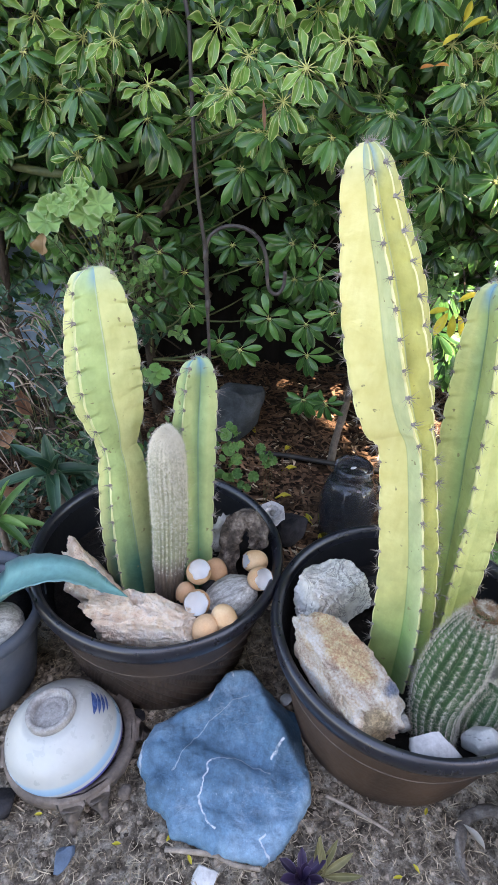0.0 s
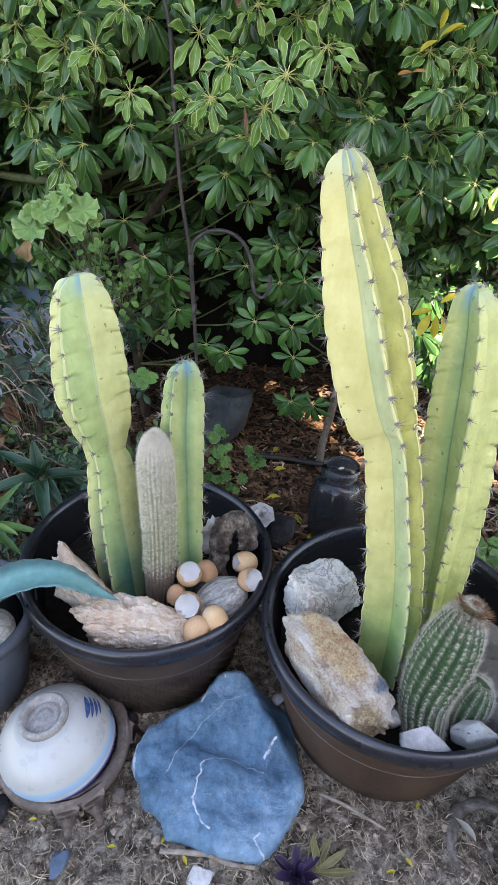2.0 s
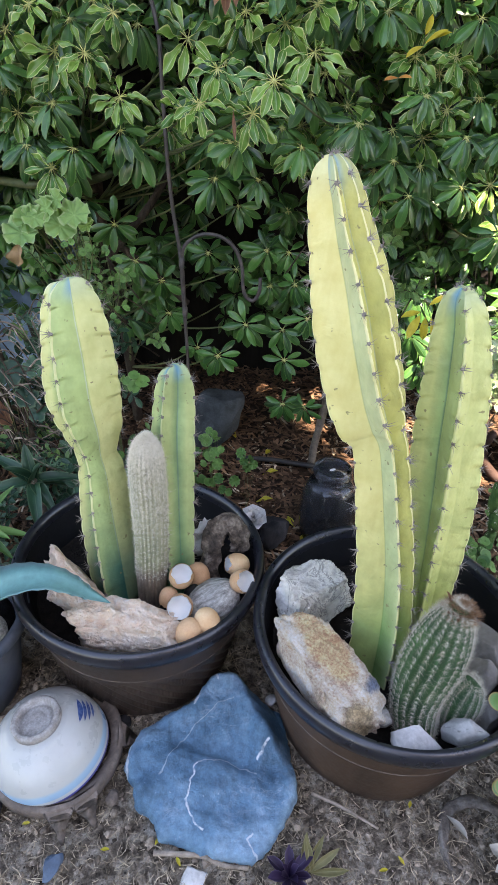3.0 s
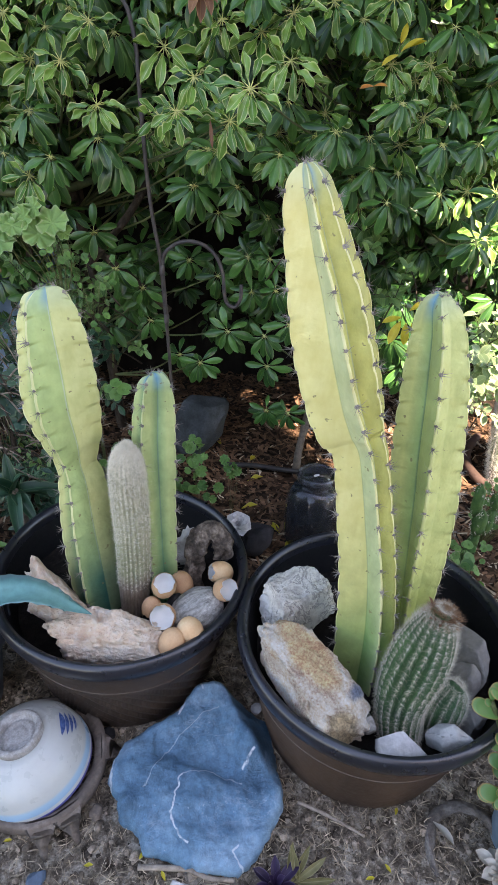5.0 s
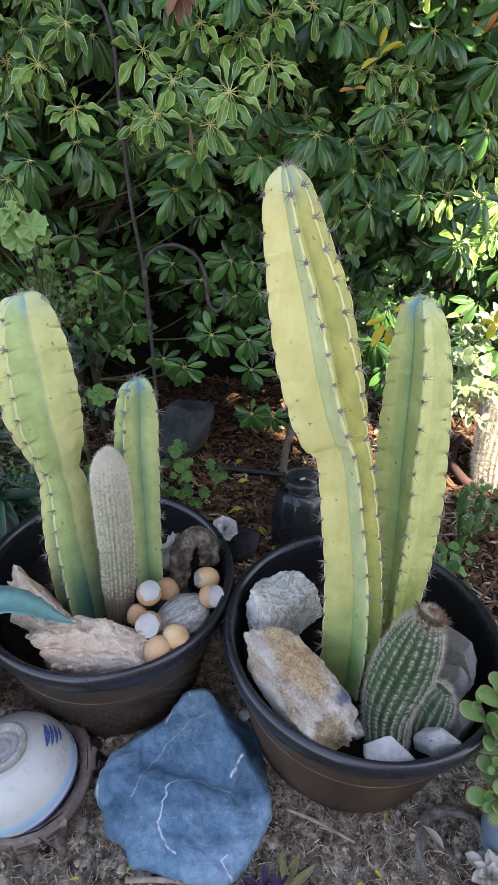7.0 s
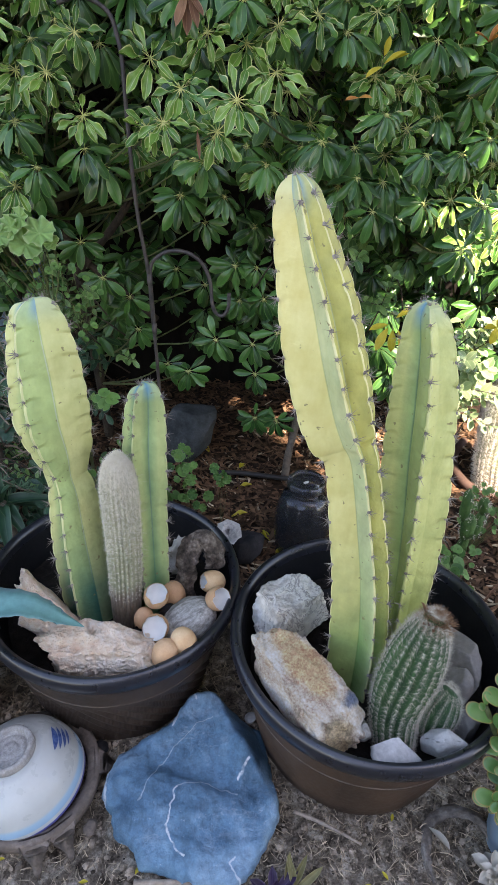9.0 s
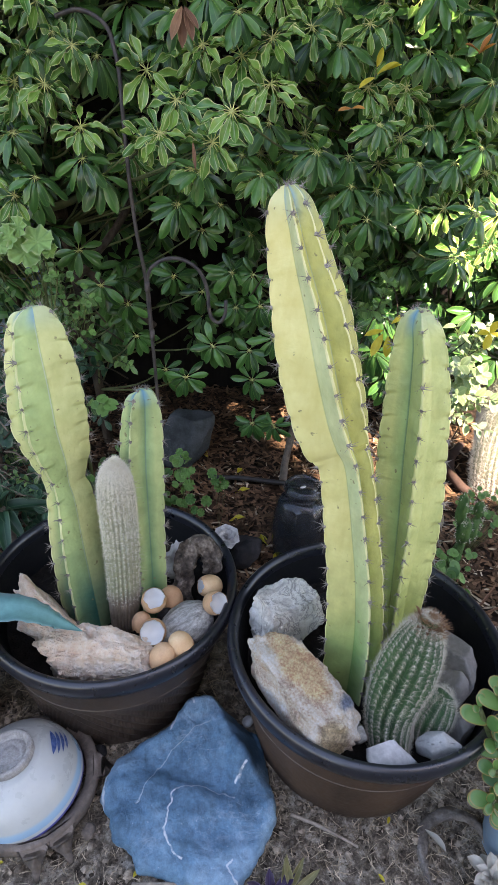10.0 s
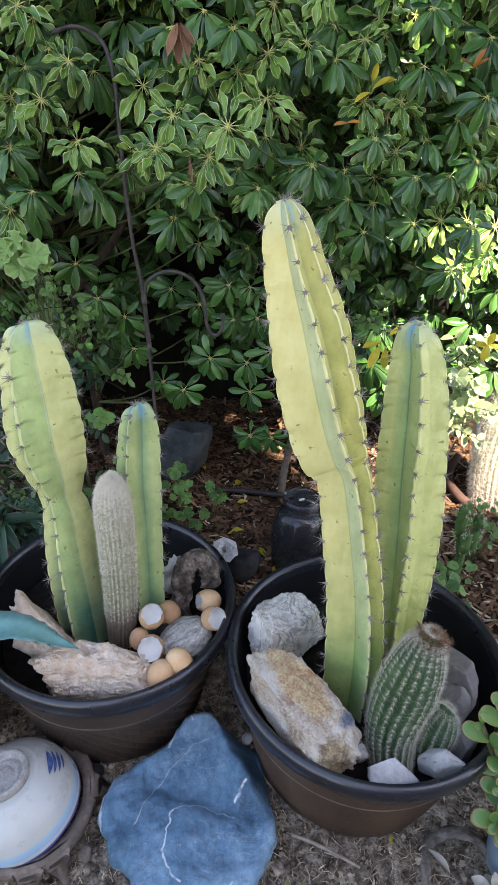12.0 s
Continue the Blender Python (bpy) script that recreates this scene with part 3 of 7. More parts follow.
def moved(data, m):
    v, f, a = data
    return [m @ Vector(p) for p in v], f, a


# ---- ground, unseen light-blocking walls and dark backing ----
def spread(lo, hi, step, far):
    mid = list(np.arange(lo, hi + 1e-6, step))
    out, d = [], step
    while (out[-1] if out else 0) < far:
        d *= 1.7
        out.append((out[-1] if out else 0) + d)
    return [lo - e for e in out[::-1]] + mid + [hi + e for e in out]


def ground_height(x, y):
    h = 0.010 * noise.noise((x * 5, y * 5, 0)) + 0.006 * noise.noise((x * 17, y * 17, 3)) + 0.003 * noise.noise((x * 55, y * 55, 7))
    near = 1.0 if abs(x) < 1.4 and -0.2 < y < 2.6 else 0.0
    back = min(max((y - 1.15) / 0.6, 0.0), 1.0) * near
    return (h - 0.004) * near + 0.03 * back


def build_ground():
    xs, ys = spread(-1.3, 1.3, 0.014, 250), spread(0.1, 2.2, 0.014, 250)
    verts = [(x, y, ground_height(x, y)) for y in ys for x in xs]
    nx = len(xs)
    faces = [(j * nx + i, j * nx + i + 1, (j + 1) * nx + i + 1, (j + 1) * nx + i) for j in range(len(ys) - 1) for i in range(nx - 1)]
    ob = part("ground", mesh_of("ground", verts, faces), SOIL)
    tagged(ob, "dry grey-brown garden soil with crumbs and straw", "ground", kind="structure")


def slab_box(name, x0, x1, y0, y1, z0, z1, material, label, category):
    bm = bmesh.new()
    bmesh.ops.create_cube(bm, size=1.0)
    for v in bm.verts:
        v.co = Vector(((x0 + x1) / 2 + v.co.x * (x1 - x0), (y0 + y1) / 2 + v.co.y * (y1 - y0), (z0 + z1) / 2 + v.co.z * (z1 - z0)))
    bmesh.ops.bevel(bm, geom=bm.edges[:], offset=0.01, segments=1, affect="EDGES")
    return tagged(part(name, bm, material, None, label, smooth=False), category=category, kind="structure")


def build_bed():
    """The dark planting bed under the shrubs, raised a little over the dry soil, with a ragged front edge."""
    nx, ny = 150, 84
    verts = []
    for j in range(ny + 1):
        for i in range(nx + 1):
            x = -1.1 + 2.3 * i / nx
            y0 = 0.86 + 0.05 * noise.noise((x * 4, 0, 3)) + 0.02 * noise.noise((x * 15, 0, 5))
            y = y0 + (1.975 - y0) * j / ny
            verts.append((x, y, ground_height(x, y) + (-0.01 if j == 0 else 0.006) + 0.006 * noise.noise((x * 30, y * 30, 2))))
    faces = [(j * (nx + 1) + i, j * (nx + 1) + i + 1, (j + 1) * (nx + 1) + i + 1, (j + 1) * (nx + 1) + i) for j in range(ny) for i in range(nx)]
    tagged(part("planting_bed", mesh_of("planting_bed", verts, faces), HUMUS), "dark brown crumbly humus under the mulch", "soil", kind="structure")


build_ground()
build_bed()
# unseen walls added behind the view to block sun and low sky
slab_box("wall_sun_block", 0.9, 3.435, -9.0, -4.0, -0.1, 9.6, BLOCK_WALL, "plain unseen wall added to keep the sun off the bed", "wall")
slab_box("wall_sun_block_edge", 3.435, 3.488, -9.0, -4.0, -0.1, 6.8, BLOCK_WALL, "narrow unseen wall added to stop sun specks on the mulch", "wall")
slab_box("wall_sun_block_low", 3.488, 7.0, -9.0, -4.0, -0.1, 6.16, BLOCK_WALL, "lower unseen wall added to shade the ground at the sunlit end", "wall")
slab_box("wall_sky_block", -1.2, 0.9, -4.3, -4.0, -0.1, 2.6, BLOCK_WALL, "plain unseen wall added to cut low skylight", "wall")
# backing sheet added; its dark colour stands in for shade between the leaves
slab_box("wall_dark_back", -4.0, 4.0, 1.98, 2.04, -0.1, 2.6, DARK_BACK, "near-black sheet standing in for the shade behind the shrubs", "fence")


# ---- the planters ----
def areole_mesh(seed):
    """A grey woolly cushion with eight stiff spines, standing on +z."""
    rng = random.Random(seed)
    pieces = []
    ring = [(0.0021 * math.cos(a), 0.0022 * math.sin(a), -0.0005) for a in np.linspace(0, 2 * math.pi, 7)[:-1]]
    top = [(0.0012 * math.cos(a), 0.0012 * math.sin(a), 0.0016) for a in np.linspace(0, 2 * math.pi, 7)[:-1]]
    pieces.append((ring + top, [(i, (i + 1) % 6, 6 + (i + 1) % 6, 6 + i) for i in range(6)] + [(6, 7, 8, 9, 10, 11)], [0] * 12))
    verts, faces, _ = pieces[0]
    verts, faces = [Vector(p) for p in verts], list(faces)
    for k in range(11):
        i = k % 6
        a, e = 6.283 * (i + 0.5) / 6 + rng.uniform(-0.4, 0.4), rng.uniform(0.1, 1.1)
        d = Vector((math.cos(a) * math.cos(e), math.sin(a) * math.cos(e), math.sin(e)))
        verts.append(d * rng.uniform(0.0055, 0.0115) + Vector((0, 0, 0.001)))
        tip = len(verts) - 1
        side = d.orthogonal().normalized() * 0.0005
        root = verts[6 + i]
        verts += [root + side, root + d.cross(side).normalized() * 0.0005]
        faces += [(6 + i, tip + 1, tip), (tip + 1, tip + 2, tip), (tip + 2, 6 + i, tip)]
    pieces = [(verts, faces, [0] * len(verts))]
    v, f, _ = join_data(pieces)
    return mesh_of("areole", v, f, None, SPINE)


CLUSTERS = [areole_mesh(s) for s in range(5)]


def columnar_cactus(name, rows, ribs, hollow, spacing, skin, label, crease=0.06, seed=0, twist=(0, 0), valleys=None, cool={}, olive=(), tight=0, plain=(), scallop=0.034):
    """A ribbed column. rows: centre and half width from the foot to the tip; ribs: their directions in degrees (-90
    faces the path);
    valleys: for a rib, where the groove after it lies and how far out; cool: ribs and the side of the groove after them
    that takes the strip tint; olive: ribs after which the faces take the painted shade tint; plain: ribs after which no
    groove line shows."""
    base = Vector(rows[0][:3])
    ob = thing(name, *base, label, "cactus", "columnar cacti in the planters")
    n = 300
    rows = smooth_path(rows, n)
    rows[:, 3] = np.maximum(rows[:, 3], 0.002)
    length = np.concatenate([[0], np.cumsum(np.linalg.norm(np.diff(rows[:, :3], axis=0), axis=1))])
    angles = sorted(ribs, key=lambda a: a % 360)
    steps = (0, 0.02, 0.045, 0.075, 0.11, 0.16, 0.24, 0.34, 0.46, 0.58, 0.7, 0.81, 0.9, 0.96)
    shifts = (0.0, 0.5, 0.15, 0.65, 0.3)
    verts, rib_at, tall_at, cool_at, olive_at = [], [], [], [], []
    for k in range(n):
        c = Vector(rows[k, :3]) - base
        big = rows[k, 3]
        way = Vector(rows[min(k + 1, n - 1), :3] - rows[max(k - 1, 0), :3]).normalized()
        ex = (Vector((1, 0, 0)) - way * way.x).normalized()
        ey = way.cross(ex)
        share = length[k] / length[-1]
        turn = float(np.interp(share, np.linspace(0, 1, len(twist)), twist))
        tip = max(0.0, 1 - (length[-1] - length[k]) / (0.9 * max(rows[:, 3])))
        for i, a0 in enumerate(angles):
            i1 = (i + 1) % len(angles)
            gap = (angles[i1] - a0) % 360 or 360
            pos, deep = (valleys or {}).get(a0, (0.5, math.cos(min(radians(gap) / 2, 1.1)) * (1 - hollow)))
            deep += (0.8 - deep) * 0.5 * tip
            th0, th1, thv = radians(a0 + turn), radians(a0 + gap + turn), radians(a0 + gap * pos + turn)
            ends = []
            for j, th in ((i, th0), (i1, th1)):
                ph = length[k] / spacing - shifts[j % 5]
                notch = 0.5 + 0.5 * math.cos(2 * math.pi * ph)
                ends.append((Vector((math.cos(th), math.sin(th))) * (1.004 - scallop * notch ** 2), ph))
            v = Vector((math.cos(thv), math.sin(thv))) * deep
            path = [(ends[0], q, 0) for q in steps] + [(ends[0], 1.0, 0)] + [(ends[1], q, 1) for q in steps[:0:-1]]
            for (e, ph), q, side in path:
                seg = v - e
                run = max(seg.length, 1e-4)
                out2 = Vector((-seg.y, seg.x)) / run
                if side == 0:
                    out2 = -out2
                d = q * run
                lift = 0.05 * run * math.sin(math.pi * q) + 0.019 * math.exp(-((d - 0.035) / 0.03) ** 2)
                off = ((ph - 0.3 * q + 0.5) % 1.0) - 0.5
                fade = min(q / 0.06, 1.0) * max(0.0, 1 - q / 0.55) ** 1.2
                lift -= crease * math.exp(-off ** 2 / 0.004) * fade * (0.6 + 0.6 * noise.noise((i * 3.1 + seed, round(ph), side)))
                lift += 0.5 * crease * math.exp(-(off - 0.13) ** 2 / 0.01) * fade
                p2 = e + seg * q + out2 * lift
                r = 1 + 0.022 * noise.noise((p2.x * 2 + seed, p2.y * 2, length[k] * 16)) + 0.012 * noise.noise((p2.x * 5 + seed, p2.y * 5, length[k] * 70))
                verts.append(c + (ex * p2.x + ey * p2.y) * r * big)
                rib_at.append(1.0 if d < 0.035 else (0.6 if tight and a0 in cool and side != cool[a0] and q < 0.97 else max(0.94 * (1 - q), 0.55 if a0 in plain else 0.0)))
                tall_at.append(share)
                cool_at.append((1.0 if side == cool[a0] else 0.0) if a0 in cool else 0.0)
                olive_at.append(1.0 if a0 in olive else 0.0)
    per = 2 * len(steps)
    m = len(angles) * per
    faces = [(k * m + i, k * m + (i + 1) % m, (k + 1) * m + (i + 1) % m, (k + 1) * m + i) for k in range(n - 1) for i in range(m)]
    faces.append(tuple((n - 1) * m + i for i in range(m)))
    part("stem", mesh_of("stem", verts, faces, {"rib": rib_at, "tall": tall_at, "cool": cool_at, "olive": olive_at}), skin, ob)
    rng = random.Random(seed)

    def spines(at, out, size):
        q = out.to_track_quat("Z", "Y").to_matrix().to_4x4()
        part("areole", CLUSTERS[rng.randrange(5)], SPINE, ob, smooth=False,
             m=Matrix.Translation(at - out * 0.0006) @ q @ pose(0, 0, 0, rng.uniform(-18, 18), rng.uniform(-18, 18), rng.uniform(0, 360)) @ Matrix.Diagonal((size, size, size, 1)))

    for i in range(len(angles)):
        s = spacing * (1 + shifts[i % 5])
        while s < length[-1] - 0.004:
            k = min(int(np.searchsorted(length, s + rng.uniform(-0.002, 0.002))), n - 2)
            v = Vector(verts[k * m + i * per])
            out = (v - (Vector(rows[k, :3]) - base)).normalized()
            if k > n - 14:
                out = (out + Vector((0, 0, 0.8))).normalized()
            spines(v, out, rng.uniform(1.25, 1.75) * (0.75 if k > n - 14 else 1.0))
            s += spacing * rng.uniform(0.94, 1.06)
        spines(Vector(verts[(n - 5) * m + i * per]), Vector((math.cos(i * 1.3) * 0.5, math.sin(i * 1.3) * 0.5, 1)).normalized(), rng.uniform(0.9, 1.2))
    return ob


def planter(x, y, radius, height, label, flutes=0.0, turn=0.0):
    """A wide bowl planter with a rolled rim, filled with dark soil."""
    ob = thing("planter", x, y, 0, label, "plant pot", "pair of large planters")
    r, h = radius, height
    n = 300 if flutes else 72
    profile = [(0.735 * r, -0.02), (0.77 * r, 0.0)] + [((0.782 + 0.148 * u ** 0.9) * r, 0.012 + u * (h * 0.72 - 0.012)) for u in np.linspace(0, 1, 25)] + [(0.955 * r, h * 0.82), (0.97 * r, h - 0.028)]
    verts, faces = [], []
    for k, (pr, z) in enumerate(profile):
        for i in range(n * 2):
            a = 2 * math.pi * i / (n * 2)
            rr = pr
            if flutes and 1 < k and z < 0.56 * h:
                rr += flutes * min(0.007, 0.25 * (0.56 * h - z)) * ((((a + z * 5.0) * 44 / (2 * math.pi)) % 1.0) - 1.0)
            verts.append((rr * math.cos(a), rr * math.sin(a), z))
    m = n * 2
    for k in range(len(profile) - 1):
        for i in range(m):
            faces.append((k * m + i, k * m + (i + 1) % m, (k + 1) * m + (i + 1) % m, (k + 1) * m + i))
    part("body", mesh_of("body", verts, faces), DARK_BODY if flutes else POT_BODY, ob, m=pose(0, 0, 0, 0, 0, turn))
    rim = [(0.953 * r, h - 0.03), (0.995 * r, h - 0.032), (1.025 * r, h - 0.027), (1.04 * r, h - 0.014), (1.034 * r, h - 0.002), (1.012 * r, h + 0.005), (0.98 * r, h + 0.004), (0.96 * r, h - 0.004), (0.952 * r, h - 0.02)]
    part("rim", lathe("rim", rim, 128, closed=True), POT_RIM, ob, "glossy black rolled rim")
    part("inner_wall", lathe("inner_wall", [(0.955 * r, h - 0.016), (0.94 * r, h - 0.03), (0.9 * r, h * 0.7), (0.82 * r, h * 0.5)], 96, caps=False), MATT_BLACK, ob)
    seam = [(0.88 * r, h * 0.588), (0.909 * r, h * 0.592), (0.91 * r, h * 0.598), (0.89 * r, h * 0.602)]
    part("seam", lathe("seam", seam, 128, closed=True), DUST_LINE, ob, "dusty moulded line")
    rings, segs, sr = 14, 48, 0.875 * r
    sv = [(0, 0, h - 0.075)]
    for q in range(1, rings + 1):
        for i in range(segs):
            a, rr = 2 * math.pi * i / segs, sr * q / rings
            px, py = rr * math.cos(a), rr * math.sin(a)
            sv.append((px, py, h - 0.075 + 0.012 * noise.noise((px * 22 + x, py * 22, 1)) + 0.006 * noise.noise((px * 70, py * 70, x))))
    sf = [(0, 1 + i, 1 + (i + 1) % segs) for i in range(segs)]
    for q in range(rings - 1):
        for i in range(segs):
            a, b = 1 + q * segs + i, 1 + q * segs + (i + 1) % segs
            sf.append((a, a + segs, b + segs, b))
    part("soil", mesh_of("soil", sv, sf), POT_SOIL, ob, "dark crumbly potting soil")
    return ob


planter(-0.155, 0.767, 0.224, 0.248, "round black plastic planter with swirled sides and rolled rim", 1.0)
planter(0.293, 0.631, 0.229, 0.248, "round brown-black plastic planter with smooth sides and rolled rim")

columnar_cactus("columnar_cactus", [
    (0.262, 0.59, 0.15, 0.046), (0.261, 0.606, 0.28, 0.049), (0.25, 0.62, 0.393, 0.046), (0.233, 0.633, 0.491, 0.043), (0.221, 0.642, 0.554, 0.041),
    (0.2125, 0.647, 0.592, 0.0395), (0.203, 0.651, 0.612, 0.0425), (0.197, 0.653, 0.624, 0.049), (0.184, 0.659, 0.658, 0.053), (0.163, 0.67, 0.731, 0.0545), (0.146, 0.68, 0.798, 0.05), (0.127, 0.69, 0.86, 0.040),
    (0.115, 0.697, 0.906, 0.032), (0.11, 0.699, 0.925, 0.0255), (0.107, 0.701, 0.937, 0.0165), (0.105, 0.702, 0.943, 0.007)],
    # olive faces and cool strip carry the right-hand sides' shade as colour
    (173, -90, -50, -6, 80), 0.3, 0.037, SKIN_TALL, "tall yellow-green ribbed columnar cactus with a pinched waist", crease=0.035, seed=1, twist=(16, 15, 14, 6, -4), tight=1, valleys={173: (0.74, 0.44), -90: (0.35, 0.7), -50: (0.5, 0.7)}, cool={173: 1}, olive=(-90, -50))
columnar_cactus("columnar_cactus", [
    (0.366, 0.668, 0.16, 0.034), (0.362, 0.675, 0.214, 0.039), (0.356, 0.69, 0.339, 0.050), (0.348, 0.704, 0.45, 0.056), (0.338, 0.718, 0.55, 0.056), (0.33, 0.73, 0.642, 0.0515),
    (0.321, 0.742, 0.725, 0.0415), (0.314, 0.749, 0.763, 0.031), (0.313, 0.751, 0.778, 0.0205), (0.313, 0.751, 0.784, 0.009)],
    (178, -102, -40, 20, 90), 0.35, 0.036, SKIN_RIGHT, "green ribbed columnar cactus with a blue-tinged tip", crease=0.085, seed=2, twist=(-16, -13, -4, 1, 2), valleys={178: (0.6, 0.5), -102: (0.35, 0.8)}, cool={178: 1}, plain=(-102, -40))
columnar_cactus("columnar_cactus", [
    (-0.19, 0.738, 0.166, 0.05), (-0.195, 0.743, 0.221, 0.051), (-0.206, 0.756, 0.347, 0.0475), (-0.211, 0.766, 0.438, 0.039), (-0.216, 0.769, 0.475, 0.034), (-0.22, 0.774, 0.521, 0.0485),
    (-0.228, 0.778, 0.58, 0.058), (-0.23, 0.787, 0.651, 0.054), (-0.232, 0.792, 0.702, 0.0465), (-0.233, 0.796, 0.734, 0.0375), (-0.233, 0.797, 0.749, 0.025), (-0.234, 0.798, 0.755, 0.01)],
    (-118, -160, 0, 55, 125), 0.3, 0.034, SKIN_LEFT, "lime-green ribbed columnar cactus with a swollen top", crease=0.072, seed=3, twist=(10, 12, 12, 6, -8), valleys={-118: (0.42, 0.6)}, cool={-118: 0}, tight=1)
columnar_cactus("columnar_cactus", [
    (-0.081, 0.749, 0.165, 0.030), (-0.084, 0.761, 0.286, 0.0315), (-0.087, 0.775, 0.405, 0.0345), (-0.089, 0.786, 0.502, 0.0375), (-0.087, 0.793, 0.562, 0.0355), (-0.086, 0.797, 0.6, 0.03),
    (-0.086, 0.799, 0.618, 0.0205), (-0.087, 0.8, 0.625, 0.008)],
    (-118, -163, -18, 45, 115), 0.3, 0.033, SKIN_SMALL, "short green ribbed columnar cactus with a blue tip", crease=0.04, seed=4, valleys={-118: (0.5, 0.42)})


def ribbed_body(rows, count, depth, n=120, per=6):
    """A column with many even ribs: vertices, faces, and the ring centres."""
    rows = smooth_path(rows, n)
    rows[:, 3] = np.maximum(rows[:, 3], 0.001)
    verts, m = [], count * per
    frames = []
    for k in range(n):
        c = Vector(rows[k, :3])
        way = Vector(rows[min(k + 1, n - 1), :3] - rows[max(k - 1, 0), :3]).normalized()
        ex = (Vector((1, 0, 0)) - way * way.x).normalized()
        ey = way.cross(ex)
        frames.append((c, ex, ey, rows[k, 3]))
        for i in range(m):
            th = 2 * math.pi * i / m
            r = rows[k, 3] * (1 - depth * (0.5 - 0.5 * math.cos(count * th)) ** 0.8)
            verts.append(c + (ex * math.cos(th) + ey * math.sin(th)) * r)
    faces = [(k * m + i, k * m + (i + 1) % m, (k + 1) * m + (i + 1) % m, (k + 1) * m + i) for k in range(n - 1) for i in range(m)]
    faces.append(tuple((n - 1) * m + i for i in range(m)))
    return verts, faces, frames


def needle(p, d, ln, w):
    s = d.orthogonal().normalized() * w
    q = d.cross(s).normalized() * w
    return [p + s, p - s * 0.5 + q * 0.87, p - s * 0.5 - q * 0.87, p + d * ln], [(0, 1, 3), (1, 2, 3), (2, 0, 3)], [0] * 4


def spiny_cactus(name, rows, count, depth, areoles, spines, length, skin, needle_skin, label, category, seed, lie=0.35, group="", hair=0, wide=0.0004, bare=0.0, loose=0.35, top=0.96):
    """A many-ribbed cactus with rows of needle stars, and hair where it has it."""
    base = Vector(rows[0][:3])
    ob = thing(name, *base, label, category, group)
    v, f, frames = ribbed_body([(r[0] - base.x, r[1] - base.y, r[2] - base.z, r[3]) for r in rows], count, depth)
    part("stem", mesh_of("stem", v, f, {"tall": [k / 119 for k in range(120) for _ in range(len(v) // 120)]}), skin, ob)
    rng = random.Random(seed)
    pieces = []
    for i in range(count):
        th0 = 2 * math.pi * i / count
        for j in range(int(areoles * bare), areoles):
            k = min(int((j + 0.5 * (i % 2) + rng.uniform(0.0, loose)) / areoles * (len(frames) - 1) * top), len(frames) - 1)
            c, ex, ey, r = frames[k]
            out = ex * math.cos(th0) + ey * math.sin(th0)
            if k > len(frames) * 0.9:
                out = (out + ex.cross(ey)).normalized()
            p = c + out * r * 0.995
            side = out.orthogonal().normalized()
            up = out.cross(side)
            for s in range(spines):
                a = 2 * math.pi * (s + rng.uniform(0, 0.6)) / spines
                d = (side * math.cos(a) + up * math.sin(a) + out * rng.uniform(lie * 0.5, lie * 2.2)).normalized()
                pieces.append(needle(p, d, length * rng.uniform(0.65, 1.2), wide))
    v, f, _ = join_data(pieces)
    tagged(part("needle_coat", mesh_of("needle_coat", v, f), needle_skin, ob, "pale needle stars along the ribs", smooth=False), kind="stuff")
    if hair:
        pieces = []
        for _ in range(hair):
            k = int(rng.uniform(0.12, 1.0) ** 0.5 * (len(frames) - 1))
            c, ex, ey, r = frames[k]
            a = rng.uniform(0, 2 * math.pi)
            out = ex * math.cos(a) + ey * math.sin(a)
            if k > len(frames) - 5:
                out = (out + Vector((0, 0, rng.uniform(0, 3)))).normalized()
            tan = ex * -math.sin(a) + ey * math.cos(a)
            d = (tan * rng.gauss(0, 0.6) + Vector((0, 0, rng.gauss(-0.2, 0.6))) + out * rng.uniform(0.1, 0.8)).normalized()
            pieces.append(needle(c + out * r * rng.uniform(0.93, 1.02), d, rng.uniform(0.004, 0.0105), 0.00026))
        v, f, _ = join_data(pieces)
        tagged(part("wool", mesh_of("wool", v, f), WOOL, ob, "dense white hair", smooth=False), kind="stuff")
    return ob


spiny_cactus("old_man_cactus", [(-0.131, 0.717, 0.163, 0.0235), (-0.129, 0.722, 0.236, 0.0275), (-0.127, 0.728, 0.314, 0.0285), (-0.127, 0.733, 0.398, 0.0295), (-0.129, 0.738, 0.465, 0.029),
              (-0.129, 0.74, 0.502, 0.0235), (-0.128, 0.742, 0.519, 0.0135), (-0.127, 0.743, 0.525, 0.004)], 24, 0.2, 84, 5, 0.006, SKIN_HAIRY, WOOL,
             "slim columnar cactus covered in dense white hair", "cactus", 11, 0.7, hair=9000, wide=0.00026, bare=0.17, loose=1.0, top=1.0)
bristly = bpy.data.objects["old_man_cactus"]
rng, pieces = random.Random(19), []
for _ in range(130):
    a, z = rng.gauss(-0.5, 0.7), rng.uniform(0.08, 0.33)
    out = Vector((math.cos(a), math.sin(a), rng.uniform(-0.5, 0.7))).normalized()
    pieces.append(needle(Vector((0.003 + 0.026 * math.cos(a), 0.005 + z * 0.07 + 0.026 * math.sin(a), z)), out, rng.uniform(0.01, 0.026), 0.0003))
v, f, _ = join_data(pieces)
tagged(part("bristle_coat", mesh_of("bristle_coat", v, f), PALE_SPINE, bristly, "long straw-coloured bristles", smooth=False), kind="stuff")
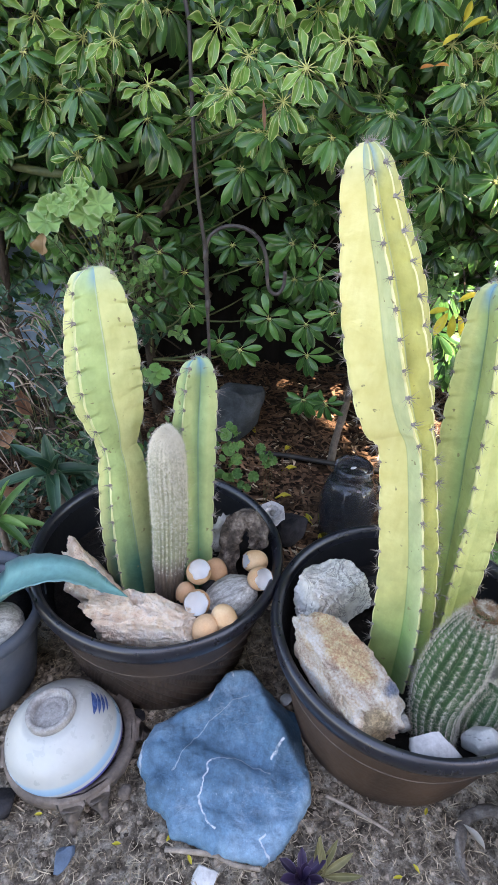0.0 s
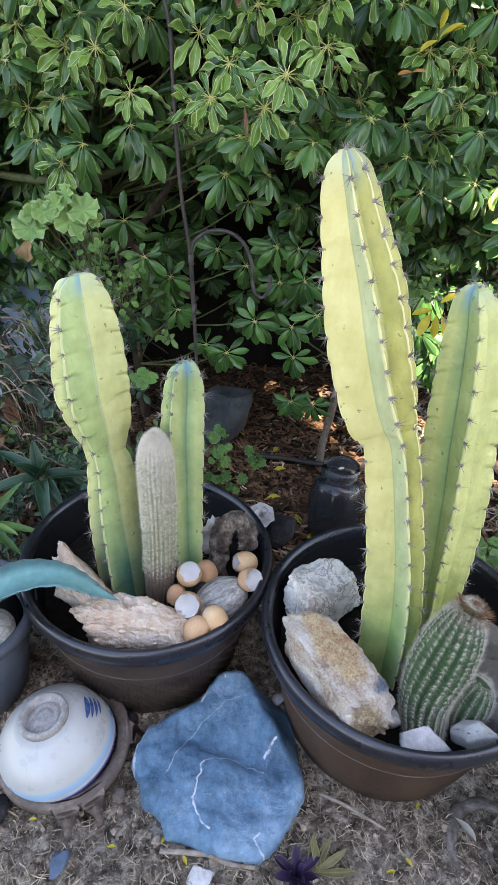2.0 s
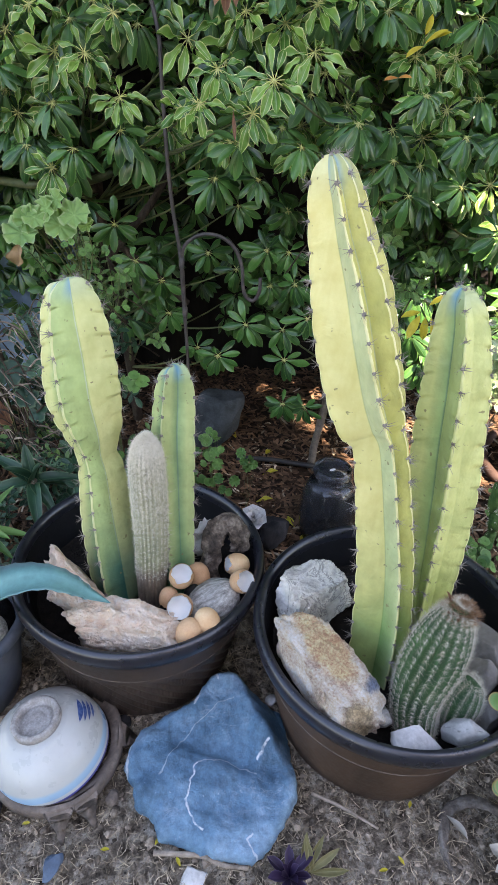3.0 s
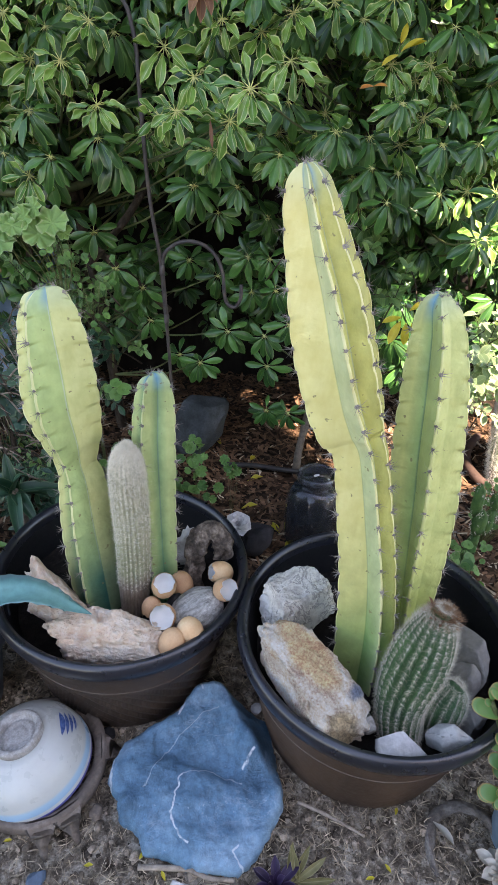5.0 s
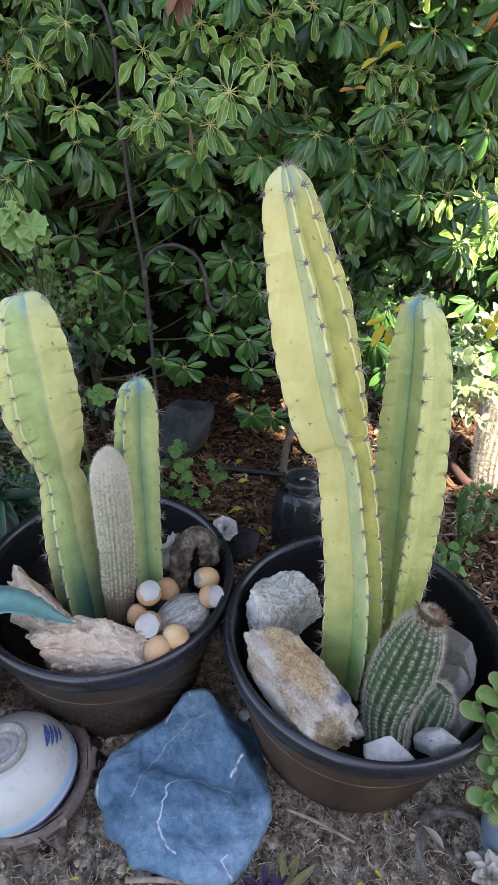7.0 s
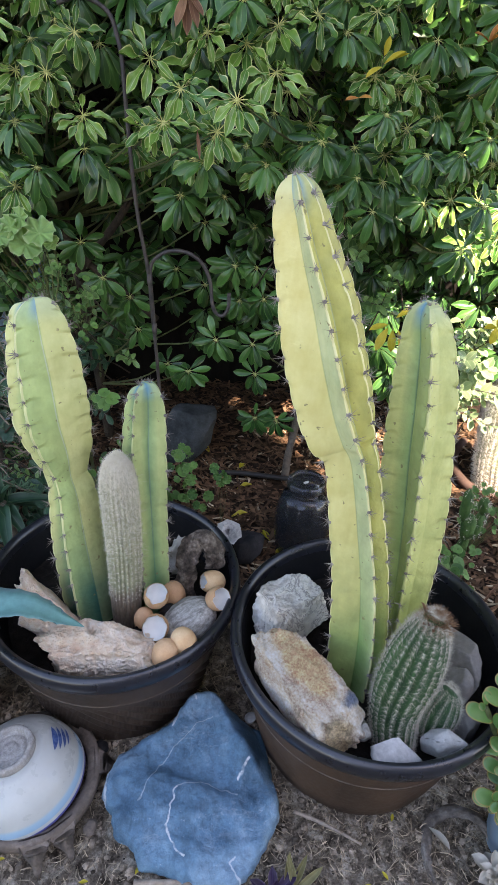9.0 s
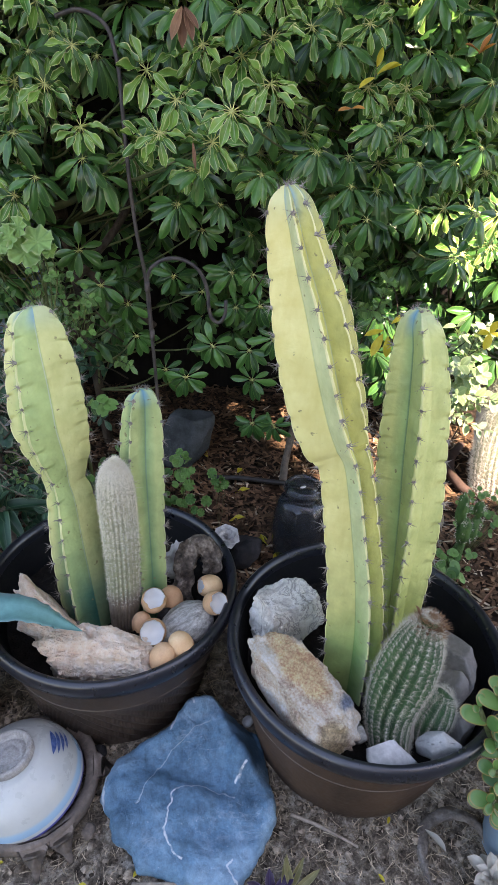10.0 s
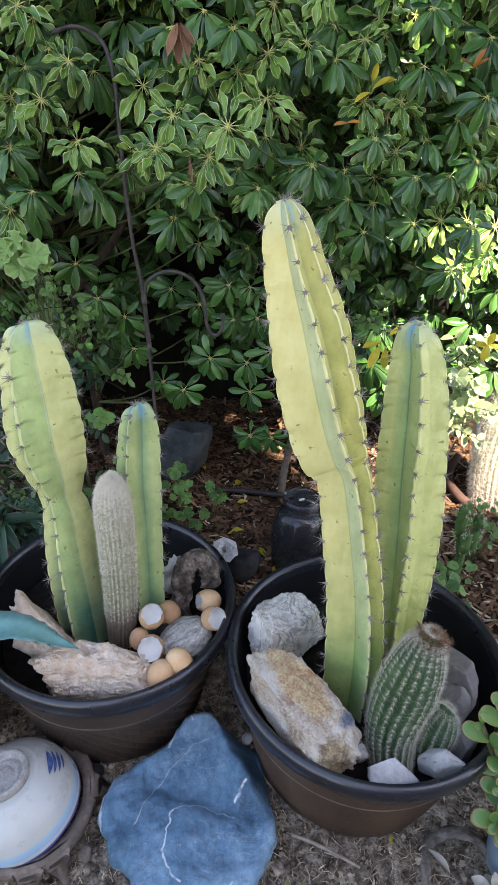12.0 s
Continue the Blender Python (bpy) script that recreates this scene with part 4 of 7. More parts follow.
spiny_cactus("barrel_cactus", [(0.309, 0.476, 0.165, 0.028), (0.306, 0.488, 0.188, 0.032), (0.305, 0.502, 0.22, 0.036), (0.311, 0.513, 0.257, 0.0405), (0.322, 0.522, 0.295, 0.043), (0.333, 0.531, 0.332, 0.0395), (0.341, 0.539, 0.361, 0.0305), (0.346, 0.544, 0.376, 0.02), (0.348, 0.545, 0.382, 0.007)],
             19, 0.3, 36, 14, 0.0105, SKIN_BARREL, PALE_SPINE, "leaning green barrel cactus with white needle stars and a dry crown", "cactus", 12, 0.65, "barrel cacti", wide=0.00025)
spiny_cactus("barrel_cactus", [(0.366, 0.49, 0.175, 0.018), (0.37, 0.495, 0.2, 0.027), (0.376, 0.502, 0.228, 0.03), (0.385, 0.508, 0.252, 0.022), (0.389, 0.51, 0.26, 0.005)],
             15, 0.26, 22, 10, 0.0095, SKIN_BARREL, PALE_SPINE, "small round green barrel cactus offset with brown-tinged needles", "cactus", 13, 0.7, "barrel cacti", wide=0.00024)

# dry flower remains on the barrel's crown
rng = random.Random(5)
crown = thing("dry_flower", 0.346, 0.542, 0.382, "withered brown flower remains on the cactus crown", "flower")
for k in range(34):
    a = rng.uniform(0, 6.28)
    d = Vector((math.cos(a) * 0.7, math.sin(a) * 0.7, rng.uniform(0.3, 1.0)))
    part("petal", leaf_mesh("petal", BROWN_LEAF, length=rng.uniform(0.007, 0.015), width=0.005, fold=0.5, droop=rng.uniform(-0.3, 0.5), wave=0.1, nx=5, seed=k), BROWN_LEAF, crown,
         m=aim(Vector((math.cos(a), math.sin(a), 0)) * rng.uniform(0, 0.02), d, (0, 0, 1)))
pieces = []
for k in range(700):
    a, q = rng.uniform(0, 6.28), rng.uniform(0.0, 1.0) ** 0.6
    p = Vector((math.cos(a) * 0.026 * q + 0.002, math.sin(a) * 0.026 * q, 0.008 - 0.016 * q * q))
    pieces.append(needle(p, Vector((math.cos(a) * q + rng.gauss(0, 0.3), math.sin(a) * q + rng.gauss(0, 0.3), 1.2 - q * 0.6)).normalized(), rng.uniform(0.006, 0.013), 0.0004))
v, f, _ = join_data(pieces)
tagged(part("brown_needles", mesh_of("brown_needles", v, f), RUST_SPINE, crown, "rusty brown crown needles", smooth=False), kind="stuff")

# ---- stones in the planters ----
stone("tan_rock", -0.155, 0.612, 0.222, (0.118, 0.052, 0.064), 17, TAN_ROCK, "rough tan sandstone lump lying in a planter", (4, 6, -5), "tan rocks", "rock", rough=0.1, planes=18, sub=6, cut=(0.58, 0.85), chip=0.22, strata=(-0.5, 0.6, 1, 3.2, 0.04))
stone("tan_rock", -0.264, 0.692, 0.236, (0.082, 0.046, 0.07), 8, TAN_ROCK, "pointed tan stone leaning inside a planter rim", (20, 25, -30), "tan rocks", "rock", rough=0.1, planes=12, sub=6, chip=0.18, strata=(0.3, 0.2, 1, 3.0, 0.03))
stone("grey_pebble", -0.016, 0.683, 0.217, (0.052, 0.04, 0.036), 21, PEBBLE, "smooth oval grey stone in a planter", (0, -14, 30), planes=0, rough=0.04)
stone("white_coral_stone", -0.04, 0.828, 0.23, (0.03, 0.022, 0.05), 31, WHITE_ROCK, "rough bluish-white coral-like stone", (0, 10, 0), rough=0.22, planes=4)
stone("dark_pebble", -0.052, 0.7, 0.215, (0.018, 0.016, 0.02), 33, DARK_STONE, "small slate-grey stone between eggshells", (0, 0, 30), planes=4)
stone("veined_rock", 0.166, 0.688, 0.244, (0.068, 0.058, 0.066), 46, GREY_ROCK, "grey-white marbled rock with dark veins", (0, 0, 20), "", "rock", rough=0.08, planes=5, sub=6, cut=(0.75, 0.92), chip=0.045, faces=((0.05, -0.1, 1, 0.6), (1, 0.1, 0.15, 0.66), (-1, -0.1, 0.1, 0.68), (0.1, -1, 0.3, 0.62), (0.6, -0.7, 0.4, 0.74)))
stone("ochre_rock", 0.17, 0.526, 0.25, (0.055, 0.112, 0.056), 57, OCHRE_ROCK, "long pale rock stained with ochre, leaning on a rim", (16, -6, 37), "", "rock", rough=0.08, planes=14, sub=6, cut=(0.72, 0.95), chip=0.12, strata=(1, 0.35, 0.2, 3.0, 0.06), faces=((0.1, 0, 1, 0.5), (-0.3, 0.1, -1, 0.6), (1, 0.1, 0.1, 0.66), (-1, 0.15, 0.2, 0.66), (0.25, 1, 0.1, 0.82), (-0.3, -1, 0.2, 0.84)))
stone("white_rock", 0.3, 0.446, 0.2, (0.044, 0.024, 0.028), 64, WHITE_ROCK, "white quartz chunk at the planter's edge", (0, -12, 10), "white stones", rough=0.05, planes=16, sub=4, cut=(0.35, 0.62))
stone("white_rock", 0.366, 0.458, 0.205, (0.032, 0.022, 0.04), 67, PALE_STONE, "angular pale grey stone at the planter's edge", (10, 18, 0), "white stones", rough=0.05, planes=16, sub=4, cut=(0.35, 0.62))
stone("grey_rock", 0.432, 0.6, 0.215, (0.026, 0.08, 0.05), 72, BROWN_STONE, "flat grey stone behind the barrel cactus", (0, 35, 15), "grey stones", planes=7)
stone("grey_rock", 0.416, 0.545, 0.212, (0.035, 0.026, 0.042), 75, BROWN_STONE, "smooth grey stone behind the barrel cactus", (0, 10, 15), "grey stones", planes=2, rough=0.05)
stone("grey_rock", 0.415, 0.485, 0.197, (0.03, 0.024, 0.03), 77, BROWN_STONE, "rounded brownish stone beside the small barrel cactus", (0, 10, 15), "grey stones", planes=5)
stone("grey_rock", 0.252, 0.74, 0.2, (0.05, 0.035, 0.04), 79, DARK_STONE, "dark stone in shadow behind the tall cactus", (0, 10, 15), "grey stones", planes=7)
stone("grey_rock", 0.325, 0.56, 0.215, (0.022, 0.02, 0.05), 80, BROWN_STONE, "upright pale stone between the cacti", (10, 10, 0), "grey stones", planes=6)
stone("pale_pebble", 0.252, 0.485, 0.2, (0.018, 0.016, 0.018), 81, PEBBLE, "small grey pebble beside the ochre rock", planes=4)
stone("brown_pebble", 0.112, 0.575, 0.235, (0.02, 0.018, 0.024), 82, TAN_ROCK, "rounded brown pebble under the ochre rock", planes=1, rough=0.05)

arch = thing("lava_stone", -0.003, 0.805, 0.18, "dark brown hooked piece of lava stone", "stone")
part("stone", tube("stone", [(-0.024, -0.03, 0), (-0.022, -0.02, 0.05), (-0.016, -0.005, 0.092), (0.0, 0.006, 0.114), (0.02, 0.006, 0.106), (0.031, 0.0, 0.08), (0.031, -0.002, 0.058)], 0.0185, 30, 90, 0.55), LAVA, arch)


def eggshell(x, y, z, cut, turn, label, size=1.0, seed=0):
    """A brown shell broken off at a ragged edge, white inside. cut: how much of its length is left."""
    ob = thing("eggshell", x, y, z, label, "eggshell", "broken eggshells in the planter")
    ob.rotation_euler = [radians(a) for a in turn]
    rng = random.Random(seed)
    n, rings = 28, 12
    for which, off, mat in (("shell", 0.0, EGG), ("lining", 0.0009, EGG_IN)):
        verts, faces = [(0, 0, (-0.0265 + off) * size)], []
        for k in range(1, rings + 1):
            for i in range(n):
                a = 2 * math.pi * i / n
                rag = 0.07 * noise.noise((math.cos(a) * 2.2 + seed, math.sin(a) * 2.2, 0)) + 0.05 * noise.noise((math.cos(a) * 5 + seed, math.sin(a) * 5, 2)) + 0.02 * noise.noise((math.cos(a) * 14 + seed, math.sin(a) * 14, 5))
                u = (cut + rag) * k / rings
                u = min(u, 0.985)
                th = math.pi * u
                rr = (0.0212 - off) * math.sin(th) * (1 - 0.08 * math.cos(th) * -1) * size
                verts.append((rr * math.cos(a), rr * math.sin(a), -(0.0265 - off) * math.cos(th) * size))
        faces += [(0, 1 + (i + 1) % n, 1 + i) for i in range(n)]
        for k in range(rings - 1):
            for i in range(n):
                a, b = 1 + k * n + i, 1 + k * n + (i + 1) % n
                faces.append((a, b, b + n, a + n))
        if which == "lining":
            faces = [f[::-1] for f in faces]
        part(which, mesh_of(which, verts, faces), mat, ob, "white inner lining" if which == "lining" else "")
    return ob


eggshell(-0.072, 0.692, 0.27, 0.66, (24, 8, 0), "broken brown eggshell open upwards, white inside", 1.02, seed=1)
eggshell(-0.07, 0.64, 0.25, 0.6, (48, -4, 0), "broken brown eggshell tipped open, white inside", 1.06, seed=2)
eggshell(-0.052, 0.597, 0.238, 0.72, (160, 20, 0), "brown eggshell lying dome upwards", seed=3)
eggshell(-0.021, 0.616, 0.243, 0.72, (150, -20, 30), "cracked brown eggshell lying dome upwards", seed=4)
eggshell(0.024, 0.757, 0.236, 0.74, (15, -72, 0), "brown eggshell lying on its side, open end in shade", seed=5)
eggshell(0.036, 0.697, 0.256, 0.62, (34, 44, 0), "broken brown eggshell open sideways, white inside", seed=6)
eggshell(-0.094, 0.677, 0.228, 0.7, (150, 10, 0), "brown eggshell tucked beneath another", 0.8, seed=7)
eggshell(-0.045, 0.738, 0.222, 0.7, (150, -30, 0), "brown eggshell half hidden behind others", seed=8)


# ---- on the ground in front ----
def slab_stone():
    """A flat blue stone with a lobed outline, a ridge and a worn thick edge."""
    corners = [(-0.009, 0.647), (-0.03, 0.622), (-0.044, 0.597), (-0.09, 0.572), (-0.13, 0.55), (-0.15, 0.515), (-0.153, 0.484), (-0.133, 0.454), (-0.126, 0.429), (-0.092, 0.41), (-0.083, 0.383),
               (-0.022, 0.366), (0.029, 0.356), (0.064, 0.355), (0.092, 0.371), (0.137, 0.44), (0.138, 0.475), (0.131, 0.54), (0.12, 0.598), (0.07, 0.628), (0.033, 0.647)]
    cx, cy = 0.0, 0.495
    n, rings = 160, 40
    pol = sorted((math.atan2(y - cy, x - cx), math.hypot(x - cx, y - cy)) for x, y in corners)
    pol = [(pol[-1][0] - 2 * math.pi, pol[-1][1])] + pol + [(pol[0][0] + 2 * math.pi, pol[0][1])]
    verts, faces = [], []
    for q in range(rings + 3):
        for i in range(n):
            a = -math.pi + 2 * math.pi * i / n
            j = max(k for k in range(len(pol) - 1) if pol[k][0] <= a)
            u = (a - pol[j][0]) / (pol[j + 1][0] - pol[j][0])
            r0, r1, gap = pol[j][1], pol[j + 1][1], pol[j + 1][0] - pol[j][0]
            r = r0 * r1 * math.sin(gap) / (r0 * math.sin(u * gap) + r1 * math.sin((1 - u) * gap))
            r *= 1 + 0.03 * noise.noise((math.cos(a) * 4, math.sin(a) * 4, 0)) + 0.03 * noise.noise((math.cos(a) * 13, math.sin(a) * 13, 4))
            s = min(q / rings, 1.0)
            edge = math.sqrt(max(0.0, 1 - max(0.0, (s - 0.86) / 0.14) ** 2))
            x, y = r * s * math.cos(a), r * s * math.sin(a)
            z = 0.044 + 0.026 * min(max((y + 0.02) / 0.16, -1.0), 1.0) + 0.009 * noise.noise((x * 9, y * 9, 2)) + 0.009 * (0.4 - abs(noise.noise((x * 13, y * 22, 9)))) + 0.005 * noise.noise((x * 34, y * 34, 6)) + 0.002 * noise.noise((x * 90, y * 90, 1))
            dip = y - 0.02 + 0.25 * x + 0.02 * noise.noise((x * 12, y * 12, 5))
            z -= 0.014 * math.exp(-(dip / 0.022) ** 2) * (1.0 if -0.08 < x < 0.13 else 0.5)
            past = (x - 0.02) * 0.856 + (y - 0.155) * 0.518 + 0.008 * noise.noise((x * 20, y * 20, 8))
            z += 0.012 * math.exp(-(past / 0.025) ** 2) - 1.15 * max(0.0, past)
            z = max(z, 0.012) * (0.45 + 0.55 * edge)
            if q > rings:
                k = q - rings
                x, y, z = x * (1 - 0.04 * k), y * (1 - 0.04 * k), z - 0.022 * k
            verts.append((x, y, z))
    for q in range(rings + 2):
        for i in range(n):
            faces.append((q * n + i, q * n + (i + 1) % n, (q + 1) * n + (i + 1) % n, (q + 1) * n + i))
    ob = part("slate_stone", mesh_of("slate_stone", verts, faces), SLATE, None, "large flat blue slate stone with pale veins", m=pose(cx, cy, 0))
    tagged(ob, category="stone")


slab_stone()


def upturned_bowl():
    ob = thing("bowl", -0.281, 0.516, 0.026, "upside-down blue and white glazed bowl on a clay stand", "bowl")
    ob.rotation_euler = (radians(0), radians(-9), 0)
    ob.scale = (0.965, 0.965, 0.965)
    outer = [(0.1015, 0.0), (0.101, 0.006), (0.0995, 0.016), (0.095, 0.032), (0.088, 0.05), (0.074, 0.067), (0.058, 0.079), (0.045, 0.0845), (0.0, 0.0855)]
    inner = [(0.0, 0.081), (0.055, 0.074), (0.083, 0.047), (0.097, 0.008), (0.099, 0.0)]
    prof = [(0.0035 + r if r == 0.0 else r, z) for r, z in outer]
    fine = [tuple(p) for p in smooth_path(prof, 40)]
    part("shell", lathe("shell", fine, 96, attr=[p[1] / 0.0855 for p in fine]), GLAZE, ob)
    part("inside", lathe("inside", inner, 64), UNGLAZED, ob)
    foot = [(0.036, 0.080), (0.0415, 0.083), (0.041, 0.096), (0.039, 0.0985), (0.0335, 0.0985), (0.0315, 0.095), (0.030, 0.0865), (0.028, 0.0862), (0.0262, 0.0885), (0.0185, 0.089), (0.0165, 0.0878), (0.0145, 0.0895), (0.007, 0.0895), (0.0055, 0.0882), (0.002, 0.0895)]
    part("foot", lathe("foot", foot, 64), UNGLAZED, ob, "unglazed grey foot ring")
    # brush strokes of a leaf on the wall
    for k, (turn, ring, ln, w) in enumerate(((40, 0.069, 0.046, 0.008), (38, 0.0755, 0.044, 0.0045), (37, 0.081, 0.04, 0.004), (35, 0.086, 0.032, 0.003))):
        v, f, a = leaf_data(ln, w, 0.0, 0.0, 0.0, 1.0, 0.5, 9, k)
        out = []
        for x, y, z in v:
            s0 = ring + y
            zz = np.interp(s0, [0.045, 0.058, 0.074, 0.088, 0.097], [0.0845, 0.079, 0.067, 0.05, 0.032])
            t = radians(turn) - x / s0
            out.append(((s0 + 0.0012) * math.cos(t), (s0 + 0.0012) * math.sin(t), zz + 0.0014))
        part("brush_stroke", mesh_of("brush_stroke", out, f, {"across": a}), COBALT, ob, "blue painted leaf stroke")
    stand = thing("clay_stand", -0.271, 0.52, 0, "weathered brown clay ring stand with short feet", "stand")
    ring = [(0.088, 0.012), (0.104, 0.01), (0.111, 0.016), (0.111, 0.034), (0.105, 0.038), (0.09, 0.03)]
    part("ring", lathe("ring", ring, 72, wobble=0.02, closed=True), CLAY, stand)
    for a in (-74, -53, 10, 130, 200):
        bm = bmesh.new()
        rows = []
        for r, z, w in ((0.106, 0.034, 0.05), (0.117, 0.026, 0.034), (0.126, 0.017, 0.018), (0.136, 0.007, 0.011), (0.142, -0.004, 0.006)):
            rows.append([bm.verts.new((r + d, s * w * 0.5, z - d * 0.8)) for s, d in ((-1, 0.004), (1, 0.004), (1, -0.006), (-1, -0.006))])
        for r0, r1 in zip(rows, rows[1:]):
            for i in range(4):
                bm.faces.new((r0[i], r0[(i + 1) % 4], r1[(i + 1) % 4], r1[i]))
        bm.faces.new(rows[0][::-1])
        bm.faces.new(rows[-1])
        bmesh.ops.recalc_face_normals(bm, faces=bm.faces[:])
        bmesh.ops.bevel(bm, geom=bm.edges[:], offset=0.0012, segments=2, affect="EDGES")
        part("foot", bm, CLAY, stand, m=pose(0, 0, 0, 0, 0, a))


upturned_bowl()

stone("blue_stone", -0.238, 0.352, 0.008, (0.018, 0.026, 0.018), 91, BLUE_PEBBLE, "small smooth blue-grey stone on the soil", (0, 0, -10), planes=12, sub=4, cut=(0.4, 0.7))
stone("white_pebble", -0.026, 0.338, 0.004, (0.024, 0.02, 0.012), 93, WHITE_ROCK, "flat white stone on the soil", planes=14, sub=4, cut=(0.4, 0.7))
stone("dark_stone", -0.172, 0.575, 0.006, (0.016, 0.014, 0.012), 94, DARK_STONE, "small dark stone below a planter", planes=5, sub=3)
stone("dark_stone", -0.36, 0.42, 0.008, (0.03, 0.025, 0.02), 95, DARK_STONE, "dark rounded stone beside the clay stand", planes=3, sub=3)
stone("dark_stone", -0.165, 0.447, 0.004, (0.012, 0.012, 0.016), 96, CLAY, "small brown brick-like fragment", planes=7, sub=3)
stone("pebble", 0.104, 0.628, 0.004, (0.014, 0.012, 0.01), 97, WHITE_ROCK, "whitish pebble between the planters", planes=4, sub=3)

for pts, r, label in (([(0.165, 0.462, 0.006), (0.21, 0.44, 0.01), (0.268, 0.41, 0.006)], 0.0035, "bleached straight stick on the soil"),
                      ([(-0.088, 0.37, 0.006), (-0.02, 0.366, 0.01), (0.02, 0.355, 0.007), (0.058, 0.352, 0.006)], 0.0045, "pale peeled stick in front of the blue stone")):
    ob = thing("stick", *pts[0], label, "stick", "sticks on the soil")
    part("wood", tube("wood", [(p[0] - pts[0][0], p[1] - pts[0][1], p[2] - pts[0][2]) for p in pts], r, 7, 18, 0.3, 0.7), TWIG, ob)

ring = thing("root", 0.428, 0.396, -0.006, "grey curved root ring half buried in soil", "root")
part("wood", tube("wood", [(-0.052, -0.06, -0.012), (-0.058, -0.01, 0.004), (-0.044, 0.036, 0.008), (-0.006, 0.056, 0.014), (0.036, 0.045, 0.02), (0.056, 0.008, 0.02), (0.05, -0.035, 0.008), (0.02, -0.07, -0.014)], 0.0085, 14, 70, 0.5), GREY_HOSE, ring)

petal = thing("fallen_petal", 0.392, 0.412, 0.006, "curled creamy white fallen petal on the soil", "petal")
part("blade", leaf_mesh("blade", PALE_LEAF, length=0.042, width=0.014, fold=0.5, droop=-0.2, seed=1), PALE_LEAF, petal, m=aim((-0.008, 0.018, 0.004), (0.5, -0.9, 0.05), (0.2, 0, 1)))


def rosette(name, x, y, z, label, rings, material, length, width, seed, category="succulent"):
    """A ground rosette: rings of (number, lift in degrees, scale)."""
    ob = thing(name, x, y, z, label, category)
    rng = random.Random(seed)
    meshes = [leaf_mesh("leaf", material, length=length, width=width, fold=0.35, droop=d, point=0.8, widest=0.62, seed=k) for k, d in enumerate((0.1, 0.3, -0.15))]
    for n, lift, size in rings:
        for i in range(n):
            a = 2 * math.pi * (i + rng.uniform(-0.2, 0.2)) / n + n
            e = radians(lift + rng.uniform(-10, 10))
            d = Vector((math.cos(a) * math.cos(e), math.sin(a) * math.cos(e), math.sin(e)))
            part("leaf", meshes[rng.randrange(3)], material, ob, m=aim((0, 0, 0.004), d, (0, 0, 1), size * rng.uniform(0.85, 1.1)))
    return ob


rosette("purple_succulent", 0.12, 0.342, 0.0, "dark purple fleshy rosette at the bed's edge", ((7, 35, 1.0), (5, 62, 0.8)), PURPLE, 0.05, 0.017, 3)
dry = thing("dry_plant", 0.14, 0.35, 0.0, "tuft of dry olive-beige pointed leaves", "plant")
for k, (dx, dy, dz) in enumerate(((0.1, 0.55, 0.9), (0.45, 0.5, 0.7), (0.8, 0.35, 0.45), (0.9, -0.1, 0.4), (-0.2, 0.4, 0.8))):
    part("leaf", leaf_mesh("leaf", OLIVE, length=0.062, width=0.012, fold=0.4, droop=0.15, seed=k), OLIVE, dry, m=aim((0.004 * k, 0, 0), (dx, dy, dz), (0, -0.6, 1)))
rosette("pale_succulent", 0.462, 0.352, 0.02, "pale cream and green fleshy rosette", ((8, 12, 1.0), (7, 35, 0.85), (5, 60, 0.6)), PALE_LEAF, 0.038, 0.02, 4)


# loose soil crumbs, straw and chips
def pots_clear(x, y):
    return math.hypot(x + 0.155, y - 0.764) > 0.17 and math.hypot(x - 0.293, y - 0.628) > 0.172


def crumbs():
    rng = random.Random(77)
    base = []
    for s in range(4):
        bm = rock("c", (1, 1, 0.7), s + 300, planes=5, rough=0.2, sub=1)
        bm.verts.index_update()
        base.append(([v.co.copy() for v in bm.verts], [tuple(v.index for v in f.verts) for f in bm.faces]))
        bm.free()
    pieces = []
    for _ in range(17000):
        x, y = rng.uniform(-0.55, 0.62), rng.uniform(0.2, 0.95)
        if not pots_clear(x, y):
            continue
        size = min(0.0013 * rng.paretovariate(1.9), 0.0075)
        v, f = base[rng.randrange(4)]
        m = pose(x, y, ground_height(x, y) + size * 0.2, rng.uniform(0, 40), rng.uniform(0, 40), rng.uniform(0, 360)) @ Matrix.Diagonal((size, size * rng.uniform(0.6, 1.2), size, 1))
        pieces.append(([m @ p for p in v], f, [0] * len(v)))
    v, f, _ = join_data(pieces)
    tagged(part("soil_crumbs", mesh_of("soil_crumbs", v, f), CLOD, None, "loose grey-brown soil crumbs and grit", smooth=False), category="soil", kind="stuff")


def sliver(x, y, z, turn, lift, ln, w, bend):
    d = Vector((math.cos(turn) * math.cos(lift), math.sin(turn) * math.cos(lift), math.sin(lift)))
    s = Vector((-math.sin(turn), math.cos(turn), 0.0)) * w
    p = Vector((x, y, z))
    u = Vector((0, 0, 1)) * bend * ln
    mid = p + d * ln * 0.5 + u + s * 0.3 + s.normalized() * bend * ln * 1.6
    return [p + s * 0.6, p - s * 0.6, mid + s, mid - s, p + d * ln + s * 0.3, p + d * ln - s * 0.3, mid - Vector((0, 0, w * 0.7))], [(0, 1, 3, 2), (2, 3, 5, 4), (1, 0, 6), (4, 5, 6)], [0] * 7


